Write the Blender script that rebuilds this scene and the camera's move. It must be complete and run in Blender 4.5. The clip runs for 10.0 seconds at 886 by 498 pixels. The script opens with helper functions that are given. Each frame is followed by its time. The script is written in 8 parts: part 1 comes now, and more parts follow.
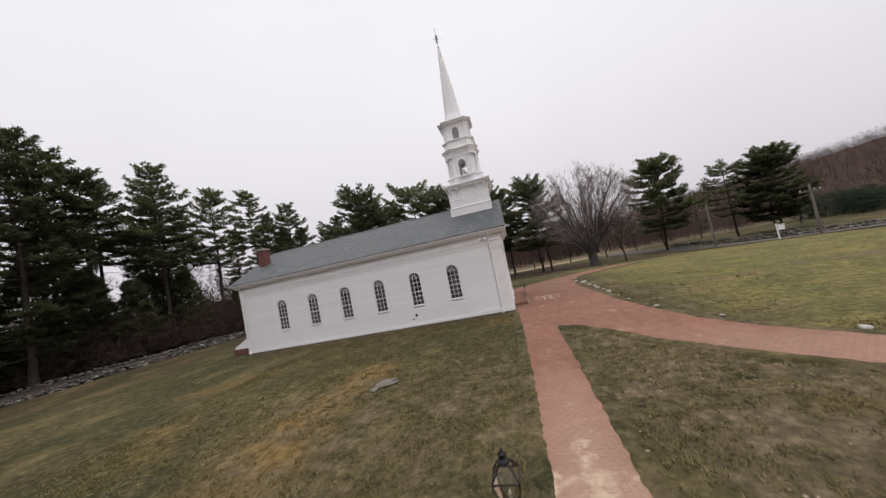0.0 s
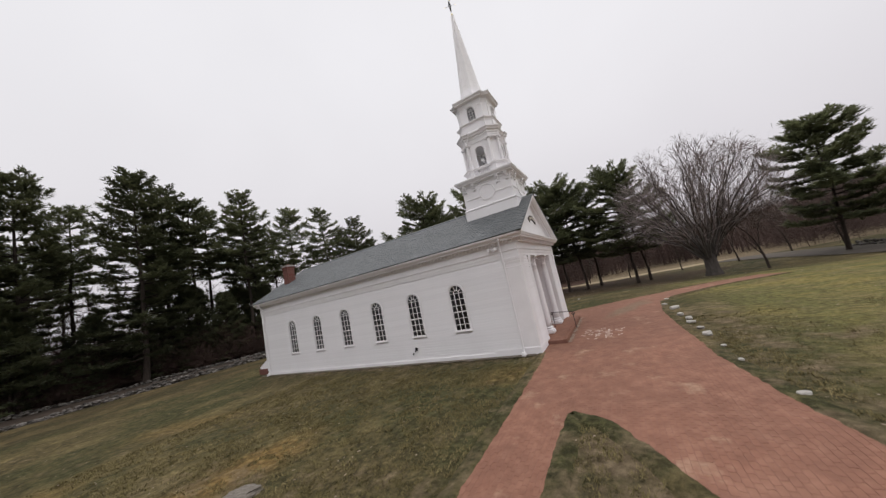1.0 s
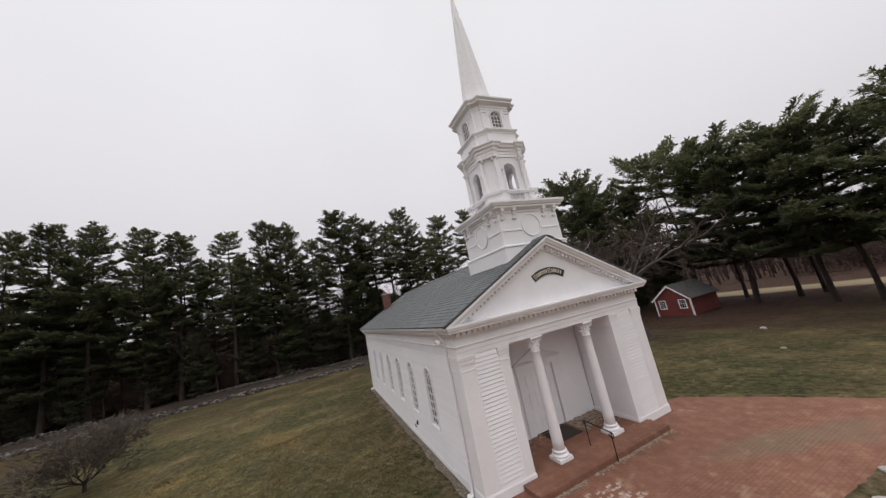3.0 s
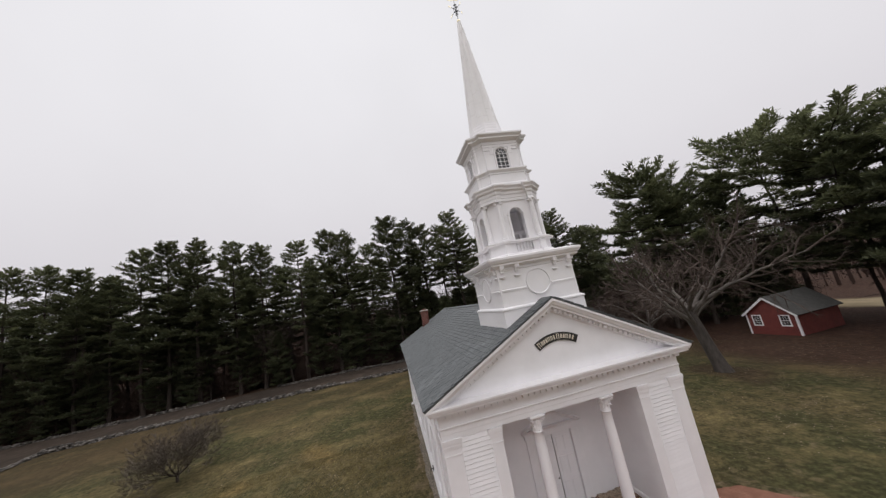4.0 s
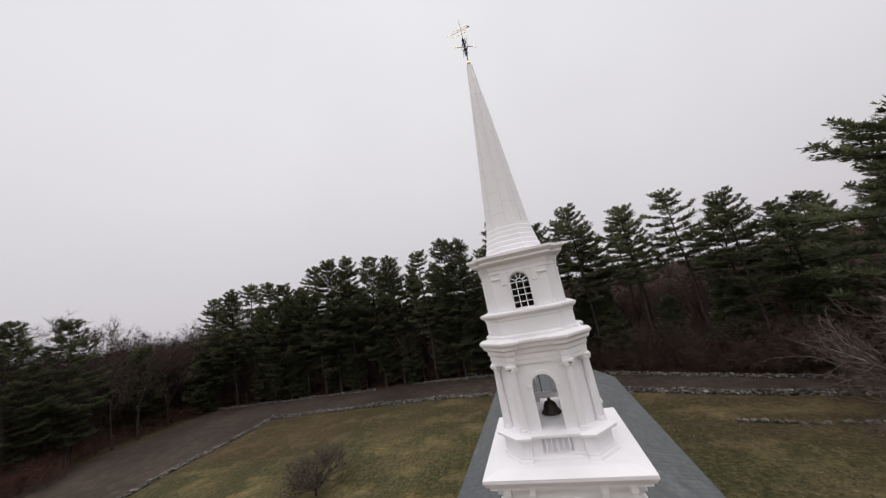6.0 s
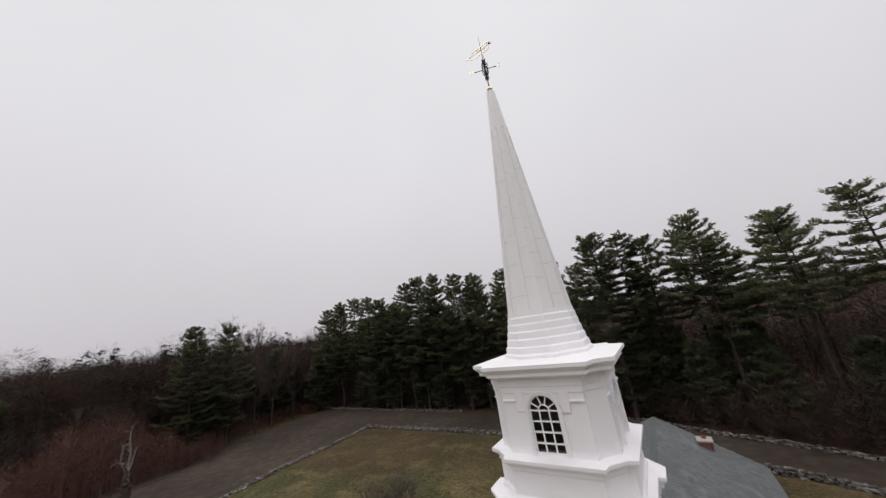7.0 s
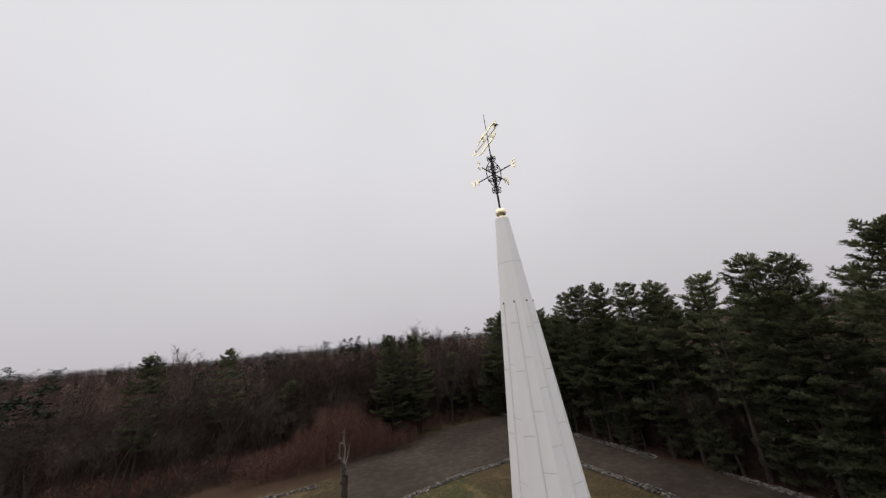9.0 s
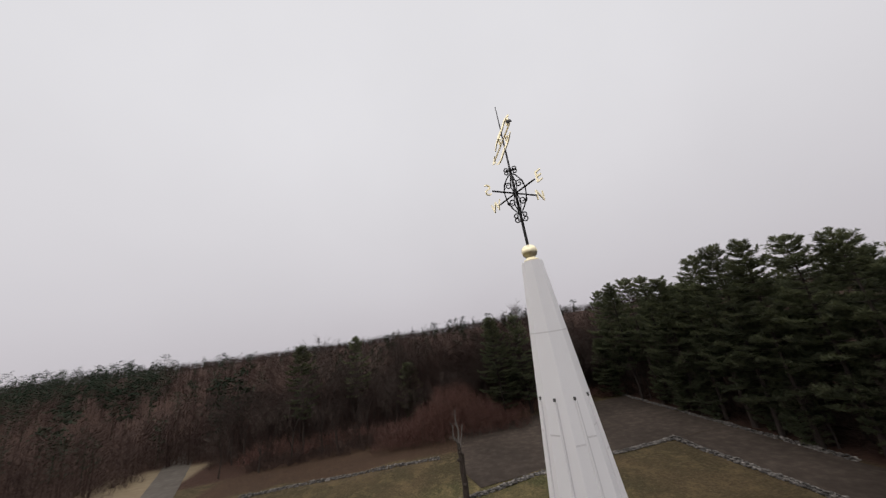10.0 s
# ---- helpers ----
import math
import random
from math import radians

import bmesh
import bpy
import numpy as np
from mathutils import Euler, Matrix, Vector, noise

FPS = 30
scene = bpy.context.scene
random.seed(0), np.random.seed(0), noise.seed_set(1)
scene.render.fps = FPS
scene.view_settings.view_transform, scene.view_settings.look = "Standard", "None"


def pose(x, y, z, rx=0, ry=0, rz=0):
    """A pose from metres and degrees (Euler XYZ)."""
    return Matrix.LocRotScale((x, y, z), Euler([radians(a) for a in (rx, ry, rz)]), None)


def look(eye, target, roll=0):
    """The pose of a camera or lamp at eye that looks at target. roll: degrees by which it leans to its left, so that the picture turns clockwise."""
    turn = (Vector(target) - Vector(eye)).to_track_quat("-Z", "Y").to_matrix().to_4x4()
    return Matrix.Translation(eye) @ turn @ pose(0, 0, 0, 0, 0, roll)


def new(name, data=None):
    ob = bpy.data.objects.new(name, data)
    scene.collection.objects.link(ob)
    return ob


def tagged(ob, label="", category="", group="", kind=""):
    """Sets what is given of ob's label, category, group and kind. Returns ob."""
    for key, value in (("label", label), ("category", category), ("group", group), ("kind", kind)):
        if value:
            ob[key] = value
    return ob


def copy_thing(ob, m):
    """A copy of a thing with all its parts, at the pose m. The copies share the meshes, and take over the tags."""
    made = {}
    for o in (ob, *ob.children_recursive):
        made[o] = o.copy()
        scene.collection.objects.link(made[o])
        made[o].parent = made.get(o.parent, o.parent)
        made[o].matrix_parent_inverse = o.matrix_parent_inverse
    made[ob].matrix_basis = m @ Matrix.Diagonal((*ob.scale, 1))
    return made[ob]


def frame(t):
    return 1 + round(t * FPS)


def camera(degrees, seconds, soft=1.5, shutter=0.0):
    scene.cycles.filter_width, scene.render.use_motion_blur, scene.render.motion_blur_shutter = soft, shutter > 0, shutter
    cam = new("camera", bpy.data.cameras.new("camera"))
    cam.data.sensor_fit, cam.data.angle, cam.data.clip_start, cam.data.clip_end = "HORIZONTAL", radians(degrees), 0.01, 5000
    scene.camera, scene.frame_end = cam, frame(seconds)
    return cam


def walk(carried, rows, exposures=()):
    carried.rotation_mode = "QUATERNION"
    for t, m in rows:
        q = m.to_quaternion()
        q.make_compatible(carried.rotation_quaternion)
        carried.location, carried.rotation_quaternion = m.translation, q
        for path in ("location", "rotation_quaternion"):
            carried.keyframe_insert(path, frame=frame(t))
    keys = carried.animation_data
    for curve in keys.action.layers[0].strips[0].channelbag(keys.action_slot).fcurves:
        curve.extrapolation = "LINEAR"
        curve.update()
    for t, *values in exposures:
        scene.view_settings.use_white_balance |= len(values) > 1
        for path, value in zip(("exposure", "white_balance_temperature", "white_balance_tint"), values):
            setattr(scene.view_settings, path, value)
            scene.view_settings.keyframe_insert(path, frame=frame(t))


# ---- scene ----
cam = camera(111.6, 10.0, 1.3, 0.15)
PATH = [
    (0, (0.394, -18.766, 3.487), (-0.024, -16.813, 3.596), -11.7),
    (0.5, (1.924, -15.675, 3.349), (1.268, -13.793, 3.520), -11.8),
    (1, (3.441, -12.768, 3.320), (2.492, -11.029, 3.587), -12.0),
    (1.5, (4.985, -10.028, 3.690), (3.763, -8.483, 4.030), -12.1),
    (2, (6.479, -7.536, 4.196), (5.021, -6.221, 4.576), -12.0),
    (2.5, (7.796, -5.437, 4.910), (6.142, -4.376, 5.287), -11.8),
    (3, (8.835, -3.709, 5.770), (7.039, -2.904, 6.128), -11.6),
    (3.2, (9.070, -3.062, 6.100), (7.238, -2.346, 6.463), -11.5),
    (4.5, (9.494, 0.371, 9.106), (7.537, 0.580, 9.463), -10.8),
    (5, (9.069, 1.774, 10.213), (7.103, 1.764, 10.579), -10.8),
    (6.3, (6.607, 5.075, 13.429), (4.765, 4.41, 13.836), -10.5),
    (6.5, (6.129, 5.381, 13.647), (4.34, 4.606, 14.095), -9.9),
    (7, (4.817, 6.183, 14.674), (3.192, 5.14, 15.197), -8.5),
    (7.5, (3.603, 6.756, 15.668), (2.194, 5.471, 16.271), -6.8),
    (8, (2.377, 7.003, 17.088), (1.18, 5.53, 17.717), -6.2),
    (8.5, (1.541, 7.24, 17.997), (0.541, 5.63, 18.634), -5.7),
    (9, (0.901, 7.431, 18.74), (0.087, 5.709, 19.348), -6.2),
    (9.5, (0.268, 7.373, 19.313), (-0.309, 5.545, 19.886), -7.7),
    (10, (-0.433, 6.972, 19.801), (-0.658, 5.062, 20.349), -8.8),
]
walk(cam, [(t, look(eye, target, roll)) for t, eye, target, roll in PATH],
     exposures=((0, 0.22), (0.7, 0.18), (1.5, 0.10), (2.5, 0.10), (5, 0.08), (7, 0.0), (10, -0.06)))

# ---- light: an overcast sky, brighter overhead, and a wide veiled sun ----
SUN_EL, SUN_AZ = 84.0, 10.0          # degrees; azimuth from +x towards +y
world = bpy.data.worlds.new("overcast")
scene.world = world
world.use_nodes = True
wn, wl = world.node_tree.nodes, world.node_tree.links
wn.clear()
w_out = wn.new("ShaderNodeOutputWorld")
w_bg = wn.new("ShaderNodeBackground")
w_bg2 = wn.new("ShaderNodeBackground")
w_add = wn.new("ShaderNodeAddShader")
sky = wn.new("ShaderNodeTexSky")
sky.sky_type = 'NISHITA'
sky.sun_disc = False
sky.sun_elevation, sky.sun_rotation = radians(SUN_EL), radians(90 - SUN_AZ)
sky.air_density, sky.dust_density = 1.0, 6.0
w_bg2.inputs["Strength"].default_value = 0.002
wl.new(sky.outputs["Color"], w_bg2.inputs["Color"])
geo = wn.new("ShaderNodeTexCoord")
sep = wn.new("ShaderNodeSeparateXYZ")
wl.new(geo.outputs["Generated"], sep.inputs[0])
ramp = wn.new("ShaderNodeValToRGB")
ramp.color_ramp.interpolation = 'B_SPLINE'
for pos, col in ((0.0, (0.585, 0.55, 0.59)), (0.16, (0.685, 0.66, 0.695)), (0.36, (0.755, 0.735, 0.765)), (0.62, (0.83, 0.82, 0.85))):
    e = ramp.color_ramp.elements[0] if pos == 0.0 else ramp.color_ramp.elements.new(pos)
    e.position, e.color = pos, (*col, 1)
ramp.color_ramp.elements[-1].position = 1.0
ramp.color_ramp.elements[-1].color = (0.86, 0.85, 0.88, 1)
cl = wn.new("ShaderNodeTexNoise")
cl.inputs["Scale"].default_value, cl.inputs["Detail"].default_value = 1.6, 4.0
wl.new(geo.outputs["Generated"], cl.inputs["Vector"])
clm = wn.new("ShaderNodeMapRange")
clm.inputs["From Min"].default_value, clm.inputs["From Max"].default_value = 0.25, 0.75
clm.inputs["To Min"].default_value, clm.inputs["To Max"].default_value = 0.96, 1.04
wl.new(cl.outputs["Fac"], clm.inputs["Value"])
mulv = wn.new("ShaderNodeVectorMath")
mulv.operation = 'SCALE'
wl.new(sep.outputs["Z"], ramp.inputs["Fac"])
wl.new(ramp.outputs["Color"], mulv.inputs[0])
wl.new(clm.outputs["Result"], mulv.inputs["Scale"])
wl.new(mulv.outputs[0], w_bg.inputs["Color"])
w_bg.inputs["Strength"].default_value = 0.93
wl.new(w_bg.outputs[0], w_add.inputs[0])
wl.new(w_bg2.outputs[0], w_add.inputs[1])
wl.new(w_add.outputs[0], w_out.inputs["Surface"])

sun_data = bpy.data.lights.new("sun", 'SUN')
sun_data.energy, sun_data.angle, sun_data.color = 1.5, radians(120), (1.0, 0.965, 0.93)
sun = new("sun", sun_data)
_a, _e = radians(SUN_AZ), radians(SUN_EL)
sun.matrix_world = look((0, 0, 60), (-math.cos(_a) * math.cos(_e), -math.sin(_a) * math.cos(_e), 60 - math.sin(_e)))
scene.view_settings.exposure = 0.0

# ---- materials ----
def material(name, stops, scale=3.0, detail=6.0, rough=0.7, metal=0.0, bump=0.2, bump_scale=30.0, vary=0.0, island=False,
             big=0.0, big_scale=0.25, coords="Object", stretch=(1, 1, 1), rough_vary=0.1, stain=None):
    """A mottled surface: colour stops over noise, a larger stain scale, fine relief, and a shift from piece to piece."""
    m = bpy.data.materials.new(name)
    m.use_nodes = True
    n, l = m.node_tree.nodes, m.node_tree.links
    b = n["Principled BSDF"]
    b.inputs["Roughness"].default_value, b.inputs["Metallic"].default_value = rough, metal
    if coords == "Object":
        src = n.new("ShaderNodeTexCoord").outputs["Object"]
    else:
        src = n.new("ShaderNodeNewGeometry").outputs["Position"]
    mp = n.new("ShaderNodeMapping")
    mp.inputs["Scale"].default_value = stretch
    l.new(src, mp.inputs["Vector"])
    no = n.new("ShaderNodeTexNoise")
    no.inputs["Scale"].default_value, no.inputs["Detail"].default_value, no.inputs["Roughness"].default_value = scale, detail, 0.6
    l.new(mp.outputs[0], no.inputs["Vector"])
    cr = n.new("ShaderNodeValToRGB")
    els = cr.color_ramp.elements
    els[0].position, els[0].color = stops[0][0], (*stops[0][1], 1)
    els[1].position, els[1].color = stops[-1][0], (*stops[-1][1], 1)
    for p, c in stops[1:-1]:
        e = els.new(p)
        e.color = (*c, 1)
    l.new(no.outputs["Fac"], cr.inputs["Fac"])
    col = cr.outputs["Color"]
    if big > 0:
        nb = n.new("ShaderNodeTexNoise")
        nb.inputs["Scale"].default_value, nb.inputs["Detail"].default_value = big_scale, 4.0
        l.new(mp.outputs[0], nb.inputs["Vector"])
        mr = n.new("ShaderNodeMapRange")
        mr.inputs["From Min"].default_value, mr.inputs["From Max"].default_value = 0.3, 0.7
        mr.inputs["To Min"].default_value, mr.inputs["To Max"].default_value = 1 - big, 1 + big
        l.new(nb.outputs["Fac"], mr.inputs["Value"])
        sc = n.new("ShaderNodeVectorMath")
        sc.operation = 'SCALE'
        l.new(col, sc.inputs[0])
        l.new(mr.outputs[0], sc.inputs["Scale"])
        col = sc.outputs[0]
    if stain:
        tint, s_scale, lo, hi = stain
        ns = n.new("ShaderNodeTexNoise")
        ns.inputs["Scale"].default_value, ns.inputs["Detail"].default_value, ns.inputs["Roughness"].default_value = s_scale, 7.0, 0.65
        l.new(mp.outputs[0], ns.inputs["Vector"])
        ms = n.new("ShaderNodeMapRange")
        ms.inputs["From Min"].default_value, ms.inputs["From Max"].default_value = lo, hi
        l.new(ns.outputs["Fac"], ms.inputs["Value"])
        mx_ = n.new("ShaderNodeMix")
        mx_.data_type = 'RGBA'
        l.new(ms.outputs[0], mx_.inputs[0])
        l.new(col, mx_.inputs[6])
        mx_.inputs[7].default_value = (*tint, 1)
        col = mx_.outputs[2]
    if vary > 0:
        rnd = n.new("ShaderNodeNewGeometry").outputs["Random Per Island"] if island else n.new("ShaderNodeObjectInfo").outputs["Random"]
        mr = n.new("ShaderNodeMapRange")
        mr.inputs["To Min"].default_value, mr.inputs["To Max"].default_value = 1 - vary, 1 + vary
        l.new(rnd, mr.inputs["Value"])
        sc = n.new("ShaderNodeVectorMath")
        sc.operation = 'SCALE'
        l.new(col, sc.inputs[0])
        l.new(mr.outputs[0], sc.inputs["Scale"])
        col = sc.outputs[0]
    l.new(col, b.inputs["Base Color"])
    if rough_vary > 0:
        mr = n.new("ShaderNodeMapRange")
        mr.inputs["To Min"].default_value, mr.inputs["To Max"].default_value = max(0.02, rough - rough_vary), min(1, rough + rough_vary)
        l.new(no.outputs["Fac"], mr.inputs["Value"])
        l.new(mr.outputs[0], b.inputs["Roughness"])
    if bump > 0:
        nf = n.new("ShaderNodeTexNoise")
        nf.inputs["Scale"].default_value, nf.inputs["Detail"].default_value = bump_scale, 5.0
        l.new(mp.outputs[0], nf.inputs["Vector"])
        bp = n.new("ShaderNodeBump")
        bp.inputs["Strength"].default_value, bp.inputs["Distance"].default_value = bump, 0.02
        l.new(nf.outputs["Fac"], bp.inputs["Height"])
        l.new(bp.outputs[0], b.inputs["Normal"])
    return m


def glass_material(name, tint):
    m = bpy.data.materials.new(name)
    m.use_nodes = True
    n, l = m.node_tree.nodes, m.node_tree.links
    n.remove(n["Principled BSDF"])
    tr, gl, mixs = n.new("ShaderNodeBsdfTransparent"), n.new("ShaderNodeBsdfGlossy"), n.new("ShaderNodeMixShader")
    tr.inputs["Color"].default_value = (*tint, 1)
    gl.inputs["Roughness"].default_value = 0.03
    fr = n.new("ShaderNodeFresnel")
    fr.inputs["IOR"].default_value = 1.5
    l.new(fr.outputs[0], mixs.inputs["Fac"])
    l.new(tr.outputs[0], mixs.inputs[1])
    l.new(gl.outputs[0], mixs.inputs[2])
    l.new(mixs.outputs[0], n["Material Output"].inputs["Surface"])
    return m


WHITE = material("white_paint", ((0.25, (0.785, 0.770, 0.788)), (0.7, (0.85, 0.835, 0.855))), scale=1.3, rough=0.55, bump=0.08, bump_scale=40, big=0.03, big_scale=0.35, vary=0.0)
CLAP = material("white_clapboard_paint", ((0.2, (0.785, 0.770, 0.788)), (0.75, (0.86, 0.845, 0.865))), scale=2.2, rough=0.55, bump=0.1, bump_scale=25, vary=0.025, stretch=(0.3, 1, 3))
SPIRE = material("white_painted_metal", ((0.25, (0.76, 0.745, 0.75)), (0.75, (0.83, 0.815, 0.82))), scale=0.9, rough=0.45, bump=0.05, bump_scale=14, big=0.05, big_scale=0.5, stretch=(1, 1, 0.4))
GREYJOINT = material("weathered_joint", ((0.3, (0.60, 0.585, 0.585)), (0.7, (0.70, 0.68, 0.68))), scale=8, rough=0.8, bump=0)
SLATE = material("grey_slate", ((0.25, (0.074, 0.082, 0.087)), (0.5, (0.090, 0.099, 0.104)), (0.8, (0.113, 0.121, 0.125))), scale=1.6, rough=0.58, bump=0.25, bump_scale=18, vary=0.17, island=True, big=0.07, big_scale=0.35, coords="Position", stain=((0.15, 0.163, 0.166), 0.8, 0.56, 0.8))
SLATE_ONE = material("grey_slate_piece", ((0.25, (0.074, 0.082, 0.087)), (0.5, (0.090, 0.099, 0.104)), (0.8, (0.113, 0.121, 0.125))), scale=1.6, rough=0.58, bump=0.25, bump_scale=18, vary=0.19, big=0.07, big_scale=0.35, coords="Position", stain=((0.15, 0.163, 0.166), 0.8, 0.56, 0.8))
BRICK = material("brick_paver", ((0.2, (0.152, 0.063, 0.039)), (0.5, (0.208, 0.095, 0.061)), (0.8, (0.28, 0.145, 0.098))), scale=2.6, detail=9, rough=0.9, bump=0.2, bump_scale=45, vary=0.045, island=True, big=0.12, big_scale=0.35, coords="Position", stain=((0.46, 0.33, 0.23), 0.9, 0.58, 0.82))
BRICK_ONE = material("brick_paver_piece", ((0.2, (0.152, 0.063, 0.039)), (0.5, (0.208, 0.095, 0.061)), (0.8, (0.28, 0.145, 0.098))), scale=2.6, detail=9, rough=0.9, bump=0.2, bump_scale=45, vary=0.045, big=0.12, big_scale=0.35, coords="Position", stain=((0.46, 0.33, 0.23), 0.9, 0.58, 0.82))
PALEBRICK = material("salt_stained_brick", ((0.40, (0.21, 0.100, 0.072)), (0.47, (0.36, 0.24, 0.19)), (0.64, (0.56, 0.46, 0.40))), scale=11, rough=0.9, bump=0.3, bump_scale=40, vary=0.12, island=True, coords="Position")
JOINT = material("sandy_joint", ((0.3, (0.160, 0.070, 0.049)), (0.7, (0.225, 0.112, 0.082))), scale=3, rough=0.95, bump=0.4, bump_scale=60, coords="Position", big=0.2, big_scale=0.5)
CHIMNEY = material("chimney_brick", ((0.25, (0.115, 0.043, 0.034)), (0.7, (0.20, 0.082, 0.064))), scale=6, rough=0.9, bump=0.4, bump_scale=40, vary=0.2, island=True)
MORTAR = material("mortar", ((0.3, (0.25, 0.22, 0.20)), (0.7, (0.36, 0.33, 0.30))), scale=12, rough=0.95, bump=0.3)
IRON = material("black_iron", ((0.3, (0.012, 0.012, 0.013)), (0.7, (0.03, 0.028, 0.028))), scale=14, rough=0.5, metal=0.6, bump=0.1)
GOLD = material("gold_leaf", ((0.3, (0.90, 0.78, 0.48)), (0.7, (0.96, 0.88, 0.66))), scale=9, rough=0.38, metal=1.0, bump=0.05)
BLACK = material("black_paint", ((0.3, (0.012, 0.011, 0.01)), (0.7, (0.03, 0.028, 0.026))), scale=8, rough=0.5, bump=0.05)
CREAM = material("cream_lettering", ((0.3, (0.62, 0.56, 0.46)), (0.7, (0.74, 0.68, 0.58))), scale=12, rough=0.6, bump=0.0)
STONE = material("fieldstone", ((0.2, (0.034, 0.030, 0.026)), (0.5, (0.090, 0.080, 0.072)), (0.8, (0.26, 0.24, 0.22))), scale=2.6, rough=0.9, bump=0.5, bump_scale=16, vary=0.6, island=True, coords="Position")
STONE_ONE = material("fieldstone_piece", ((0.2, (0.034, 0.030, 0.026)), (0.5, (0.090, 0.080, 0.072)), (0.8, (0.26, 0.24, 0.22))), scale=2.6, rough=0.9, bump=0.5, bump_scale=16, vary=0.6, coords="Position")
PALESTONE = material("pale_boulder", ((0.25, (0.27, 0.25, 0.225)), (0.6, (0.43, 0.41, 0.385)), (0.85, (0.58, 0.56, 0.53))), scale=5, rough=0.9, bump=0.5, bump_scale=18, vary=0.12)
SLAB = material("lichened_slab", ((0.25, (0.085, 0.072, 0.058)), (0.5, (0.15, 0.132, 0.112)), (0.8, (0.26, 0.235, 0.205))), scale=6, detail=8, rough=0.95, bump=0.6, bump_scale=18)
GRAVEL = material("worn_grey_drive", ((0.2, (0.031, 0.0235, 0.0185)), (0.5, (0.053, 0.041, 0.033)), (0.82, (0.092, 0.073, 0.060))), scale=0.8, detail=9, rough=0.9, bump=0.4, bump_scale=9, big=0.35, big_scale=0.06, coords="Position")
PALEROAD = material("pale_sandy_road", ((0.2, (0.075, 0.064, 0.054)), (0.55, (0.108, 0.094, 0.080)), (0.85, (0.16, 0.140, 0.122))), scale=0.8, detail=9, rough=0.9, bump=0.3, bump_scale=9, big=0.12, big_scale=0.1, coords="Position")
PEBBLES = material("pebbles", ((0.3, (0.055, 0.044, 0.032)), (0.5, (0.135, 0.112, 0.086)), (0.7, (0.30, 0.265, 0.22))), scale=16, detail=4, rough=0.95, bump=0.8, bump_scale=14, big=0.3, big_scale=0.8, coords="Position")
BARK = material("dark_bark", ((0.25, (0.027, 0.021, 0.018)), (0.7, (0.066, 0.053, 0.045))), scale=7, rough=0.95, bump=0.6, bump_scale=20, stretch=(1, 1, 0.25), vary=0.2)
GREYBARK = material("grey_bark", ((0.25, (0.066, 0.057, 0.050)), (0.7, (0.18, 0.158, 0.142))), scale=6, rough=0.95, bump=0.5, bump_scale=20, stretch=(1, 1, 0.3), vary=0.15)
OLDBARK = material("grey_brown_bark", ((0.25, (0.030, 0.025, 0.022)), (0.7, (0.092, 0.079, 0.070))), scale=5, rough=0.95, bump=0.7, bump_scale=16, stretch=(1, 1, 0.3))
TWIG = material("bare_twigs", ((0.3, (0.046, 0.035, 0.030)), (0.7, (0.088, 0.068, 0.059))), scale=0.8, rough=0.95, bump=0, vary=0.25)
PALETWIG = material("pale_bare_twigs", ((0.3, (0.145, 0.116, 0.109)), (0.7, (0.26, 0.214, 0.203))), scale=0.8, rough=0.95, bump=0, vary=0.1)
REDTWIG = material("reddish_twigs", ((0.3, (0.108, 0.058, 0.047)), (0.7, (0.21, 0.118, 0.098))), scale=0.9, rough=0.95, bump=0, vary=0.1)
THICKET = material("dark_thicket", ((0.3, (0.050, 0.034, 0.028)), (0.7, (0.100, 0.069, 0.058))), scale=0.25, rough=0.95, bump=0)
WOODTWIG = material("leafless_wood_twigs", ((0.32, (0.032, 0.021, 0.018)), (0.68, (0.078, 0.052, 0.044))), scale=0.09, rough=0.95, bump=0)
FARNEEDLE = material("far_pine_needles", ((0.3, (0.016, 0.024, 0.015)), (0.7, (0.040, 0.052, 0.033))), scale=0.2, rough=0.9, bump=0)
SHRUBTWIG = material("grey_brown_twigs", ((0.3, (0.085, 0.070, 0.058)), (0.7, (0.15, 0.125, 0.105))), scale=0.8, rough=0.95, bump=0)
SOIL = material("bare_soil", ((0.25, (0.05, 0.038, 0.024)), (0.5, (0.105, 0.080, 0.050)), (0.78, (0.20, 0.155, 0.10))), scale=5, detail=9, rough=0.95, bump=0.6, bump_scale=25, coords="Position", big=0.25, big_scale=0.7)
GRASS = material("grass_blades", ((0.25, (0.075, 0.066, 0.027)), (0.5, (0.145, 0.120, 0.054)), (0.8, (0.27, 0.218, 0.115))), scale=0.9, rough=0.9, bump=0, vary=0.35, island=True, coords="Position")
NEEDLE = material("pine_needles", ((0.25, (0.058, 0.065, 0.044)), (0.5, (0.102, 0.112, 0.070)), (0.8, (0.175, 0.182, 0.110))), scale=0.55, detail=6, rough=0.75, bump=0, vary=0.28)
REDPAINT = material("barn_red_paint", ((0.25, (0.115, 0.022, 0.018)), (0.7, (0.18, 0.040, 0.032))), scale=2, rough=0.75, bump=0.15, vary=0.08)
SHINGLE = material("grey_shingles", ((0.25, (0.055, 0.054, 0.052)), (0.7, (0.105, 0.102, 0.098))), scale=3, rough=0.9, bump=0.3, vary=0.1, island=True)
RUBBER = material("dark_mat", ((0.3, (0.022, 0.017, 0.015)), (0.7, (0.05, 0.038, 0.033))), scale=20, rough=0.95, bump=0.4)
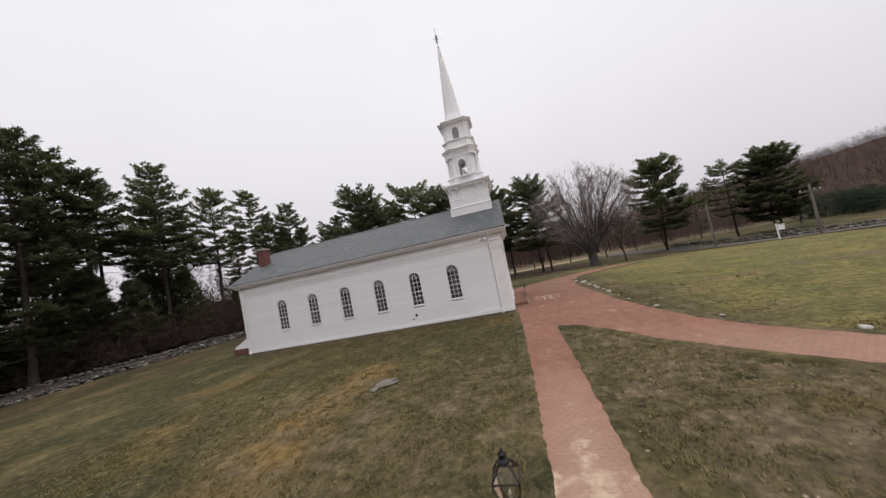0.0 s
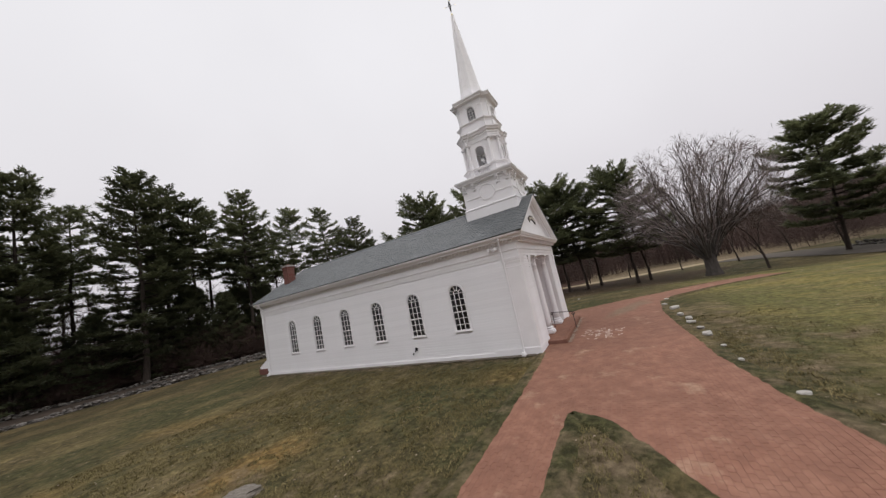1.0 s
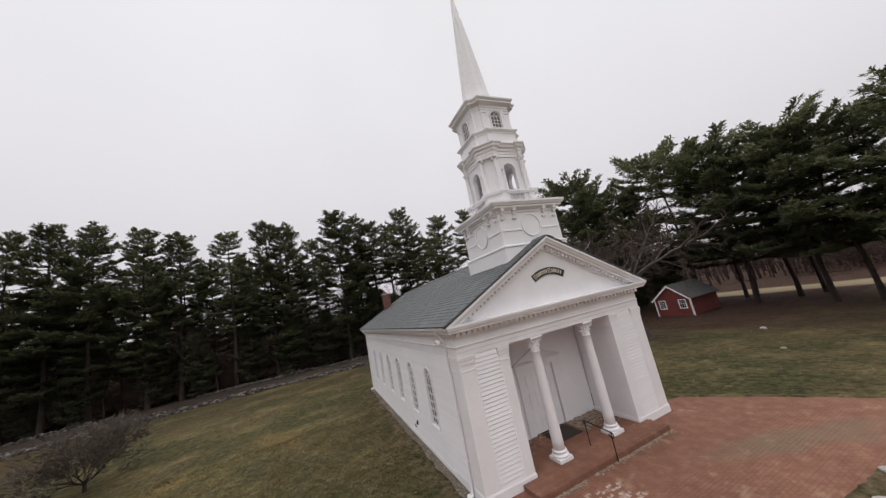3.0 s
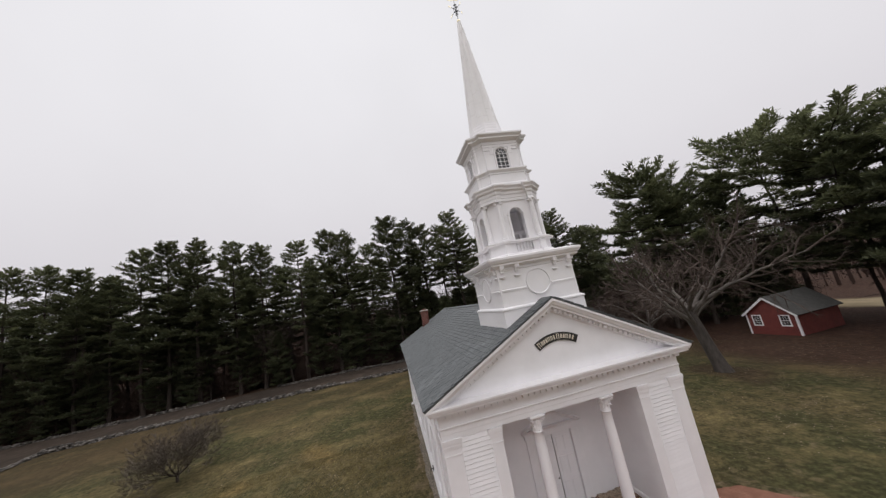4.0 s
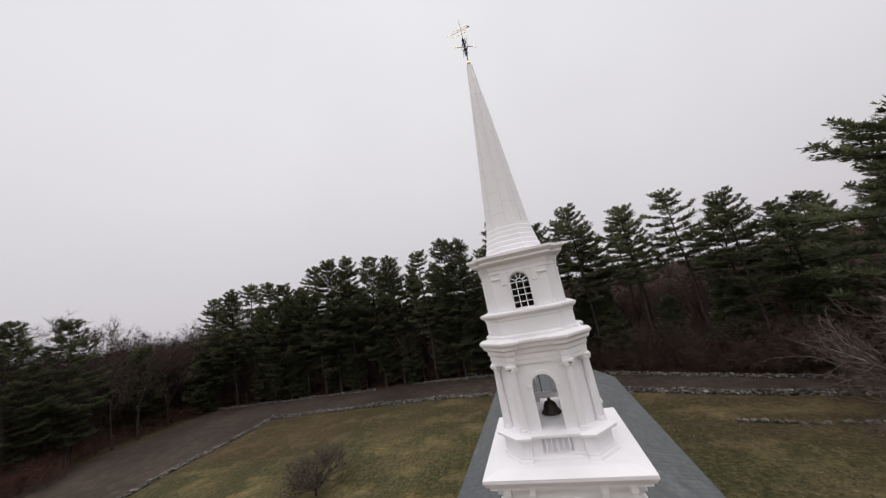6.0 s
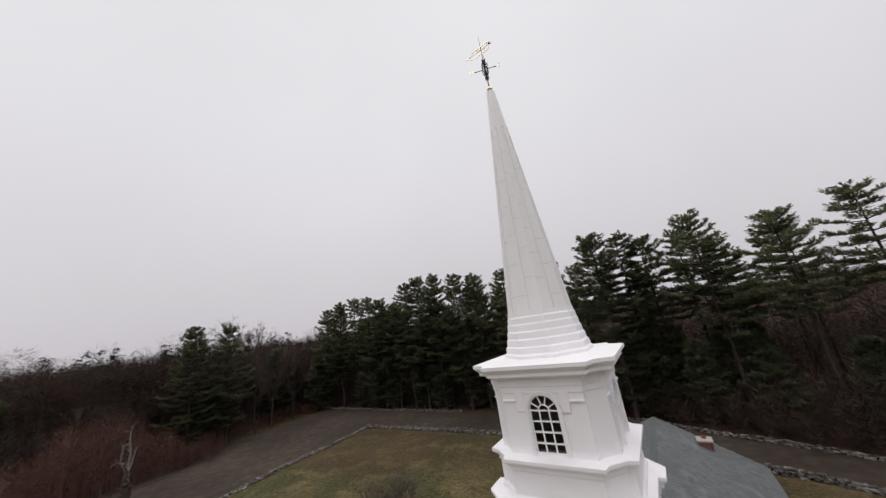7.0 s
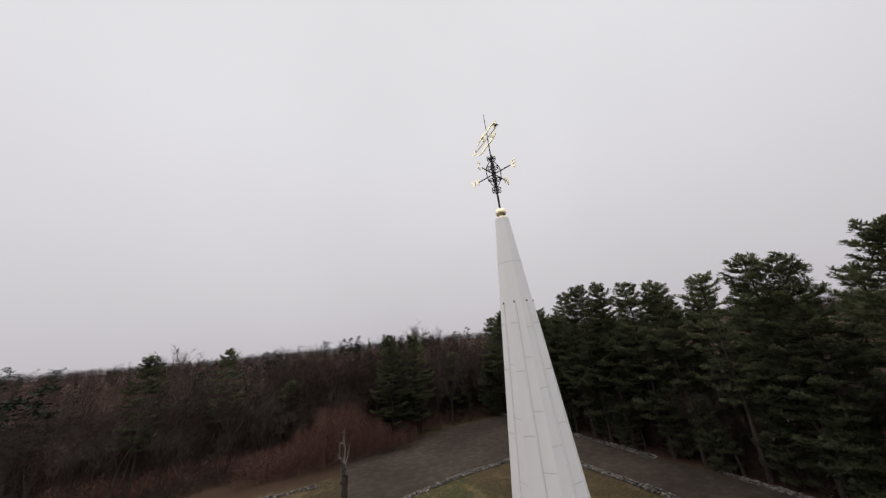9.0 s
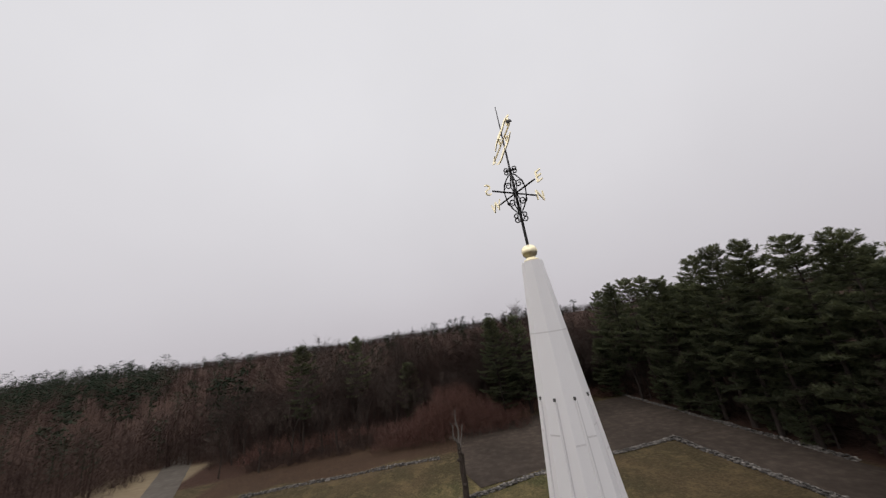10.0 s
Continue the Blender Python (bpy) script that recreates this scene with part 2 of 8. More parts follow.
LEAF = material("dead_leaves", ((0.25, (0.19, 0.14, 0.10)), (0.6, (0.34, 0.27, 0.21)), (0.85, (0.50, 0.43, 0.36))), scale=4, rough=0.9, bump=0, vary=0.3, island=True)
DARKWOOD = material("interior_wood", ((0.3, (0.05, 0.035, 0.025)), (0.7, (0.10, 0.07, 0.05))), scale=4, rough=0.6, bump=0.1)
PLASTER = material("interior_plaster", ((0.3, (0.42, 0.40, 0.37)), (0.7, (0.52, 0.50, 0.46))), scale=2, rough=0.9, bump=0.1)
BRONZE = material("dark_bronze", ((0.3, (0.03, 0.026, 0.022)), (0.7, (0.07, 0.06, 0.05))), scale=6, rough=0.5, metal=0.7, bump=0.1)
POLEWOOD = material("weathered_pole", ((0.3, (0.07, 0.06, 0.052)), (0.7, (0.15, 0.13, 0.115))), scale=5, rough=0.95, bump=0.3, stretch=(1, 1, 0.2))
GLASS = glass_material("window_glass", (0.24, 0.25, 0.26))
CLEARGLASS = glass_material("lantern_glass", (0.9, 0.9, 0.88))


def leafy(m, share, tint):
    """Lets a share of the light through thin needles."""
    n, l = m.node_tree.nodes, m.node_tree.links
    b, out = n["Principled BSDF"], n["Material Output"]
    src = b.inputs["Base Color"].links[0].from_socket
    t, mixs = n.new("ShaderNodeBsdfTranslucent"), n.new("ShaderNodeMixShader")
    sc = n.new("ShaderNodeVectorMath")
    sc.operation = 'MULTIPLY'
    sc.inputs[1].default_value = tint
    l.new(src, sc.inputs[0])
    l.new(sc.outputs[0], t.inputs["Color"])
    mixs.inputs["Fac"].default_value = share
    l.new(b.outputs[0], mixs.inputs[1])
    l.new(t.outputs[0], mixs.inputs[2])
    l.new(mixs.outputs[0], out.inputs["Surface"])


leafy(NEEDLE, 0.4, (1.5, 1.5, 1.2))
for m_ in (NEEDLE, FARNEEDLE, TWIG, REDTWIG, THICKET, WOODTWIG, SHRUBTWIG, BARK, GRAVEL, PALEROAD, GRASS, SOIL):
    m_.node_tree.nodes["Principled BSDF"].inputs["Specular IOR Level"].default_value = 0.12


def grass_material():
    """Winter lawn: olive, straw and bare brown in patches; leaf litter where the mesh carries it."""
    m = bpy.data.materials.new("winter_lawn")
    m.use_nodes = True
    n, l = m.node_tree.nodes, m.node_tree.links
    b = n["Principled BSDF"]
    b.inputs["Roughness"].default_value = 0.95
    b.inputs["Specular IOR Level"].default_value = 0.15
    pos = n.new("ShaderNodeNewGeometry").outputs["Position"]

    def noise_at(scale, detail, rough=0.6, stretch=None):
        src = pos
        if stretch:
            mp = n.new("ShaderNodeMapping")
            mp.inputs["Scale"].default_value = stretch
            l.new(pos, mp.inputs["Vector"])
            src = mp.outputs[0]
        t = n.new("ShaderNodeTexNoise")
        t.inputs["Scale"].default_value, t.inputs["Detail"].default_value, t.inputs["Roughness"].default_value = scale, detail, rough
        l.new(src, t.inputs["Vector"])
        return t.outputs["Fac"]

    def ramp_of(fac, stops):
        r = n.new("ShaderNodeValToRGB")
        r.color_ramp.elements[0].position, r.color_ramp.elements[0].color = stops[0][0], (*stops[0][1], 1)
        r.color_ramp.elements[1].position, r.color_ramp.elements[1].color = stops[-1][0], (*stops[-1][1], 1)
        for p, c in stops[1:-1]:
            r.color_ramp.elements.new(p).color = (*c, 1)
        l.new(fac, r.inputs["Fac"])
        return r.outputs["Color"]

    def mixed(fac, a, c):
        x = n.new("ShaderNodeMix")
        x.data_type = 'RGBA'
        l.new(fac, x.inputs[0])
        l.new(a, x.inputs[6])
        l.new(c, x.inputs[7])
        return x.outputs[2]

    fine = ramp_of(noise_at(7.0, 9, 0.72), ((0.30, (0.026, 0.021, 0.011)), (0.46, (0.066, 0.054, 0.025)), (0.6, (0.122, 0.097, 0.045)), (0.76, (0.27, 0.21, 0.115))))
    green = ramp_of(noise_at(5.0, 9, 0.7), ((0.28, (0.018, 0.018, 0.008)), (0.5, (0.050, 0.049, 0.020)), (0.75, (0.115, 0.105, 0.047))))
    straw = ramp_of(noise_at(9.0, 8, 0.7), ((0.3, (0.080, 0.062, 0.028)), (0.5, (0.172, 0.134, 0.062)), (0.75, (0.32, 0.25, 0.125))))
    litter = ramp_of(noise_at(3.0, 9, 0.7), ((0.28, (0.019, 0.011, 0.008)), (0.5, (0.050, 0.027, 0.019)), (0.75, (0.108, 0.060, 0.041))))
    g_mask = ramp_of(noise_at(0.12, 5), ((0.42, (0, 0, 0)), (0.54, (1, 1, 1))))
    s_mask = ramp_of(noise_at(0.33, 7, 0.65, (1.0, 0.8, 1)), ((0.50, (0, 0, 0)), (0.72, (1, 1, 1))))
    col = mixed(g_mask, fine, green)
    meadow = ramp_of(noise_at(6.0, 9, 0.7), ((0.28, (0.058, 0.055, 0.018)), (0.5, (0.128, 0.122, 0.043)), (0.75, (0.25, 0.225, 0.088))))
    md = n.new("ShaderNodeAttribute")
    md.attribute_name = "meadow"
    col = mixed(md.outputs["Fac"], col, meadow)
    drift = n.new("ShaderNodeMath")
    drift.operation = 'MULTIPLY'
    l.new(ramp_of(noise_at(0.42, 6, 0.6, (0.7, 1.0, 1)), ((0.47, (0, 0, 0)), (0.62, (1, 1, 1)))), drift.inputs[0])
    l.new(md.outputs["Fac"], drift.inputs[1])
    yellow = ramp_of(noise_at(6.0, 9, 0.7), ((0.28, (0.085, 0.068, 0.020)), (0.5, (0.195, 0.158, 0.052)), (0.75, (0.33, 0.27, 0.105))))
    col = mixed(drift.outputs[0], col, yellow)
    col = mixed(s_mask, col, straw)
    dr = n.new("ShaderNodeAttribute")
    dr.attribute_name = "dry"
    dry = ramp_of(noise_at(5.0, 9, 0.75), ((0.3, (0.080, 0.050, 0.018)), (0.5, (0.185, 0.120, 0.044)), (0.75, (0.33, 0.235, 0.10))))
    col = mixed(dr.outputs["Fac"], col, dry)
    mid = n.new("ShaderNodeMapRange")
    mid.inputs["From Min"].default_value, mid.inputs["From Max"].default_value = 0.32, 0.68
    mid.inputs["To Min"].default_value, mid.inputs["To Max"].default_value = 0.46, 1.64
    l.new(noise_at(2.6, 10, 0.78), mid.inputs["Value"])
    clump = n.new("ShaderNodeVectorMath")
    clump.operation = 'SCALE'
    l.new(col, clump.inputs[0])
    l.new(mid.outputs[0], clump.inputs["Scale"])
    col = clump.outputs[0]
    soil = ramp_of(noise_at(4.0, 9, 0.75), ((0.3, (0.052, 0.038, 0.022)), (0.5, (0.145, 0.110, 0.068)), (0.72, (0.28, 0.215, 0.135))))
    so = n.new("ShaderNodeAttribute")
    so.attribute_name = "soil"
    wear = n.new("ShaderNodeMath")
    wear.operation = 'MULTIPLY_ADD'
    wear.use_clamp = True
    wear.inputs[1].default_value = 3.4
    edge = n.new("ShaderNodeMath")
    edge.operation = 'MULTIPLY_ADD'
    edge.inputs[1].default_value, edge.inputs[2].default_value = 1.6, -1.25
    l.new(noise_at(1.3, 8, 0.7), edge.inputs[0])
    addn = n.new("ShaderNodeMath")
    addn.operation = 'ADD'
    l.new(so.outputs["Fac"], addn.inputs[0])
    l.new(edge.outputs[0], addn.inputs[1])
    l.new(addn.outputs[0], wear.inputs[0])
    wear.inputs[2].default_value = 0.0
    col = mixed(wear.outputs[0], col, soil)
    at = n.new("ShaderNodeAttribute")
    at.attribute_name = "litter"
    col = mixed(at.outputs["Fac"], col, litter)
    hay = ramp_of(noise_at(1.1, 8, 0.7, (0.3, 1, 1)), ((0.3, (0.26, 0.205, 0.125)), (0.7, (0.43, 0.355, 0.23))))
    fd = n.new("ShaderNodeAttribute")
    fd.attribute_name = "hay"
    col = mixed(fd.outputs["Fac"], col, hay)
    l.new(col, b.inputs["Base Color"])
    bp = n.new("ShaderNodeBump")
    bp.inputs["Strength"].default_value, bp.inputs["Distance"].default_value = 0.9, 0.10
    l.new(noise_at(5.5, 8, 0.75), bp.inputs["Height"])
    l.new(bp.outputs[0], b.inputs["Normal"])
    return m


LAWN = grass_material()


def dusty_streak(m, x, y, turn, length, width, tint, most):
    """A long streak of grey-green dust and moss trodden into the bricks."""
    n, l = m.node_tree.nodes, m.node_tree.links
    b = n["Principled BSDF"]
    old = b.inputs["Base Color"].links[0].from_socket
    pos = n.new("ShaderNodeNewGeometry").outputs["Position"]
    wob = n.new("ShaderNodeTexNoise")
    wob.inputs["Scale"].default_value, wob.inputs["Detail"].default_value = 0.9, 5.0
    l.new(pos, wob.inputs["Vector"])
    sh = n.new("ShaderNodeVectorMath")
    sh.operation = 'MULTIPLY_ADD'
    sh.inputs[1].default_value = (1.4, 1.4, 0)
    l.new(wob.outputs["Color"], sh.inputs[0])
    l.new(pos, sh.inputs[2])
    mp = n.new("ShaderNodeMapping")
    mp.vector_type = 'TEXTURE'
    mp.inputs["Location"].default_value = (x + 0.7, y + 0.7, 0)
    mp.inputs["Rotation"].default_value = (0, 0, radians(turn))
    mp.inputs["Scale"].default_value = (length, width, 50)
    l.new(sh.outputs[0], mp.inputs["Vector"])
    gr = n.new("ShaderNodeTexGradient")
    gr.gradient_type = 'SPHERICAL'
    l.new(mp.outputs[0], gr.inputs["Vector"])
    mr = n.new("ShaderNodeMapRange")
    mr.inputs["From Min"].default_value, mr.inputs["From Max"].default_value = 0.05, 0.6
    mr.inputs["To Max"].default_value = most
    l.new(gr.outputs["Fac"], mr.inputs["Value"])
    mx = n.new("ShaderNodeMix")
    mx.data_type = 'RGBA'
    l.new(mr.outputs[0], mx.inputs[0])
    l.new(old, mx.inputs[6])
    mx.inputs[7].default_value = (*tint, 1)
    l.new(mx.outputs[2], b.inputs["Base Color"])


for m_ in (BRICK, BRICK_ONE, JOINT):
    dusty_streak(m_, 3.5, 8.6, 66, 3.6, 0.8, (0.165, 0.125, 0.080), 0.6)
    dusty_streak(m_, 0.9, -17.0, 90, 8.5, 1.5, (0.40, 0.27, 0.20), 0.55)
    dusty_streak(m_, 8.2, -11.8, -43, 7.0, 2.2, (0.36, 0.23, 0.17), 0.40)


def sandy_blotches(m, x, y, length, width, tint):
    """Pale patches of sand and lime with ragged edges, thickest round one spot."""
    n, l = m.node_tree.nodes, m.node_tree.links
    b = n["Principled BSDF"]
    old = b.inputs["Base Color"].links[0].from_socket
    pos = n.new("ShaderNodeNewGeometry").outputs["Position"]
    mp = n.new("ShaderNodeMapping")
    mp.vector_type = 'TEXTURE'
    mp.inputs["Location"].default_value, mp.inputs["Scale"].default_value = (x, y, 0), (width, length, 50)
    l.new(pos, mp.inputs["Vector"])
    gr = n.new("ShaderNodeTexGradient")
    gr.gradient_type = 'SPHERICAL'
    l.new(mp.outputs[0], gr.inputs["Vector"])
    nz = n.new("ShaderNodeTexNoise")
    nz.inputs["Scale"].default_value, nz.inputs["Detail"].default_value, nz.inputs["Roughness"].default_value = 1.9, 7.0, 0.62
    l.new(pos, nz.inputs["Vector"])
    ad = n.new("ShaderNodeMath")
    ad.operation = 'MULTIPLY_ADD'
    ad.inputs[1].default_value = 0.28
    l.new(gr.outputs["Fac"], ad.inputs[0])
    l.new(nz.outputs["Fac"], ad.inputs[2])
    mr = n.new("ShaderNodeMapRange")
    mr.inputs["From Min"].default_value, mr.inputs["From Max"].default_value, mr.inputs["To Max"].default_value = 0.72, 0.84, 0.85
    l.new(ad.outputs[0], mr.inputs["Value"])
    mx = n.new("ShaderNodeMix")
    mx.data_type = 'RGBA'
    l.new(mr.outputs[0], mx.inputs[0])
    l.new(old, mx.inputs[6])
    mx.inputs[7].default_value = (*tint, 1)
    l.new(mx.outputs[2], b.inputs["Base Color"])


for m_ in (BRICK, BRICK_ONE, JOINT):
    sandy_blotches(m_, 0.9, -14.6, 4.5, 2.2, (0.47, 0.36, 0.26))


# ---- building blocks ----
def mesh_of(name, verts, faces):
    me = bpy.data.meshes.new(name)
    me.from_pydata([tuple(v) for v in verts], [], [tuple(f) for f in faces])
    me.update()
    return me


def part(name, bm, mat, parent, label="", smooth=False):
    """One mesh object out of a bmesh (or a ready mesh), under a thing or a part."""
    if isinstance(bm, bmesh.types.BMesh):
        me = bpy.data.meshes.new(name)
        bmesh.ops.recalc_face_normals(bm, faces=bm.faces)
        bm.to_mesh(me)
        bm.free()
    else:
        me = bm
    if mat is not None and not me.materials:
        me.materials.append(mat)
    if smooth:
        me.polygons.foreach_set("use_smooth", [True] * len(me.polygons))
    ob = new(name, me)
    if parent is not None:
        ob.parent = parent
    if label:
        ob["label"] = label
    return ob


def thing(name, label, category, group="", kind="", at=(0, 0, 0)):
    ob = new(name)
    ob.location = at
    ob.empty_display_size = 0.2
    return tagged(ob, label, category, group, kind)


def box(bm, x0, x1, y0, y1, z0, z1, m=None):
    vs = [bm.verts.new((x, y, z)) for z in (z0, z1) for x, y in ((x0, y0), (x1, y0), (x1, y1), (x0, y1))]
    for f in ((0, 3, 2, 1), (4, 5, 6, 7), (0, 1, 5, 4), (1, 2, 6, 5), (2, 3, 7, 6), (3, 0, 4, 7)):
        bm.faces.new([vs[i] for i in f])
    if m is not None:
        bmesh.ops.transform(bm, matrix=m, verts=vs)
    return vs


def cut_box(bm, x0, x1, y0, y1, z0, z1, c=0.01, m=None):
    """A box with chamfered edges."""
    t = bmesh.new()
    box(t, x0, x1, y0, y1, z0, z1)
    bmesh.ops.bevel(t, geom=t.edges[:], offset=c, segments=1, affect='EDGES')
    if m is not None:
        bmesh.ops.transform(t, matrix=m, verts=t.verts)
    me = bpy.data.meshes.new("t")
    t.to_mesh(me)
    t.free()
    bm.from_mesh(me)
    bpy.data.meshes.remove(me)


def offset_poly(poly, d):
    """A closed outline, counter-clockwise, moved outwards by d with mitred corners."""
    out, n = [], len(poly)
    for i in range(n):
        p0, p1, p2 = Vector(poly[i - 1]), Vector(poly[i]), Vector(poly[(i + 1) % n])
        a, b = (p1 - p0).normalized(), (p2 - p1).normalized()
        na, nb = Vector((a.y, -a.x)), Vector((b.y, -b.x))
        k = 1 + na.dot(nb)
        mv = (na + nb) / max(k, 0.35)
        out.append((p1.x + mv.x * d, p1.y + mv.y * d))
    return out


def molding(bm, poly, prof, centre=(0, 0)):
    """Rings of a closed outline, offset and raised by each step (out, z) of a profile; closed below and above."""
    rings = []
    for o, z in prof:
        rings.append([bm.verts.new((centre[0] + x, centre[1] + y, z)) for x, y in offset_poly(poly, o)])
    n = len(poly)
    for a, b in zip(rings, rings[1:]):
        for i in range(n):
            j = (i + 1) % n
            bm.faces.new((a[i], a[j], b[j], b[i]))
    bm.faces.new(rings[0][::-1])
    bm.faces.new(rings[-1])


def extrude_profile(bm, prof, a, b, out, up=(0, 0, 1)):
    """A profile of (out, up) steps drawn from a to b; closed at both ends."""
    a, b, out, up = Vector(a), Vector(b), Vector(out), Vector(up)
    r = [[bm.verts.new(p + out * o + up * z) for o, z in prof] for p in (a, b)]
    n = len(prof)
    for i in range(n):
        j = (i + 1) % n
        bm.faces.new((r[0][i], r[0][j], r[1][j], r[1][i]))
    bm.faces.new(r[0][::-1])
    bm.faces.new(r[1])


def lathe(bm, prof, seg=16, at=(0, 0, 0), twist=0.0):
    """A turned body: (radius, z) steps round the z axis."""
    rings = []
    for r, z in prof:
        rings.append([bm.verts.new((at[0] + r * math.cos(2 * math.pi * i / seg + twist), at[1] + r * math.sin(2 * math.pi * i / seg + twist), at[2] + z)) for i in range(seg)])
    for p, q in zip(rings, rings[1:]):
        for i in range(seg):
            j = (i + 1) % seg
            bm.faces.new((p[i], p[j], q[j], q[i]))
    bm.faces.new(rings[0][::-1])
    bm.faces.new(rings[-1])


def tube(bm, pts, r, seg=6, taper=None):
    """A round bar along points."""
    pts = [Vector(p) for p in pts]
    rings = []
    for i, p in enumerate(pts):
        d = (pts[min(i + 1, len(pts) - 1)] - pts[max(i - 1, 0)]).normalized()
        u = d.orthogonal().normalized() if i == 0 else (rings_u - d * rings_u.dot(d)).normalized()
        rings_u = u
        v = d.cross(u)
        rr = r if taper is None else r + (taper - r) * i / (len(pts) - 1)
        rings.append([bm.verts.new(p + (u * math.cos(2 * math.pi * k / seg) + v * math.sin(2 * math.pi * k / seg)) * rr) for k in range(seg)])
    for a, b in zip(rings, rings[1:]):
        for k in range(seg):
            j = (k + 1) % seg
            bm.faces.new((a[k], a[j], b[j], b[k]))
    bm.faces.new(rings[0][::-1])
    bm.faces.new(rings[-1])


def arch_outline(hw, z0, zs, seg=12, cx=0.0):
    """An arched opening's outline in (x, z), from bottom left up, over and down."""
    pts = [(cx - hw, z0), (cx - hw, zs)]
    pts += [(cx - hw * math.cos(math.pi * i / seg), zs + hw * math.sin(math.pi * i / seg)) for i in range(1, seg)]
    pts += [(cx + hw, zs), (cx + hw, z0)]
    return pts


def arch_band(bm, hw_in, hw_out, z0, zs, d0, d1, seg=12, cx=0.0, place=None):
    """An arched casing, hollow inside: outline between two half widths, from depth d0 to d1. place maps (across, depth, z)."""
    place = place or (lambda a, d, z: (a, d, z))
    pi, po = arch_outline(hw_in, z0, zs, seg, cx), arch_outline(hw_out, z0, zs, seg, cx)
    vs = [[bm.verts.new(place(a, d, z)) for a, z in o] for o in (pi, po) for d in (d0, d1)]
    n = len(pi)
    for i in range(n - 1):
        for p, q in ((0, 1), (1, 3), (3, 2), (2, 0)):
            bm.faces.new((vs[p][i], vs[p][i + 1], vs[q][i + 1], vs[q][i]))
    for i in (0, n - 1):
        bm.faces.new((vs[0][i], vs[1][i], vs[3][i], vs[2][i]))


def arch_header(bm, x0, x1, hw, cx, zs, ztop, d0, d1, seg=12, place=None):
    """The wall over an arched opening, with the arch cut out of it."""
    place = place or (lambda a, d, z: (a, d, z))
    arc = [(cx - hw * math.cos(math.pi * i / seg), zs + hw * math.sin(math.pi * i / seg)) for i in range(seg + 1)]
    top = [(x0 + (x1 - x0) * i / seg, ztop) for i in range(seg + 1)]
    g = [[bm.verts.new(place(a, d, z)) for a, z in o] for o in (arc, top) for d in (d0, d1)]
    for i in range(seg):
        for p, q in ((0, 2), (3, 1), (1, 0), (2, 3)):
            bm.faces.new((g[p][i], g[p][i + 1], g[q][i + 1], g[q][i]))
    if x0 < cx - hw - 1e-4:
        pass


# ---- the church: origin at the foot of its front corner, front towards +x ----
LEN, WID, MID = 19.6, 8.4, 4.2
EAVE, RIDGE, OVER = 5.07, 7.44, 0.358
FRONT = 0.45
AX = -1.6                                     # axis of tower and spire
WIN_X = [-3.35 - 2.555 * i for i in range(6)]
WIN_HW, WIN_Z0, WIN_ZS = 0.385, 1.30, 3.06
church = thing("church", "white clapboard church with slate roof, columned porch and tall spire", "church")


def side_wall(name, y_out, inward, with_boards):
    """A long side wall with six arched openings. inward: +1 or -1, the way from its face into the church."""
    ya, yb = sorted((y_out + inward * 0.05, y_out + inward * 0.28))
    bm = bmesh.new()
    edges = [-LEN + 0.03] + sum([[x - WIN_HW, x + WIN_HW] for x in WIN_X[::-1]], []) + [-0.03]
    top = EAVE - 0.12
    for i in range(0, len(edges), 2):
        box(bm, edges[i], edges[i + 1], ya, yb, 0.02, top)
    for x in WIN_X:
        box(bm, x - WIN_HW, x + WIN_HW, ya, yb, 0.02, WIN_Z0)
        arch_header(bm, x - WIN_HW, x + WIN_HW, WIN_HW, x, WIN_ZS, top, ya, yb)
    wall = part(name, bm, WHITE, church)
    lap = 0.122
    runs = []
    z = 0.18
    while z < 4.05:
        cuts = [(-LEN + 0.55, -0.78)]
        for x in WIN_X:
            zc = z + lap / 2
            hw = 0.0
            if WIN_Z0 - 0.12 < zc < WIN_ZS:
                hw = WIN_HW + 0.06
            elif WIN_ZS <= zc < WIN_ZS + WIN_HW + 0.06:
                hw = math.sqrt(max(0.0, (WIN_HW + 0.06) ** 2 - (zc - WIN_ZS) ** 2))
            if hw > 0.02:
                nxt = []
                for a, b in cuts:
                    if a < x < b:
                        nxt += [(a, x - hw), (x + hw, b)]
                    else:
                        nxt.append((a, b))
                cuts = nxt
        runs += [(a, b, z) for a, b in cuts]
        z += lap
    return wall, runs, lap


def clapboard_mesh(length, lap, flip=1):
    """A lapped board along x from 0, its face towards -y (flip 1): thick below, thin above."""
    prof = ((0.03, 0.0), (-0.041, 0.0), (-0.040, 0.005), (-0.019, lap - 0.015), (-0.003, lap - 0.014), (0.0, lap + 0.012), (0.03, lap + 0.012))
    v = [(x, y * flip, z) for x in (0, length) for y, z in prof]
    n = len(prof)
    f = [(i, (i + 1) % n, n + (i + 1) % n, n + i) for i in range(n)] + [tuple(range(n - 1, -1, -1)), tuple(range(n, 2 * n))]
    return v, f


def joined_boards(name, runs, lap, mat, parent, place):
    V, F = [], []
    for a, b, z in runs:
        v, f = clapboard_mesh(b - a, lap)
        k = len(V)
        V += [place(a + p[0], p[1], z + p[2]) for p in v]
        F += [tuple(i + k for i in q) for q in f]
    ob = part(name, mesh_of(name, V, F), mat, parent)
    ob["kind"] = "stuff"
    return ob


wall_near, near_runs, LAP = side_wall("wall_south", 0.0, 1, True)
wall_far, far_runs, _ = side_wall("wall_north", WID, -1, False)
joined_boards("clapboards", far_runs, LAP, CLAP, wall_far, lambda a, d, z: (a, WID - 0.03 - d, z))
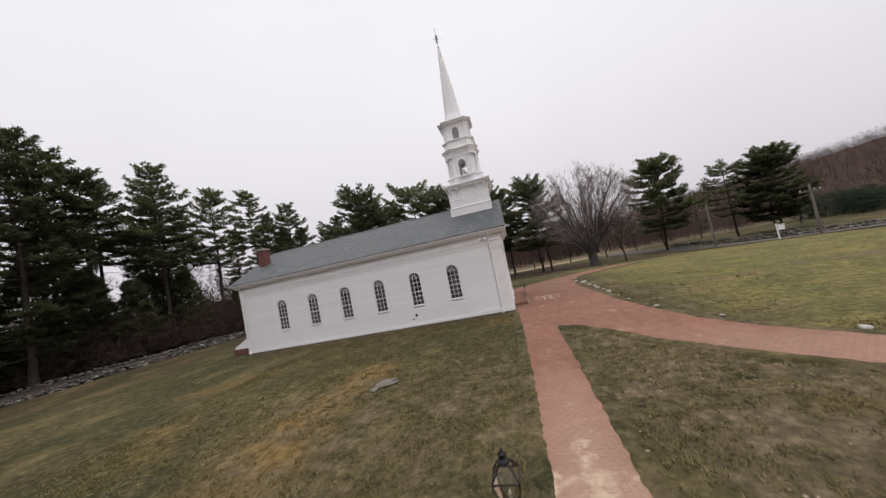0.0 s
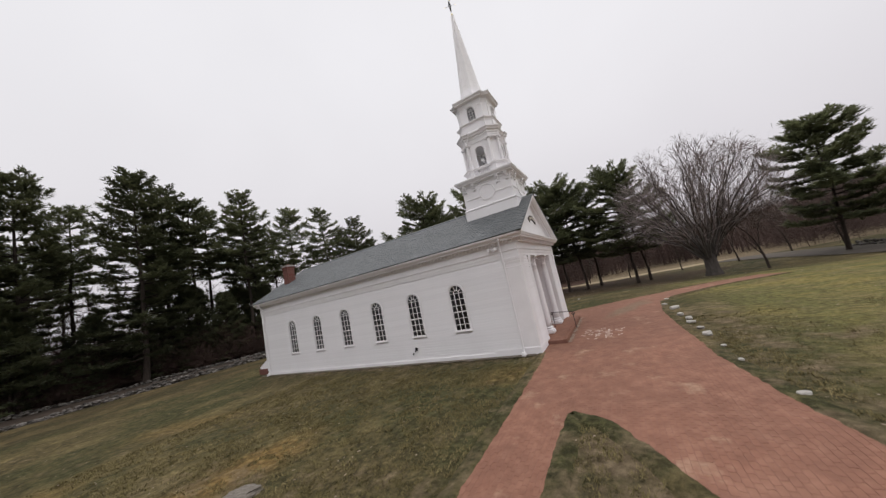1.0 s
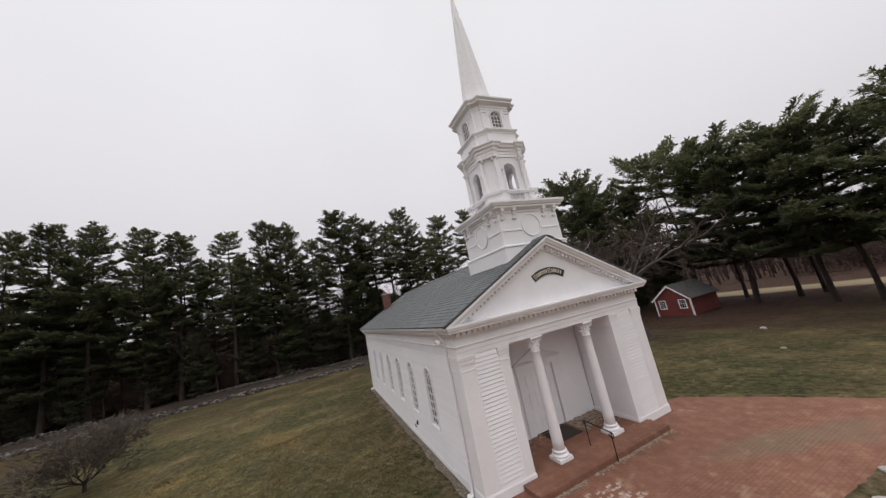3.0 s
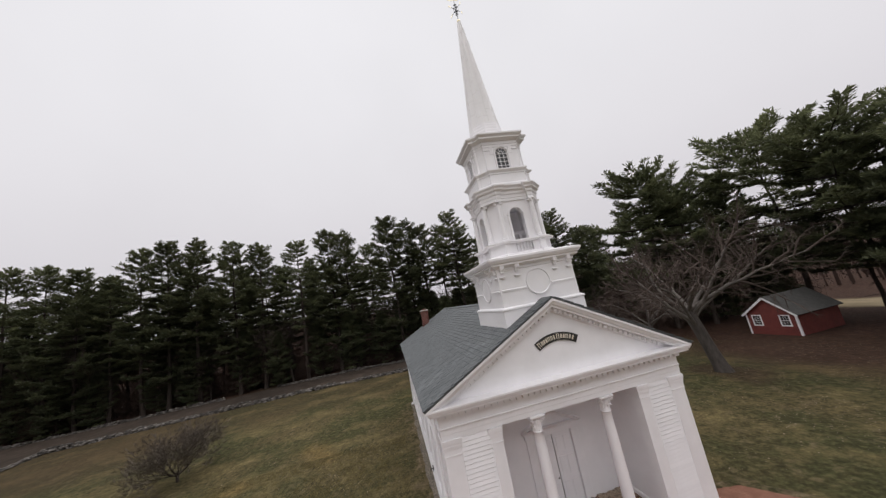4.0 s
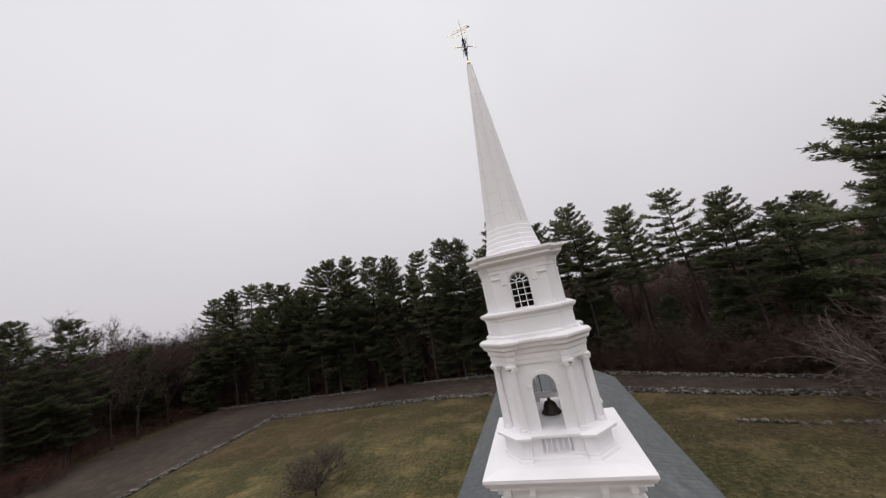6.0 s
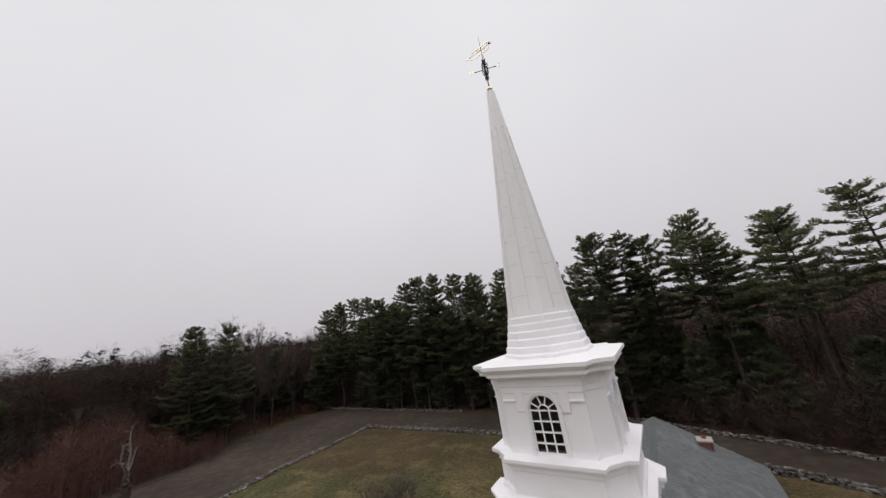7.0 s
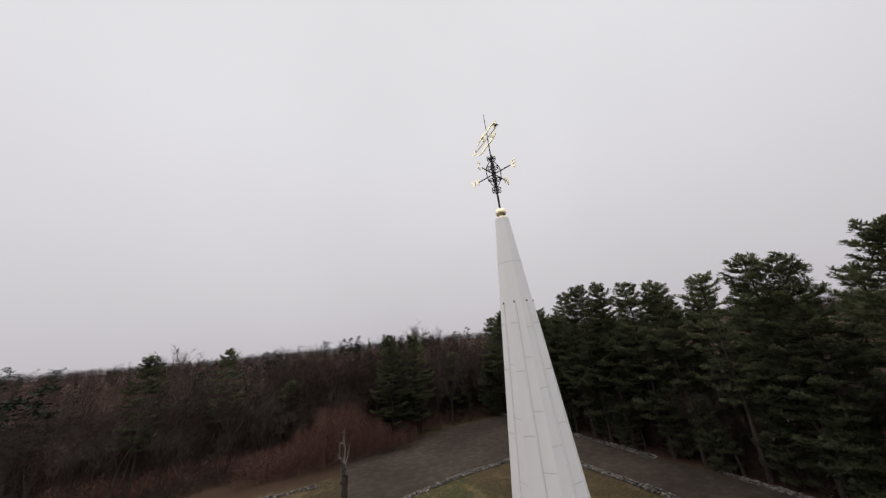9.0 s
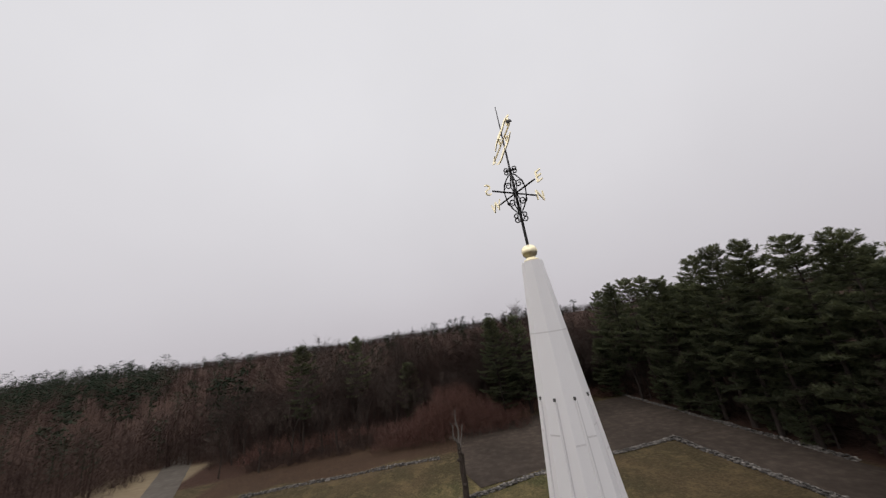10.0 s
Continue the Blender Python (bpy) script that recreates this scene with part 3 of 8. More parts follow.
# boards of the visible long side, one by one
board_cache = {}
CLAPBOARDS = []
for a, b, z in near_runs:
    key = round(b - a, 3)
    if key not in board_cache:
        board_cache[key] = mesh_of("clapboard", *clapboard_mesh(b - a, LAP))
        board_cache[key].materials.append(CLAP)
    CLAPBOARDS.append((board_cache[key], (a, 0.03, z), wall_near))

# back wall (gable) and the porch's inner walls
bm = bmesh.new()
box(bm, -LEN, -LEN + 0.25, 0.03, WID - 0.03, 0.02, EAVE - 0.12)
v = [bm.verts.new((x, y, z)) for x in (-LEN, -LEN + 0.25) for y, z in ((0.0, EAVE - 0.12), (WID, EAVE - 0.12), (MID, RIDGE - 0.12))]
bm.faces.new(v[:3]); bm.faces.new(v[3:][::-1])
for i in range(3):
    j = (i + 1) % 3
    bm.faces.new((v[i], v[j], v[3 + j], v[3 + i]))
wall_back = part("wall_back", bm, WHITE, church)
joined_boards("clapboards", [(0.5, WID - 0.5, 0.3 + i * LAP) for i in range(33)], LAP, CLAP, wall_back, lambda a, d, z: (-LEN + d, a, z))

PORCH_Y0, PORCH_Y1, PORCH_X, PORCH_TOP = 1.78, 6.62, -2.0, 4.08
bm = bmesh.new()
DY0, DY1, DZ = 3.45, 4.95, 2.55
for y0, y1, z0, z1 in ((PORCH_Y0, DY0, 0.02, 5.0), (DY1, PORCH_Y1, 0.02, 5.0), (DY0, DY1, DZ, 5.0)):
    box(bm, PORCH_X - 0.2, PORCH_X, y0, y1, z0, z1)
part("porch_back_wall", bm, WHITE, church)
bm = bmesh.new()
box(bm, PORCH_X, -0.3, PORCH_Y0, PORCH_Y1, PORCH_TOP + 0.02, PORCH_TOP + 0.1)
part("porch_soffit", bm, WHITE, church)

# the two corner piers of the front
for name, y0, y1, inner in (("pier_south", 0.0, PORCH_Y0, PORCH_Y0), ("pier_north", PORCH_Y1, WID, PORCH_Y1)):
    bm = bmesh.new()
    s = 1 if inner == y1 else -1
    box(bm, PORCH_X, -0.03, y0 + 0.03, y1 - 0.03, 0.02, 4.15)
    pier = part(name, bm, WHITE, church)
    # flat corner boards, front and flank
    yo, yi = (y0, y1) if s > 0 else (y1, y0)
    for a, b in ((yo, yo + s * 0.52), (yi - s * 0.36, yi)):
        bm = bmesh.new()
        cut_box(bm, -0.03, 0.004, min(a, b), max(a, b), 0.28, 4.12, 0.006)
        part("corner_board", bm, WHITE, pier)
    bm = bmesh.new()
    cut_box(bm, -0.76, -0.002, min(yo - s * 0.004, yo + s * 0.03), max(yo - s * 0.004, yo + s * 0.03), 0.28, 4.12, 0.006)
    part("corner_board", bm, WHITE, pier)
    # foot board with its bevelled top
    bm = bmesh.new()
    poly = [(PORCH_X, min(y0, y1)), (0, min(y0, y1)), (0, max(y0, y1)), (PORCH_X, max(y0, y1))]
    molding(bm, poly, ((0.025, -0.02), (0.025, 0.25), (0.008, 0.30), (-0.02, 0.31)))
    part("foot_board", bm, WHITE, pier)
    # capital mouldings of the pier
    bm = bmesh.new()
    polyo = [(-0.76, yo), (0.0, yo), (0.0, yo + s * 0.52), (-0.76, yo + s * 0.52)] if s > 0 else [(-0.76, yo - 0.52), (0.0, yo - 0.52), (0.0, yo), (-0.76, yo)]
    molding(bm, polyo, ((0.006, 3.66), (0.018, 3.67), (0.018, 3.705), (0.008, 3.71), (0.008, 3.84), (0.02, 3.85), (0.024, 3.90), (0.03, 3.91), (0.03, 3.97), (0.042, 3.985), (0.05, 4.06), (0.05, 4.11)))
    part("capital", bm, WHITE, pier)
    bm = bmesh.new()
    a, b = sorted((yi, yi - s * 0.36))
    polyi = [(PORCH_X + 0.02, a), (0.0, a), (0.0, b), (PORCH_X + 0.02, b)]
    molding(bm, polyi, ((0.006, 3.66), (0.018, 3.67), (0.018, 3.705), (0.008, 3.71), (0.008, 3.84), (0.02, 3.85), (0.024, 3.90), (0.03, 3.91), (0.03, 3.97), (0.042, 3.985), (0.05, 4.06), (0.05, 4.11)))
    part("capital", bm, WHITE, pier)
    a, b = (yo + 0.52, yi - 0.36) if s > 0 else (yi + 0.36, yo - 0.52)
    me = mesh_of("clapboard", *clapboard_mesh(b - a, LAP))
    # board along y, face towards +x
    for i in range(len(me.vertices)):
        c = me.vertices[i].co.copy()
        me.vertices[i].co = (-c.y, c.x, c.z)
    me.materials.append(CLAP)
    for k in range(31):
        CLAPBOARDS.append((me, (-0.03, a, 0.30 + k * LAP), pier))
    bm = bmesh.new()
    a, b = (yi - 0.03, yi + 0.004) if s > 0 else (yi - 0.004, yi + 0.03)
    cut_box(bm, -0.40, -0.002, a, b, 0.28, 4.12, 0.006)
    part("inner_board", bm, WHITE, pier)

# skirting of the long sides, back corner boards, taenia and frieze
for y, s, nm in ((0.0, -1, "south"), (WID, 1, "north")):
    w = wall_near if s < 0 else wall_far
    bm = bmesh.new()
    extrude_profile(bm, ((-0.03, 0.0), (0.03, 0.0), (0.03, 0.15), (0.012, 0.18), (-0.03, 0.18)), (-LEN, y, 0.0), (PORCH_X + 0.0, y, 0.0), (0, s, 0))
    part("skirting", bm, WHITE, w)
    bm = bmesh.new()
    a, b = sorted((y + s * 0.006, y - s * 0.03))
    cut_box(bm, -LEN - 0.006, -LEN + 0.55, a, b, 0.29, 4.30, 0.006)
    part("corner_board", bm, WHITE, w)
    bm = bmesh.new()
    extrude_profile(bm, ((-0.03, 0.0), (0.012, 0.0), (0.012, 0.13), (0.026, 0.14), (0.026, 0.27), (0.055, 0.285), (0.065, 0.33), (0.03, 0.335), (0.03, 0.62), (-0.03, 0.62)),
                    (-LEN - 0.0, y, 4.12), (0.0, y, 4.12), (0, s, 0))
    part("entablature", bm, WHITE, w)
# front entablature over piers and columns
bm = bmesh.new()
extrude_profile(bm, ((-0.38, 0.0), (0.012, 0.0), (0.012, 0.13), (0.026, 0.14), (0.026, 0.27), (0.055, 0.285), (0.065, 0.33), (0.03, 0.335), (0.03, 0.62), (-0.38, 0.62)),
                (0.0, -0.02, 4.118), (0.0, WID + 0.02, 4.118), (1, 0, 0))
front_ent = part("front_entablature", bm, WHITE, church)

# cornices with dentils
CORN = ((-0.05, 4.73), (0.06, 4.73), (0.06, 4.85), (0.10, 4.87), (0.27, 4.88), (0.27, 4.93), (0.31, 4.95), (0.345, 5.03), (0.36, 5.04), (0.36, 5.09), (-0.05, 5.09))
bm = bmesh.new()
molding(bm, [(-LEN + 0.1, 0.0), (0.09, 0.0), (0.09, WID), (-LEN + 0.1, WID)], CORN[1:-1])
part("cornice", bm, WHITE, church)
for y, s, w in ((0.0, -1, wall_near), (WID, 1, wall_far)):
    bm = bmesh.new()
    x = -LEN
    while x < -0.02:
        a, b = sorted((y + s * 0.055, y + s * 0.15))
        box(bm, x, x + 0.095, a, b, 4.762, 4.872)
        x += 0.20
    part("dentil_course", bm, WHITE, w)["kind"] = "stuff"
bm = bmesh.new()
y = -0.02
while y < WID - 0.05:
    box(bm, 0.145, 0.25, y, y + 0.095, 4.762, 4.872)
    y += 0.20
part("dentil_course", bm, WHITE, front_ent)["kind"] = "stuff"
# gutters along the eaves
for y, s, w in ((0.0, -1, wall_near), (WID, 1, wall_far)):
    bm = bmesh.new()
    extrude_profile(bm, ((0.345, 5.0), (0.40, 5.02), (0.425, 5.10), (0.41, 5.10), (0.39, 5.035), (0.35, 5.06)), (-LEN - 0.2, y, 0), (0.30, y, 0), (0, s, 0))
    part("gutter", bm, WHITE, w)

# dark strip under the first course of slates
for y, s, w in ((0.0, -1, wall_near), (WID, 1, wall_far)):
    bm = bmesh.new()
    extrude_profile(bm, ((0.355, 5.088), (0.40, 5.092), (0.40, 5.125), (0.355, 5.14)), (-LEN - 0.24, y, 0), (FRONT - 0.02, y, 0), (0, s, 0))
    part("dark_eave_strip", bm, BLACK, w)

# pediment
pediment = None
bm = bmesh.new()
v = [bm.verts.new((x, y, z)) for x in (-0.12, 0.035) for y, z in ((-0.1, 5.0), (WID + 0.1, 5.0), (MID, RIDGE - 0.05))]
bm.faces.new(v[:3]); bm.faces.new(v[3:])
for i in range(3):
    j = (i + 1) % 3
    bm.faces.new((v[i], v[j], v[3 + j], v[3 + i]))
pediment = part("pediment", bm, WHITE, church)
for s in (-1, 1):
    e = Vector((0, MID + s * (MID + OVER), EAVE + 0.02))
    top = Vector((0, MID, RIDGE + 0.02))
    d = (top - e).normalized()
    up = Vector((0, -d.z * (-s) * -1, abs(d.y)))
    up = Vector((0, s * d.z, abs(d.y)))
    bm = bmesh.new()
    prof = ((-0.06, -0.40), (0.05, -0.40), (0.075, -0.36), (0.075, -0.27), (0.12, -0.25), (0.30, -0.24), (0.30, -0.19), (0.36, -0.16), (0.42, -0.08), (0.445, -0.07), (0.445, 0.0), (-0.06, 0.0))
    # cut plumb at the ridge and level at the foot
    a, b = e + d * 0.02, top
    r = []
    for p in (a, b):
        ring = []
        for o, z in prof:
            q = p + Vector((1, 0, 0)) * o + up * z
            if p is b:
                q = q + d * ((MID - q.y) / d.y)
            else:
                q = q + d * max(0.0, (5.02 - q.z) / d.z)
            ring.append(bm.verts.new(q))
        r.append(ring)
    n = len(prof)
    for i in range(n):
        j = (i + 1) % n
        bm.faces.new((r[0][i], r[0][j], r[1][j], r[1][i]))
    bm.faces.new(r[0]); bm.faces.new(r[1])
    part("raking_cornice", bm, WHITE, pediment)
    bm = bmesh.new()
    L = (top - e).length
    t = 0.95
    rot = Matrix((( 1, 0, 0, 0), (0, d.y, up.y, 0), (0, d.z, up.z, 0), (0, 0, 0, 1)))
    while t < L - 0.25:
        p = e + d * t
        box(bm, 0.06, 0.20, -0.05, 0.05, -0.345, -0.255, Matrix.Translation(p) @ rot)
        t += 0.185
    part("dentil_course", bm, WHITE, pediment)["kind"] = "stuff"
# small cap where the rakes meet
# back gable rakes
for s in (-1, 1):
    e = Vector((-LEN, MID + s * (MID + OVER), EAVE + 0.0))
    top = Vector((-LEN, MID, RIDGE + 0.0))
    d = (top - e).normalized()
    up = Vector((0, s * d.z, abs(d.y)))
    bm = bmesh.new()
    extrude_profile(bm, ((-0.05, -0.32), (0.1, -0.32), (0.22, -0.1), (0.25, 0.0), (-0.05, 0.0)), e, top, (-1, 0, 0), up)
    part("raking_board", bm, WHITE, wall_back)

# roof deck; slates are laid at the end of the file
bm = bmesh.new()
for s in (-1, 1):
    e = Vector((0, MID + s * (MID + OVER + 0.03), EAVE + 0.015))
    top = Vector((0, MID, RIDGE + 0.03))
    d = (top - e).normalized()
    up = Vector((0, s * d.z, abs(d.y)))
    extrude_profile(bm, ((0.0, 0.0), (LEN + 0.25 + FRONT, 0.0), (LEN + 0.25 + FRONT, 0.05), (0.0, 0.05)), e + Vector((FRONT, 0, 0)), top + Vector((FRONT, 0, 0)), (-1, 0, 0), up)
roof = part("roof", bm, SLATE, church, "grey slate roof laid in courses")
bm = bmesh.new()
extrude_profile(bm, ((-0.14, -0.045), (0.0, 0.05), (0.14, -0.045), (0.14, -0.075), (0.0, 0.02), (-0.14, -0.075)), (-LEN - 0.24, MID, RIDGE + 0.11), (AX - 1.3, MID, RIDGE + 0.11), (0, 1, 0))
part("ridge_cap", bm, SLATE, roof)

# floor and dark inside of the nave
bm = bmesh.new()
box(bm, -LEN + 0.25, PORCH_X - 0.2, 0.28, WID - 0.28, 0.05, 0.15)
part("nave_floor", bm, DARKWOOD, church)
bm = bmesh.new()
box(bm, -LEN + 0.25, PORCH_X - 0.2, 0.28, WID - 0.28, 4.62, 4.70)
part("nave_ceiling", bm, PLASTER, church)


# ---- windows of the nave ----
def arched_window(hw, z0, zs, rows, cols, y_face, inward, sill=True, casing=0.055):
    """An arched sash window centred on x = 0 in a wall whose face is y_face: casing, sash bars, panes, sill."""
    w = new("window")
    w.parent = church
    o = -inward
    f = lambda a, d, z: (a, y_face + o * d, z)
    bm = bmesh.new()
    arch_band(bm, hw - 0.015, hw + casing, z0, zs, -0.10, 0.028, 16, 0.0, f)
    arch_band(bm, hw + casing - 0.025, hw + casing + 0.012, z0, zs, 0.0, 0.045, 16, 0.0, f)
    part("casing", bm, WHITE, w)
    bm = bmesh.new()
    gw, t = hw - 0.015, (0.0165 if hw > 0.3 else 0.0105)

    def bar(x0, x1, za, zb, d0=-0.05, d1=-0.012):
        ya, yb = sorted((y_face + o * d0, y_face + o * d1))
        box(bm, x0, x1, ya, yb, za, zb)
    for i in range(1, cols):
        x = -gw + 2 * gw * i / cols
        bar(x - t, x + t, z0, zs)
    for j in range(1, rows + 1):
        z = z0 + (zs - z0) * j / rows
        k = 1.8 if j == rows // 2 and hw > 0.3 else 1.0
        bar(-gw, gw, z - t * k, z + t * k, -0.048, -0.010)
    bar(-gw, gw, z0, z0 + (0.05 if hw > 0.3 else 0.03), -0.046, -0.008)
    for x in (-gw, gw - 0.022):
        bar(x, x + 0.022, z0, zs, -0.046, -0.009)
    # fan light: a small half ring and rays
    ri = gw * 0.36
    for ang in ((30, 72, 108, 150) if cols > 2 else (45, 90, 135)):
        c, s = math.cos(radians(ang)), math.sin(radians(ang))
        p = [f(c * r + nx * t, d, zs + s * r + nz * t) for d in (-0.047, -0.013) for r, nx, nz in ((ri, -s, c), (gw, -s, c), (gw, s, -c), (ri, s, -c))]
        vs = [bm.verts.new(q) for q in p]
        for q in ((0, 1, 2, 3), (7, 6, 5, 4), (0, 4, 5, 1), (1, 5, 6, 2), (2, 6, 7, 3), (3, 7, 4, 0)):
            bm.faces.new([vs[i] for i in q])
    arch_band(bm, ri - t, ri + t, zs - 0.001, zs, -0.0465, -0.014, 12, 0.0, f)
    arch_band(bm, gw - 0.02, gw + 0.005, zs - 0.001, zs, -0.0455, -0.011, 16, 0.0, f)
    part("sash", bm, WHITE, w)
    # panes
    d = -0.036
    pw, ph = 2 * gw / cols, (zs - z0) / rows
    yg = y_face + o * d
    me = mesh_of("pane", [(0, yg, 0), (pw, yg, 0), (pw, yg, ph), (0, yg, ph)], [(0, 1, 2, 3)] if o < 0 else [(3, 2, 1, 0)])
    me.materials.append(GLASS)
    for i in range(cols):
        for j in range(rows):
            ob = new("pane", me)
            ob.parent = w
            ob.location = (-gw + i * pw, 0, z0 + j * ph)
            ob.visible_shadow = False
    ar = [(0, yg, zs)] + [(-gw * math.cos(math.pi * i / 12), yg, zs + gw * math.sin(math.pi * i / 12)) for i in range(13)]
    me = mesh_of("fan_pane", ar, [(0, i + 1, i + 2) if o > 0 else (0, i + 2, i + 1) for i in range(12)])
    me.materials.append(GLASS)
    ob = new("fan_pane", me)
    ob.parent = w
    ob.visible_shadow = False
    if sill:
        bm = bmesh.new()
        ya, yb = sorted((y_face + o * 0.075, y_face - o * 0.06))
        cut_box(bm, -hw - casing - 0.03, hw + casing + 0.03, ya, yb, z0 - 0.05, z0 - 0.004, 0.01)
        part("sill", bm, WHITE, w)
    return w


for y, inward in ((0.0, 1), (WID, -1)):
    w0 = arched_window(WIN_HW, WIN_Z0, WIN_ZS, 6, 3, y, inward)
    w0.location.x = WIN_X[0]
    for x in WIN_X[1:]:
        copy_thing(w0, pose(x, 0, 0))

# ---- porch: platform, columns, door ----
bm = bmesh.new()
box(bm, PORCH_X, 0.0, PORCH_Y0 - 0.03, PORCH_Y1 + 0.03, 0.0, 0.165)
box(bm, 0.0, 0.82, 1.25, 7.0, 0.0, 0.165)
porch_floor = part("porch_floor", bm, JOINT, church, "brick porch platform")


def corinthian_column(y):
    col = new("column")
    col.parent = church
    col.location = (-0.19, y, 0.18)
    bm = bmesh.new()
    cut_box(bm, -0.27, 0.27, -0.27, 0.27, 0.0, 0.12, 0.01)
    part("plinth", bm, WHITE, col)
    bm = bmesh.new()
    lathe(bm, ((0.26, 0.12), (0.275, 0.15), (0.275, 0.18), (0.25, 0.20), (0.215, 0.215), (0.21, 0.245), (0.235, 0.26), (0.24, 0.285), (0.225, 0.305), (0.19, 0.32)), 24)
    part("base", bm, WHITE, col, smooth=True)
    bm = bmesh.new()
    prof = [(0.185 - 0.035 * (k / 10) ** 1.8, 0.31 + k * 0.31) for k in range(11)]
    lathe(bm, prof + [(0.165, 3.42), (0.165, 3.45)], 28)
    part("shaft", bm, WHITE, col, smooth=True)
    bm = bmesh.new()
    lathe(bm, ((0.145, 3.44), (0.15, 3.6), (0.18, 3.78), (0.22, 3.84)), 20)
    # acanthus leaves in two rows, curling out at the tip
    for row, (n, z0, h, out) in enumerate(((8, 3.45, 0.19, 0.075), (8, 3.52, 0.25, 0.11))):
        for i in range(n):
            a = 2 * math.pi * (i + 0.5 * row) / n
            rot = Matrix.Rotation(a, 4, 'Z')
            rows_ = []
            for k in range(6):
                u = k / 5
                r = 0.152 + out * u ** 2.2 + (0.02 if k == 5 else 0)
                z = z0 + h * math.sin(min(1.0, u * 1.15) * math.pi / 2) - (0.045 if k == 5 else 0)
                wv = 0.052 * (1 - 0.55 * u) * (1.0 if k % 2 == 0 else 0.8)
                rows_.append([bm.verts.new(rot @ Vector((r - abs(q) * 0.12, q * wv, z))) for q in (-1, 0, 1)])
            for p, q in zip(rows_, rows_[1:]):
                for k in range(2):
                    bm.faces.new((p[k], p[k + 1], q[k + 1], q[k]))
    # corner volutes
    for i in range(4):
        a = math.pi / 4 + i * math.pi / 2
        rot = Matrix.Rotation(a, 4, 'Z')
        pts = []
        for k in range(14):
            th = k / 13 * 2.2 * math.pi
            rr = 0.055 * (1 - k / 15)
            pts.append(rot @ Vector((0.265 + rr * math.cos(th + 2.4), 0, 3.80 + rr * math.sin(th + 2.4))))
        tube(bm, [rot @ Vector((0.17, 0, 3.66)), rot @ Vector((0.20, 0, 3.76))] + pts, 0.017, 5)
    cut_box(bm, -0.25, 0.25, -0.25, 0.25, 3.845, 3.93, 0.02)
    part("capital", bm, WHITE, col, "carved leafy Corinthian capital")
    return col


c0 = corinthian_column(2.98)
copy_thing(c0, pose(-0.19, 2 * MID - 2.98, 0.18))

# entrance door with its pediment
door = new("door_1")
door.parent = church
tagged(door, "white panelled double entrance door with pediment", kind="structure")
bm = bmesh.new()
for y0, y1 in ((DY0, MID - 0.004), (MID + 0.004, DY1)):
    cut_box(bm, PORCH_X - 0.09, PORCH_X - 0.045, y0 + 0.01, y1 - 0.01, 0.19, DZ - 0.01, 0.004)
    for z0, z1 in ((0.38, 0.95), (1.1, 1.75), (1.9, 2.42)):
        for q in (0, 1):
            ya = y0 + 0.1 + q * 0.31
            cut_box(bm, PORCH_X - 0.05, PORCH_X - 0.030, ya, ya + 0.24, z0, z1, 0.012)
part("door_leaf", bm, WHITE, door)
bm = bmesh.new()
for y0, y1 in ((DY0 - 0.30, DY0), (DY1, DY1 + 0.30)):
    cut_box(bm, PORCH_X + 0.0, PORCH_X + 0.06, y0, y1, 0.18, 2.60, 0.008)
cut_box(bm, PORCH_X + 0.0, PORCH_X + 0.09, DY0 - 0.34, DY1 + 0.34, 2.60, 2.80, 0.008)
part("surround", bm, WHITE, door)
bm = bmesh.new()
ya, yb = DY0 - 0.42, DY1 + 0.42
prof = ((0.0, -0.10), (0.10, -0.10), (0.16, -0.03), (0.17, 0.0), (0.0, 0.0))
extrude_profile(bm, [(o, z + 2.90) for o, z in prof], (PORCH_X, ya, 0), (PORCH_X, yb, 0), (1, 0, 0))
for s in (-1, 1):
    e = Vector((PORCH_X, ya if s < 0 else yb, 2.90))
    tp = Vector((PORCH_X, MID, 3.40))
    d = (tp - e).normalized()
    extrude_profile(bm, prof, e, tp, (1, 0, 0), (0, s * d.z, abs(d.y)))
part("door_pediment", bm, WHITE, door)
bm = bmesh.new()
lathe(bm, ((0.008, 0), (0.012, 0.02), (0.028, 0.04), (0.03, 0.055), (0.018, 0.07)), 12)
bmesh.ops.transform(bm, matrix=pose(PORCH_X - 0.045, MID - 0.09, 1.1, 0, 90, 0), verts=bm.verts)
part("door_knob", bm, BRONZE, door, smooth=True)

# curved name board: black with plain pale bars where its lettering stands
sign = thing("name_board", "curved black board with pale lettering fixed to the white pediment", "sign")
bm = bmesh.new()
R0, CZ = 1.35, 6.22 - 1.35
seg = 24
A = 0.56
ring = []
for x in (0.036, 0.075):
    for r in (R0 - 0.13, R0 + 0.13):
        ring.append([bm.verts.new((x, MID + r * math.sin(-A + 2 * A * i / seg), CZ + r * math.cos(-A + 2 * A * i / seg))) for i in range(seg + 1)])
for i in range(seg):
    for p, q in ((0, 1), (1, 3), (3, 2), (2, 0)):
        bm.faces.new((ring[p][i], ring[p][i + 1], ring[q][i + 1], ring[q][i]))
for i in (0, seg):
    bm.faces.new((ring[0][i], ring[1][i], ring[3][i], ring[2][i]))
part("board", bm, BLACK, sign)
bm = bmesh.new()
marks = ((-0.49, 0.030), (-0.40, 0.018), (-0.335, 0.014), (-0.275, 0.012), (-0.205, 0.02), (-0.125, 0.02), (-0.055, 0.010), (0.04, 0.030), (0.135, 0.018), (0.205, 0.014), (0.275, 0.02), (0.36, 0.014), (0.44, 0.012))
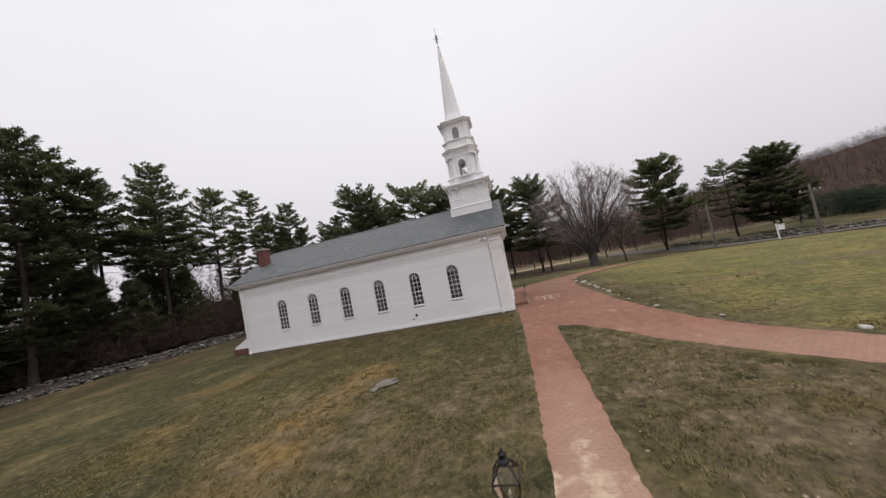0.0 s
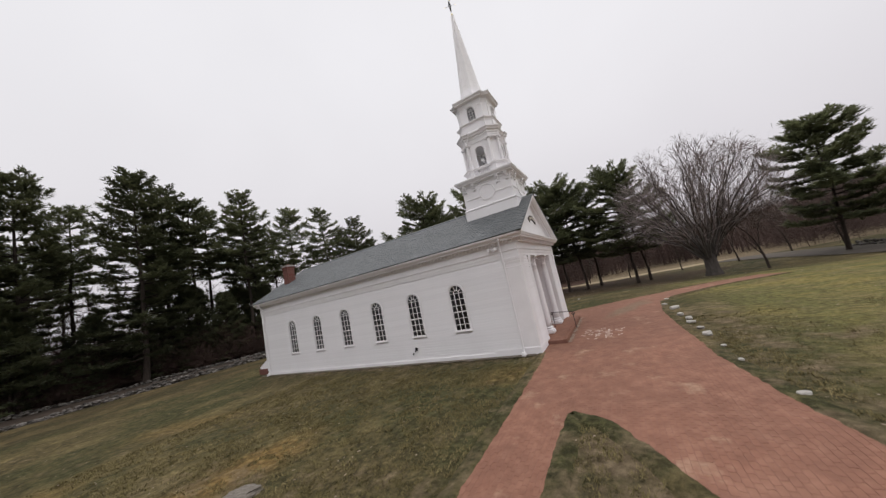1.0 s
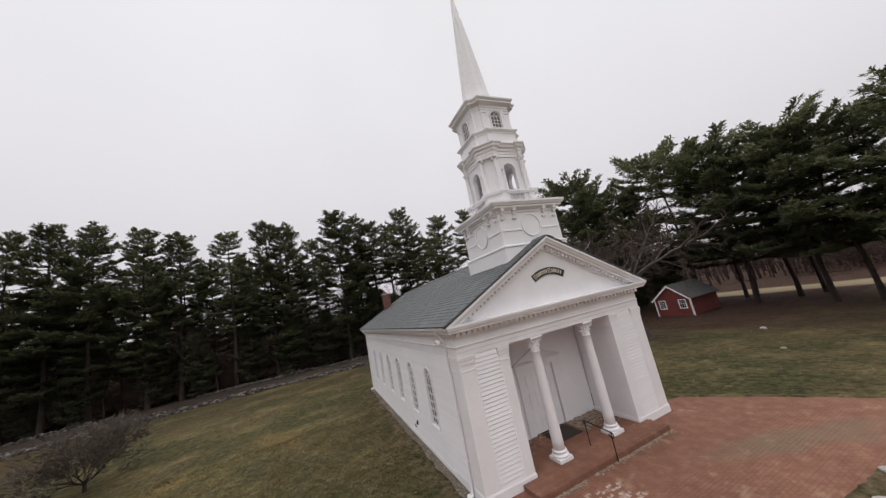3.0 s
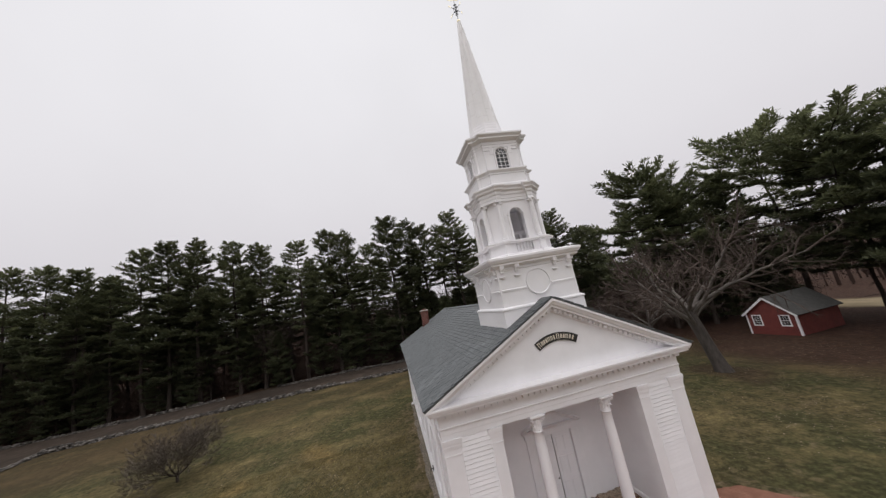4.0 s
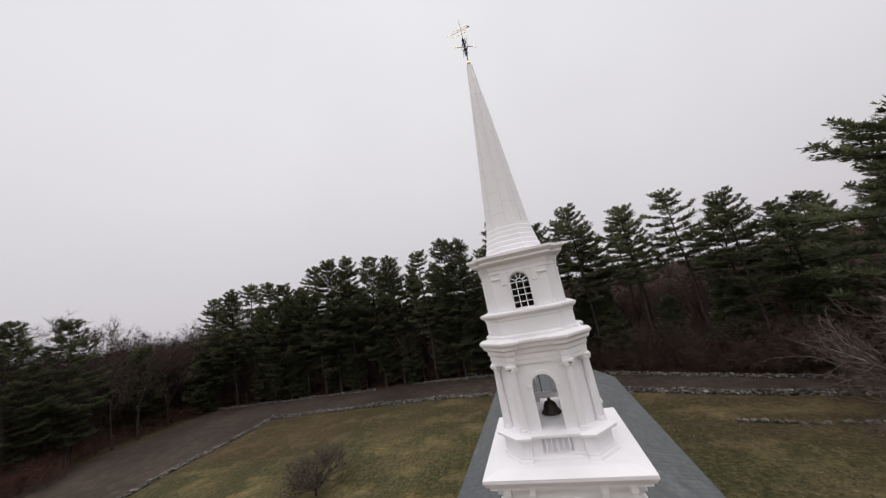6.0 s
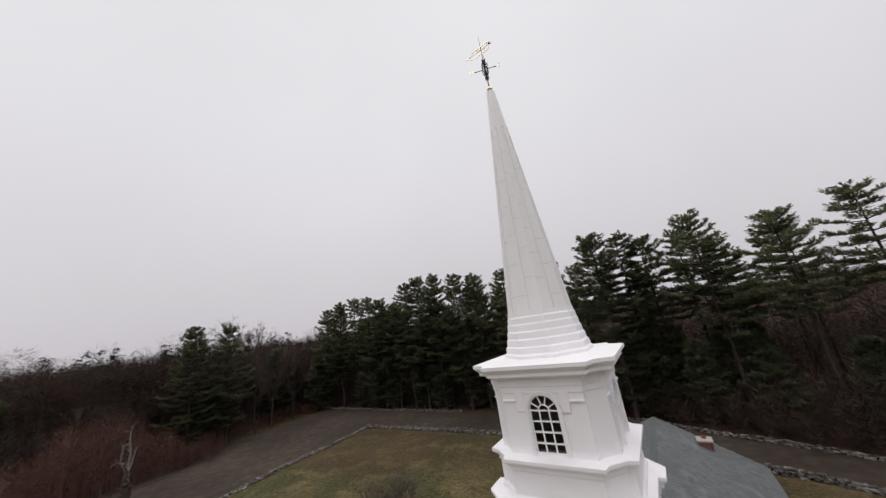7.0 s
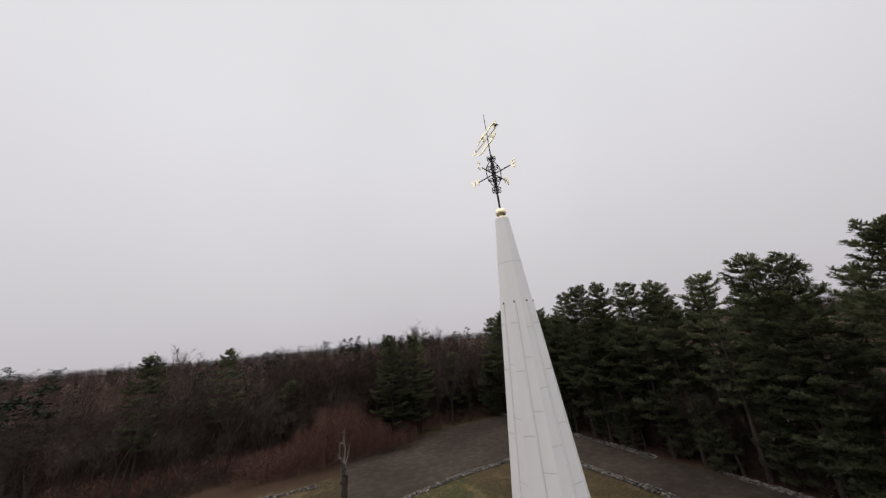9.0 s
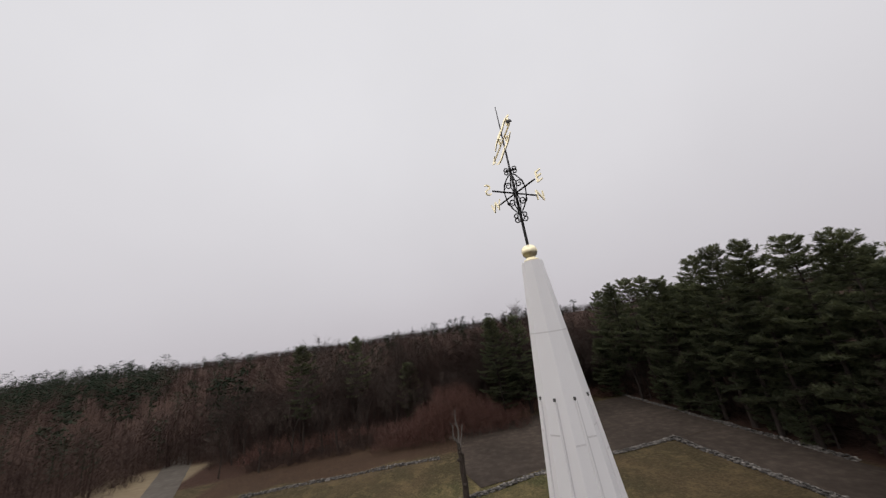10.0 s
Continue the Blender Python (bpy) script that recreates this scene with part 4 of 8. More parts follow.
for a, hw in marks:
    tall = 0.085 if hw > 0.025 else 0.065
    for sgn in (-1, 1):
        c = a + sgn * hw * 0.9
        m = Matrix.Translation((0, MID + R0 * math.sin(c), CZ + R0 * math.cos(c))) @ Matrix.Rotation(-c, 4, 'X')
        box(bm, 0.070, 0.084, -0.012, 0.012, -tall, tall if hw < 0.025 else tall + 0.01, m)
    m = Matrix.Translation((0, MID + R0 * math.sin(a), CZ + R0 * math.cos(a))) @ Matrix.Rotation(-a, 4, 'X')
    box(bm, 0.070, 0.083, -hw * R0, hw * R0, tall - 0.022, tall - 0.001, m)
part("lettering_bars", bm, CREAM, sign, "pale lettering as plain bars")


# ---- tower, belfry and spire ----
def chamfered(a, h):
    """An eight-sided outline: main faces at distance a with half width h, small faces across the corners."""
    return [(a, -h), (a, h), (h, a), (-h, a), (-a, h), (-a, -h), (-h, -a), (h, -a)]


def eared(a, h, k, e):
    """An eight-sided outline whose corners break forward by e over the posts."""
    out = []
    for q in range(4):
        c, s = math.cos(q * math.pi / 2), math.sin(q * math.pi / 2)
        pts = [(a, h - k), (a + e, h - k), (a + e, h + e * 0.42)]
        mir = [(y, x) for x, y in pts[::-1]]
        for x, y in pts + mir:
            out.append((x * c - y * s, x * s + y * c))
    return out


def fluted_break(a, h, e):
    """Main faces that break forward by e, small faces recessed between them."""
    out = []
    for q in range(4):
        c, s = math.cos(q * math.pi / 2), math.sin(q * math.pi / 2)
        pts = [(a, -h), (a, h), (a - e, h + 0.02), (h + 0.02, a - e)]
        for x, y in pts:
            out.append((x * c - y * s, x * s + y * c))
    return out


TC = (AX, MID)
tower = new("tower")
tower.parent = church
# square stage
sq = [(1.42, -1.42), (1.42, 1.42), (-1.42, 1.42), (-1.42, -1.42)]
bm = bmesh.new()
molding(bm, sq, ((0.08, 6.0), (0.08, 7.30), (0.11, 7.32), (0.11, 7.37), (0.04, 7.41), (0.0, 7.42), (0.0, 8.62), (0.03, 8.64), (0.03, 8.72), (0.06, 8.74)), TC)
part("square_stage", bm, WHITE, tower)
bm = bmesh.new()
molding(bm, sq, ((0.0, 8.70), (0.20, 8.80), (0.20, 8.86), (0.25, 8.88), (0.30, 8.97), (0.31, 8.98), (0.31, 9.05), (0.0, 9.12)), TC)
part("stage_cornice", bm, WHITE, tower)
for q in range(4):
    rot = Matrix.Translation((AX, MID, 0)) @ Matrix.Rotation(q * math.pi / 2, 4, 'Z')
    # raised panel lines broken by a round
    for y0, y1 in ((-1.36, -0.47), (0.47, 1.36)):
        bm = bmesh.new()
        extrude_profile(bm, ((0.0, 0.0), (0.03, 0.0), (0.03, 0.05), (0.0, 0.07)), (1.42, y0, 7.93), (1.42, y1, 7.93), (1, 0, 0))
        bmesh.ops.transform(bm, matrix=rot, verts=bm.verts)
        part("panel_strip", bm, WHITE, tower)
    bm = bmesh.new()
    n = 28
    rings = [[bm.verts.new((1.415 + d, r * math.cos(2 * math.pi * i / n), 8.10 + r * math.sin(2 * math.pi * i / n))) for i in range(n)] for r, d in ((0.46, 0.0), (0.455, 0.045), (0.415, 0.045), (0.40, 0.018), (0.02, 0.018))]
    for p, r2 in zip(rings, rings[1:]):
        for i in range(n):
            j = (i + 1) % n
            bm.faces.new((p[i], p[j], r2[j], r2[i]))
    bm.faces.new(rings[-1])
    bmesh.ops.transform(bm, matrix=rot, verts=bm.verts)
    part("roundel", bm, WHITE, tower)
    for y in (-1.26, -0.72, 0.72, 1.26):
        bm = bmesh.new()
        cut_box(bm, 1.42, 1.60, y - 0.075, y + 0.075, 8.66, 8.80, 0.01)
        cut_box(bm, 1.42, 1.53, y - 0.065, y + 0.065, 8.54, 8.67, 0.015)
        bmesh.ops.transform(bm, matrix=rot, verts=bm.verts)
        part("bracket", bm, WHITE, tower)
        bm = bmesh.new()
        cut_box(bm, 1.42, 1.50, y - 0.10, y + 0.10, 8.395, 8.43, 0.006)
        cut_box(bm, 1.42, 1.47, y - 0.07, y + 0.07, 8.36, 8.40, 0.006)
        bmesh.ops.transform(bm, matrix=rot, verts=bm.verts)
        part("drop_block", bm, WHITE, tower)

# balustrade block
bal = eared(1.16, 0.78, 0.16, 0.10)
bm = bmesh.new()
molding(bm, bal, ((0.03, 9.05), (0.03, 9.17), (0.0, 9.20), (0.0, 9.24)), TC)
inner = chamfered(0.9, 0.5)
molding(bm, offset_poly(bal, -0.16), ((0.0, 9.2), (0.0, 9.62)), TC)
part("balustrade_block", bm, WHITE, tower)
bm = bmesh.new()
molding(bm, bal, ((-0.02, 9.575), (0.05, 9.60), (0.09, 9.62), (0.09, 9.67), (-0.06, 9.70)), TC)
part("rail", bm, WHITE, tower)
for q in range(4):
    rot = Matrix.Translation((AX, MID, 0)) @ Matrix.Rotation(q * math.pi / 2, 4, 'Z')
    for y0, y1 in ((-0.60, -0.34), (0.34, 0.60)):
        bm = bmesh.new()
        box(bm, 0.95, 1.10, y0, y1, 9.22, 9.59)
        bmesh.ops.transform(bm, matrix=rot, verts=bm.verts)
        part("panel", bm, WHITE, tower)
    # black sheet set behind the balusters, its colour standing for the shade between them
    bm = bmesh.new()
    box(bm, 0.945, 0.955, -0.34, 0.34, 9.22, 9.59)
    bmesh.ops.transform(bm, matrix=rot, verts=bm.verts)
    part("shade_sheet", bm, BLACK, tower)
    bm = bmesh.new()
    lathe(bm, ((0.024, 9.22), (0.026, 9.27), (0.018, 9.29), (0.036, 9.37), (0.034, 9.41), (0.016, 9.50), (0.028, 9.53), (0.028, 9.59)), 10)
    base = mesh_of("baluster", [], [])
    bm.to_mesh(base)
    bm.free()
    base.materials.append(WHITE)
    base.polygons.foreach_set("use_smooth", [True] * len(base.polygons))
    for k in range(5):
        ob = new("baluster", base)
        ob.parent = tower
        p = rot @ Vector((1.05, -0.26 + 0.13 * k, 0))
        ob.location = (p.x, p.y, 0)
    # corner panels
for q in range(4):
    rot = Matrix.Translation((AX, MID, 0)) @ Matrix.Rotation(q * math.pi / 2, 4, 'Z')
    bm = bmesh.new()
    pts = [(0.95, 0.56), (1.10, 0.56), (1.22, 0.58), (1.22, 0.78), (0.78, 1.22), (0.58, 1.22), (0.56, 1.10), (0.56, 0.95)]
    lo = [bm.verts.new((x, y, 9.22)) for x, y in pts]
    hi = [bm.verts.new((x, y, 9.60)) for x, y in pts]
    for i in range(8):
        j = (i + 1) % 8
        bm.faces.new((lo[i], lo[j], hi[j], hi[i]))
    bm.faces.new(lo[::-1]); bm.faces.new(hi)
    bmesh.ops.transform(bm, matrix=rot, verts=bm.verts)
    part("corner_panel", bm, WHITE, tower)

# open bell stage: four arched faces, four plain corners, eight columns
BA, BH = 1.01, 0.63
AR, AZ0, AZS = 0.28, 9.66, 10.66
for q in range(4):
    rot = Matrix.Translation((AX, MID, 0)) @ Matrix.Rotation(q * math.pi / 2, 4, 'Z')
    bm = bmesh.new()
    f = lambda a, d, z: (BA + d, a, z)
    for a0, a1 in ((-BH, -AR), (AR, BH)):
        box(bm, BA - 0.16, BA, a0, a1, 9.6, 11.24)
    arch_header(bm, -AR, AR, AR, 0.0, AZS, 11.24, -0.16, 0.0, 14, f)
    bmesh.ops.transform(bm, matrix=rot, verts=bm.verts)
    part("arched_face", bm, WHITE, tower)
    bm = bmesh.new()
    arch_band(bm, AR - 0.012, AR + 0.075, AZ0, AZS, -0.15, 0.028, 16, 0.0, f)
    cut_box(bm, BA - 0.02, BA + 0.05, -AR - 0.10, -AR + 0.004, AZS - 0.03, AZS + 0.03, 0.006)
    cut_box(bm, BA - 0.02, BA + 0.05, AR - 0.004, AR + 0.10, AZS - 0.03, AZS + 0.03, 0.006)
    bmesh.ops.transform(bm, matrix=rot, verts=bm.verts)
    part("archivolt", bm, WHITE, tower)
    bm = bmesh.new()
    pts = [(BA, BH), (BH, BA), (BH - 0.11, BA - 0.11), (BA - 0.11, BH - 0.11)]
    lo = [bm.verts.new((x, y, 9.6)) for x, y in pts]
    hi = [bm.verts.new((x, y, 11.24)) for x, y in pts]
    for i in range(4):
        j = (i + 1) % 4
        bm.faces.new((lo[i], lo[j], hi[j], hi[i]))
    bmesh.ops.transform(bm, matrix=rot, verts=bm.verts)
    part("corner_face", bm, WHITE, tower)
    for x, y in ((BA + 0.075, BH + 0.03), (BH + 0.03, BA + 0.075)):
        bm = bmesh.new()
        lathe(bm, ((0.125, 9.66), (0.125, 9.72), (0.11, 9.74), (0.12, 9.77), (0.10, 9.80), (0.098, 10.2), (0.082, 11.06), (0.10, 11.08), (0.10, 11.10)), 16, (x, y, 0))
        ang = math.atan2(y, x)
        for sgn in (-1, 1):
            for dd in (-1, 1):
                cx, cy = x - math.sin(ang) * 0.085 * sgn + math.cos(ang) * 0.05 * dd, y + math.cos(ang) * 0.085 * sgn + math.sin(ang) * 0.05 * dd
                lathe(bm, ((0.045, 11.07), (0.055, 11.10), (0.055, 11.14), (0.03, 11.16)), 8, (cx, cy, 0))
        cut_box(bm, x - 0.13, x + 0.13, y - 0.13, y + 0.13, 11.15, 11.21, 0.01)
        bmesh.ops.transform(bm, matrix=rot, verts=bm.verts)
        part("column", bm, WHITE, tower, "small turned Ionic column")
bm = bmesh.new()
molding(bm, chamfered(0.9, 0.55), ((0.0, 9.6), (0.0, 9.64)), TC)
part("bell_floor", bm, GREYJOINT, tower)
bm = bmesh.new()
box(bm, AX - 0.07, AX + 0.07, MID - 0.85, MID + 0.85, 10.08, 10.20)
for s in (-1, 1):
    box(bm, AX - 0.05, AX + 0.05, MID + s * 0.45 - 0.05, MID + s * 0.45 + 0.05, 9.6, 10.09)
part("bell_frame", bm, WHITE, tower)
bm = bmesh.new()
lathe(bm, ((0.27, 9.66), (0.28, 9.68), (0.24, 9.73), (0.18, 9.81), (0.16, 9.90), (0.12, 9.96), (0.05, 9.99), (0.03, 10.09)), 20, (AX, MID, 0))
part("bell", bm, BRONZE, tower, "dark bronze bell", smooth=True)
bm = bmesh.new()
ring = [(AX + 0.23 * math.cos(k * math.pi / 12), MID - 0.37, 9.88 + 0.23 * math.sin(k * math.pi / 12)) for k in range(25)]
tube(bm, ring, 0.022, 6)
for k in range(4):
    c, s = 0.23 * math.cos(k * math.pi / 4), 0.23 * math.sin(k * math.pi / 4)
    tube(bm, [(AX - c, MID - 0.37, 9.88 - s), (AX + c, MID - 0.37, 9.88 + s)], 0.014, 5)
part("bell_wheel", bm, IRON, tower, "dark iron bell wheel")

bm = bmesh.new()
tube(bm, [(AX, MID - 0.12, 11.2), (AX, MID - 0.12, 10.19)], 0.012, 6)
part("bell_rope", bm, IRON, tower, "dark rod above the bell")

# entablature of the bell stage, breaking forward over the columns
ent = eared(BA + 0.04, BH + 0.02, 0.10, 0.12)
bm = bmesh.new()
molding(bm, ent, ((0.0, 11.20), (0.0, 11.30), (0.012, 11.31), (0.012, 11.42), (0.03, 11.43), (0.05, 11.47), (0.05, 11.55), (0.13, 11.60), (0.14, 11.66), (0.19, 11.72), (0.20, 11.73), (0.20, 11.78), (0.0, 11.83)), TC)
part("entablature", bm, WHITE, tower)
# attic block
att = fluted_break(1.09, 0.71, 0.09)
bm = bmesh.new()
molding(bm, att, ((0.0, 11.78), (0.03, 11.80), (0.03, 11.88), (0.0, 11.92), (0.0, 12.26), (0.02, 12.28), (0.02, 12.33), (0.05, 12.35), (0.10, 12.40), (0.11, 12.41), (0.11, 12.46), (-0.06, 12.49)), TC)
part("attic", bm, WHITE, tower)

# lantern stage with four arched windows
LA, LH = 0.985, 0.70
lan = fluted_break(LA, LH, 0.07)
W3HW, W3Z0, W3ZS = 0.265, 12.50, 13.16
for q in range(4):
    rot = Matrix.Translation((AX, MID, 0)) @ Matrix.Rotation(q * math.pi / 2, 4, 'Z')
    bm = bmesh.new()
    f = lambda a, d, z: (LA + d, a, z)
    for a0, a1 in ((-LH, -W3HW), (W3HW, LH)):
        box(bm, LA - 0.14, LA, a0, a1, 12.42, 13.52)
    box(bm, LA - 0.14, LA, -W3HW, W3HW, 12.42, W3Z0)
    arch_header(bm, -W3HW, W3HW, W3HW, 0.0, W3ZS, 13.52, -0.14, 0.0, 12, f)
    bmesh.ops.transform(bm, matrix=rot, verts=bm.verts)
    part("lantern_face", bm, WHITE, tower)
    bm = bmesh.new()
    pts = [(LA, LH), (LA - 0.07, LH + 0.02), (LH + 0.02, LA - 0.07), (LH, LA), (LH - 0.1, LA - 0.14), (LA - 0.14, LH - 0.1)]
    lo = [bm.verts.new((x, y, 12.42)) for x, y in pts]
    hi = [bm.verts.new((x, y, 13.52)) for x, y in pts]
    for i in range(6):
        j = (i + 1) % 6
        bm.faces.new((lo[i], lo[j], hi[j], hi[i]))
    bmesh.ops.transform(bm, matrix=rot, verts=bm.verts)
    part("corner_face", bm, WHITE, tower)
    # flat window hood, stepped like a shallow frame
    bm = bmesh.new()
    for a0, a1 in ((-0.46, -0.31), (0.31, 0.46)):
        cut_box(bm, LA, LA + 0.022, a0, a1, 13.14, 13.475, 0.006)
    cut_box(bm, LA, LA + 0.022, -0.31, 0.31, 13.435, 13.475, 0.006)
    for a0, a1 in ((-LH, -0.46), (0.46, LH)):
        cut_box(bm, LA - 0.01, LA + 0.035, a0, a1, 13.30, 13.335, 0.006)
    bmesh.ops.transform(bm, matrix=rot, verts=bm.verts)
    part("window_hood", bm, WHITE, tower)
    w3 = arched_window(W3HW, W3Z0, W3ZS, 4, 3, 0.0, 1, sill=False, casing=0.035)
    w3.parent = tower
    w3.matrix_basis = rot @ Matrix.Translation((LA, 0, 0)) @ Matrix.Rotation(math.pi / 2, 4, 'Z')
bm = bmesh.new()
molding(bm, lan, ((0.0, 13.44), (0.02, 13.45), (0.02, 13.54), (0.035, 13.55), (0.035, 13.66), (0.08, 13.69), (0.20, 13.74), (0.20, 13.79), (0.27, 13.86), (0.28, 13.87), (0.28, 13.93), (-0.2, 13.97)), TC)
part("lantern_cornice", bm, WHITE, tower)
bm = bmesh.new()
molding(bm, chamfered(0.75, 0.4), ((0.0, 12.5), (0.0, 12.54)), TC)
part("lantern_floor", bm, DARKWOOD, tower)

# spire: stepped flare, then eight tapering faces of sheet metal
spire = new("spire")
spire.parent = church
k8 = 1 / math.cos(math.pi / 8)


def oct_ring(a):
    return [(a * k8 * math.cos(math.pi / 8 + i * math.pi / 4), a * k8 * math.sin(math.pi / 8 + i * math.pi / 4)) for i in range(8)]


def spire_a(z):
    return 0.60 + (0.092 - 0.60) * (z - 14.80) / (20.36 - 14.80)


flare = [(0.8, 13.93), (0.8, 14.02), (0.762, 14.05), (0.755, 14.15), (0.723, 14.18), (0.716, 14.29), (0.692, 14.32), (0.685, 14.43), (0.664, 14.46), (0.657, 14.57), (0.64, 14.6), (0.633, 14.7), (0.615, 14.73), (0.612, 14.8)]
bm = bmesh.new()
rr = oct_ring(1.0)
rings = [[bm.verts.new((AX + x * a, MID + y * a, z)) for x, y in rr] for a, z in flare]
for p, q in zip(rings, rings[1:]):
    for i in range(8):
        j = (i + 1) % 8
        bm.faces.new((p[i], p[j], q[j], q[i]))
bm.faces.new(rings[-1])
part("flare", bm, WHITE, spire)
bm = bmesh.new()
zs = (14.78, 16.2, 17.6, 19.0, 20.36)
rings = [[bm.verts.new((AX + x * spire_a(z), MID + y * spire_a(z), z)) for x, y in rr] for z in zs]
for p, q in zip(rings, rings[1:]):
    for i in range(8):
        j = (i + 1) % 8
        bm.faces.new((p[i], p[j], q[j], q[i]))
bm.faces.new(rings[-1])
part("spire_body", bm, SPIRE, spire)
# a standing batten with its clip on each face, staggered cross seams either side
rng = random.Random(5)
for i in range(8):
    rot = Matrix.Translation((AX, MID, 0)) @ Matrix.Rotation(i * math.pi / 4, 4, 'Z')
    bm = bmesh.new()
    tube(bm, [(spire_a(z) + 0.002, 0.0, z) for z in (14.82, 17.0, 19.17)], 0.010, 6)
    bmesh.ops.transform(bm, matrix=rot, verts=bm.verts)
    part("batten", bm, SPIRE, spire)
    bm = bmesh.new()
    cut_box(bm, spire_a(19.17) - 0.004, spire_a(19.17) + 0.014, -0.009, 0.009, 19.155, 19.182, 0.003)
    bmesh.ops.transform(bm, matrix=rot, verts=bm.verts)
    part("batten_clip", bm, SHINGLE, spire)
    bm = bmesh.new()
    v = []
    for z in (14.82, 19.15):
        v += [bm.verts.new((spire_a(z) + 0.0015, 0.011, z)), bm.verts.new((spire_a(z) + 0.0015, 0.020, z))]
    bm.faces.new((v[0], v[1], v[3], v[2]))
    for half, (u0, u1) in enumerate(((-0.97, -0.06), (0.06, 0.97))):
        z = 15.05 + 0.3 * ((half + i) % 2) + rng.uniform(0, 0.12)
        while z < 19.0:
            hw = spire_a(z) * math.tan(math.pi / 8)
            v = [bm.verts.new((spire_a(z + d) + o, u * hw, z + d)) for d, o in ((-0.006, 0.0015), (0.006, 0.0045)) for u in (u0, u1)]
            bm.faces.new((v[0], v[1], v[3], v[2]))
            z += rng.uniform(0.52, 0.68)
    z = 19.70
    hw = spire_a(z) * math.tan(math.pi / 8)
    v = [bm.verts.new((spire_a(z + d) + 0.003, u * hw, z + d)) for d in (-0.005, 0.005) for u in (-1, 1)]
    bm.faces.new((v[0], v[1], v[3], v[2]))
    bmesh.ops.transform(bm, matrix=rot, verts=bm.verts)
    part("cross_seam", bm, GREYJOINT, spire)["kind"] = "stuff"

# ---- weathervane on the spire ----
vane = thing("weathervane", "gilded weathervane on a black iron rod with scrolls and compass letters", "weathervane", at=(AX, MID, 0))
bm = bmesh.new()
lathe(bm, ((0.02, 20.35), (0.07, 20.36), (0.07, 20.38), (0.045, 20.39), (0.045, 20.405), (0.066, 20.425), (0.077, 20.46), (0.07, 20.495), (0.045, 20.52), (0.015, 20.53)), 20)
part("ball", bm, GOLD, vane, "gilded ball finial", smooth=True)
bm = bmesh.new()
tube(bm, [(0, 0, 20.5), (0, 0, 21.4)], 0.015, 8)
tube(bm, [(0, 0, 21.4), (0, 0, 22.2)], 0.011, 6, 0.004)
part("rod", bm, IRON, vane)
HUB = 21.10


def scroll(cx, cz, r, start, turns, sgn, n=16):
    pts = []
    for k in range(n):
        th = start + sgn * turns * 2 * math.pi * k / (n - 1)
        rr = r * (1 - 0.72 * k / (n - 1))
        pts.append((cx + rr * math.cos(th), 0, cz + rr * math.sin(th)))
    return pts


for q in range(4):
    bm = bmesh.new()
    # bowed outer strap and its scrolls
    tube(bm, [(0.01, 0, HUB - 0.23), (0.06, 0, HUB - 0.16), (0.10, 0, HUB - 0.06), (0.11, 0, HUB + 0.04), (0.095, 0, HUB + 0.12), (0.045, 0, HUB + 0.2), (0.01, 0, HUB + 0.23)], 0.007, 5)
    tube(bm, [(0.01, 0, HUB - 0.21), (0.035, 0, HUB - 0.10), (0.012, 0, HUB), (0.035, 0, HUB + 0.10), (0.01, 0, HUB + 0.21)], 0.006, 5)
    tube(bm, scroll(0.055, HUB + 0.10, 0.045, -0.5, 1.4, 1), 0.007, 5)
    tube(bm, scroll(0.055, HUB - 0.09, 0.045, 0.5, 1.4, -1), 0.007, 5)
    for z in (HUB + 0.29, HUB + 0.25, HUB - 0.25, HUB - 0.29):
        tube(bm, scroll(0.040, z, 0.032, math.pi, 1.2, 1 if abs(z - HUB) > 0.27 else -1), 0.007, 5)
    bmesh.ops.transform(bm, matrix=Matrix.Rotation(q * math.pi / 2 + radians(21 + 45), 4, 'Z'), verts=bm.verts)
    part("scrollwork", bm, IRON, vane)
for letter, az in (("E", 111), ("N", 201), ("W", 291), ("S", 21)):
    d = Vector((math.cos(radians(az)), math.sin(radians(az)), 0))
    bm = bmesh.new()
    tube(bm, [d * 0.0 + Vector((0, 0, HUB)), d * 0.29 + Vector((0, 0, HUB))], 0.009, 6)
    part("arm", bm, IRON, vane)
    cu = bpy.data.curves.new("letter_curve", 'FONT')
    cu.body, cu.size, cu.extrude = letter, 0.17, 0.006
    cu.align_x, cu.align_y = 'CENTER', 'CENTER'
    tmp = bpy.data.objects.new("letter_tmp", cu)
    scene.collection.objects.link(tmp)
    me = bpy.data.meshes.new_from_object(tmp.evaluated_get(bpy.context.evaluated_depsgraph_get()))
    bpy.data.objects.remove(tmp)
    bpy.data.curves.remove(cu)
    me.materials.clear()
    me.materials.append(GOLD)
    ob = part("compass_letter", me, GOLD, vane, "gilded letter " + letter)
    ob.matrix_basis = Matrix.Translation(d * 0.345 + Vector((0, 0, HUB))) @ Matrix.Rotation(radians(az), 4, 'Z') @ Matrix.Rotation(radians(90), 4, 'X')
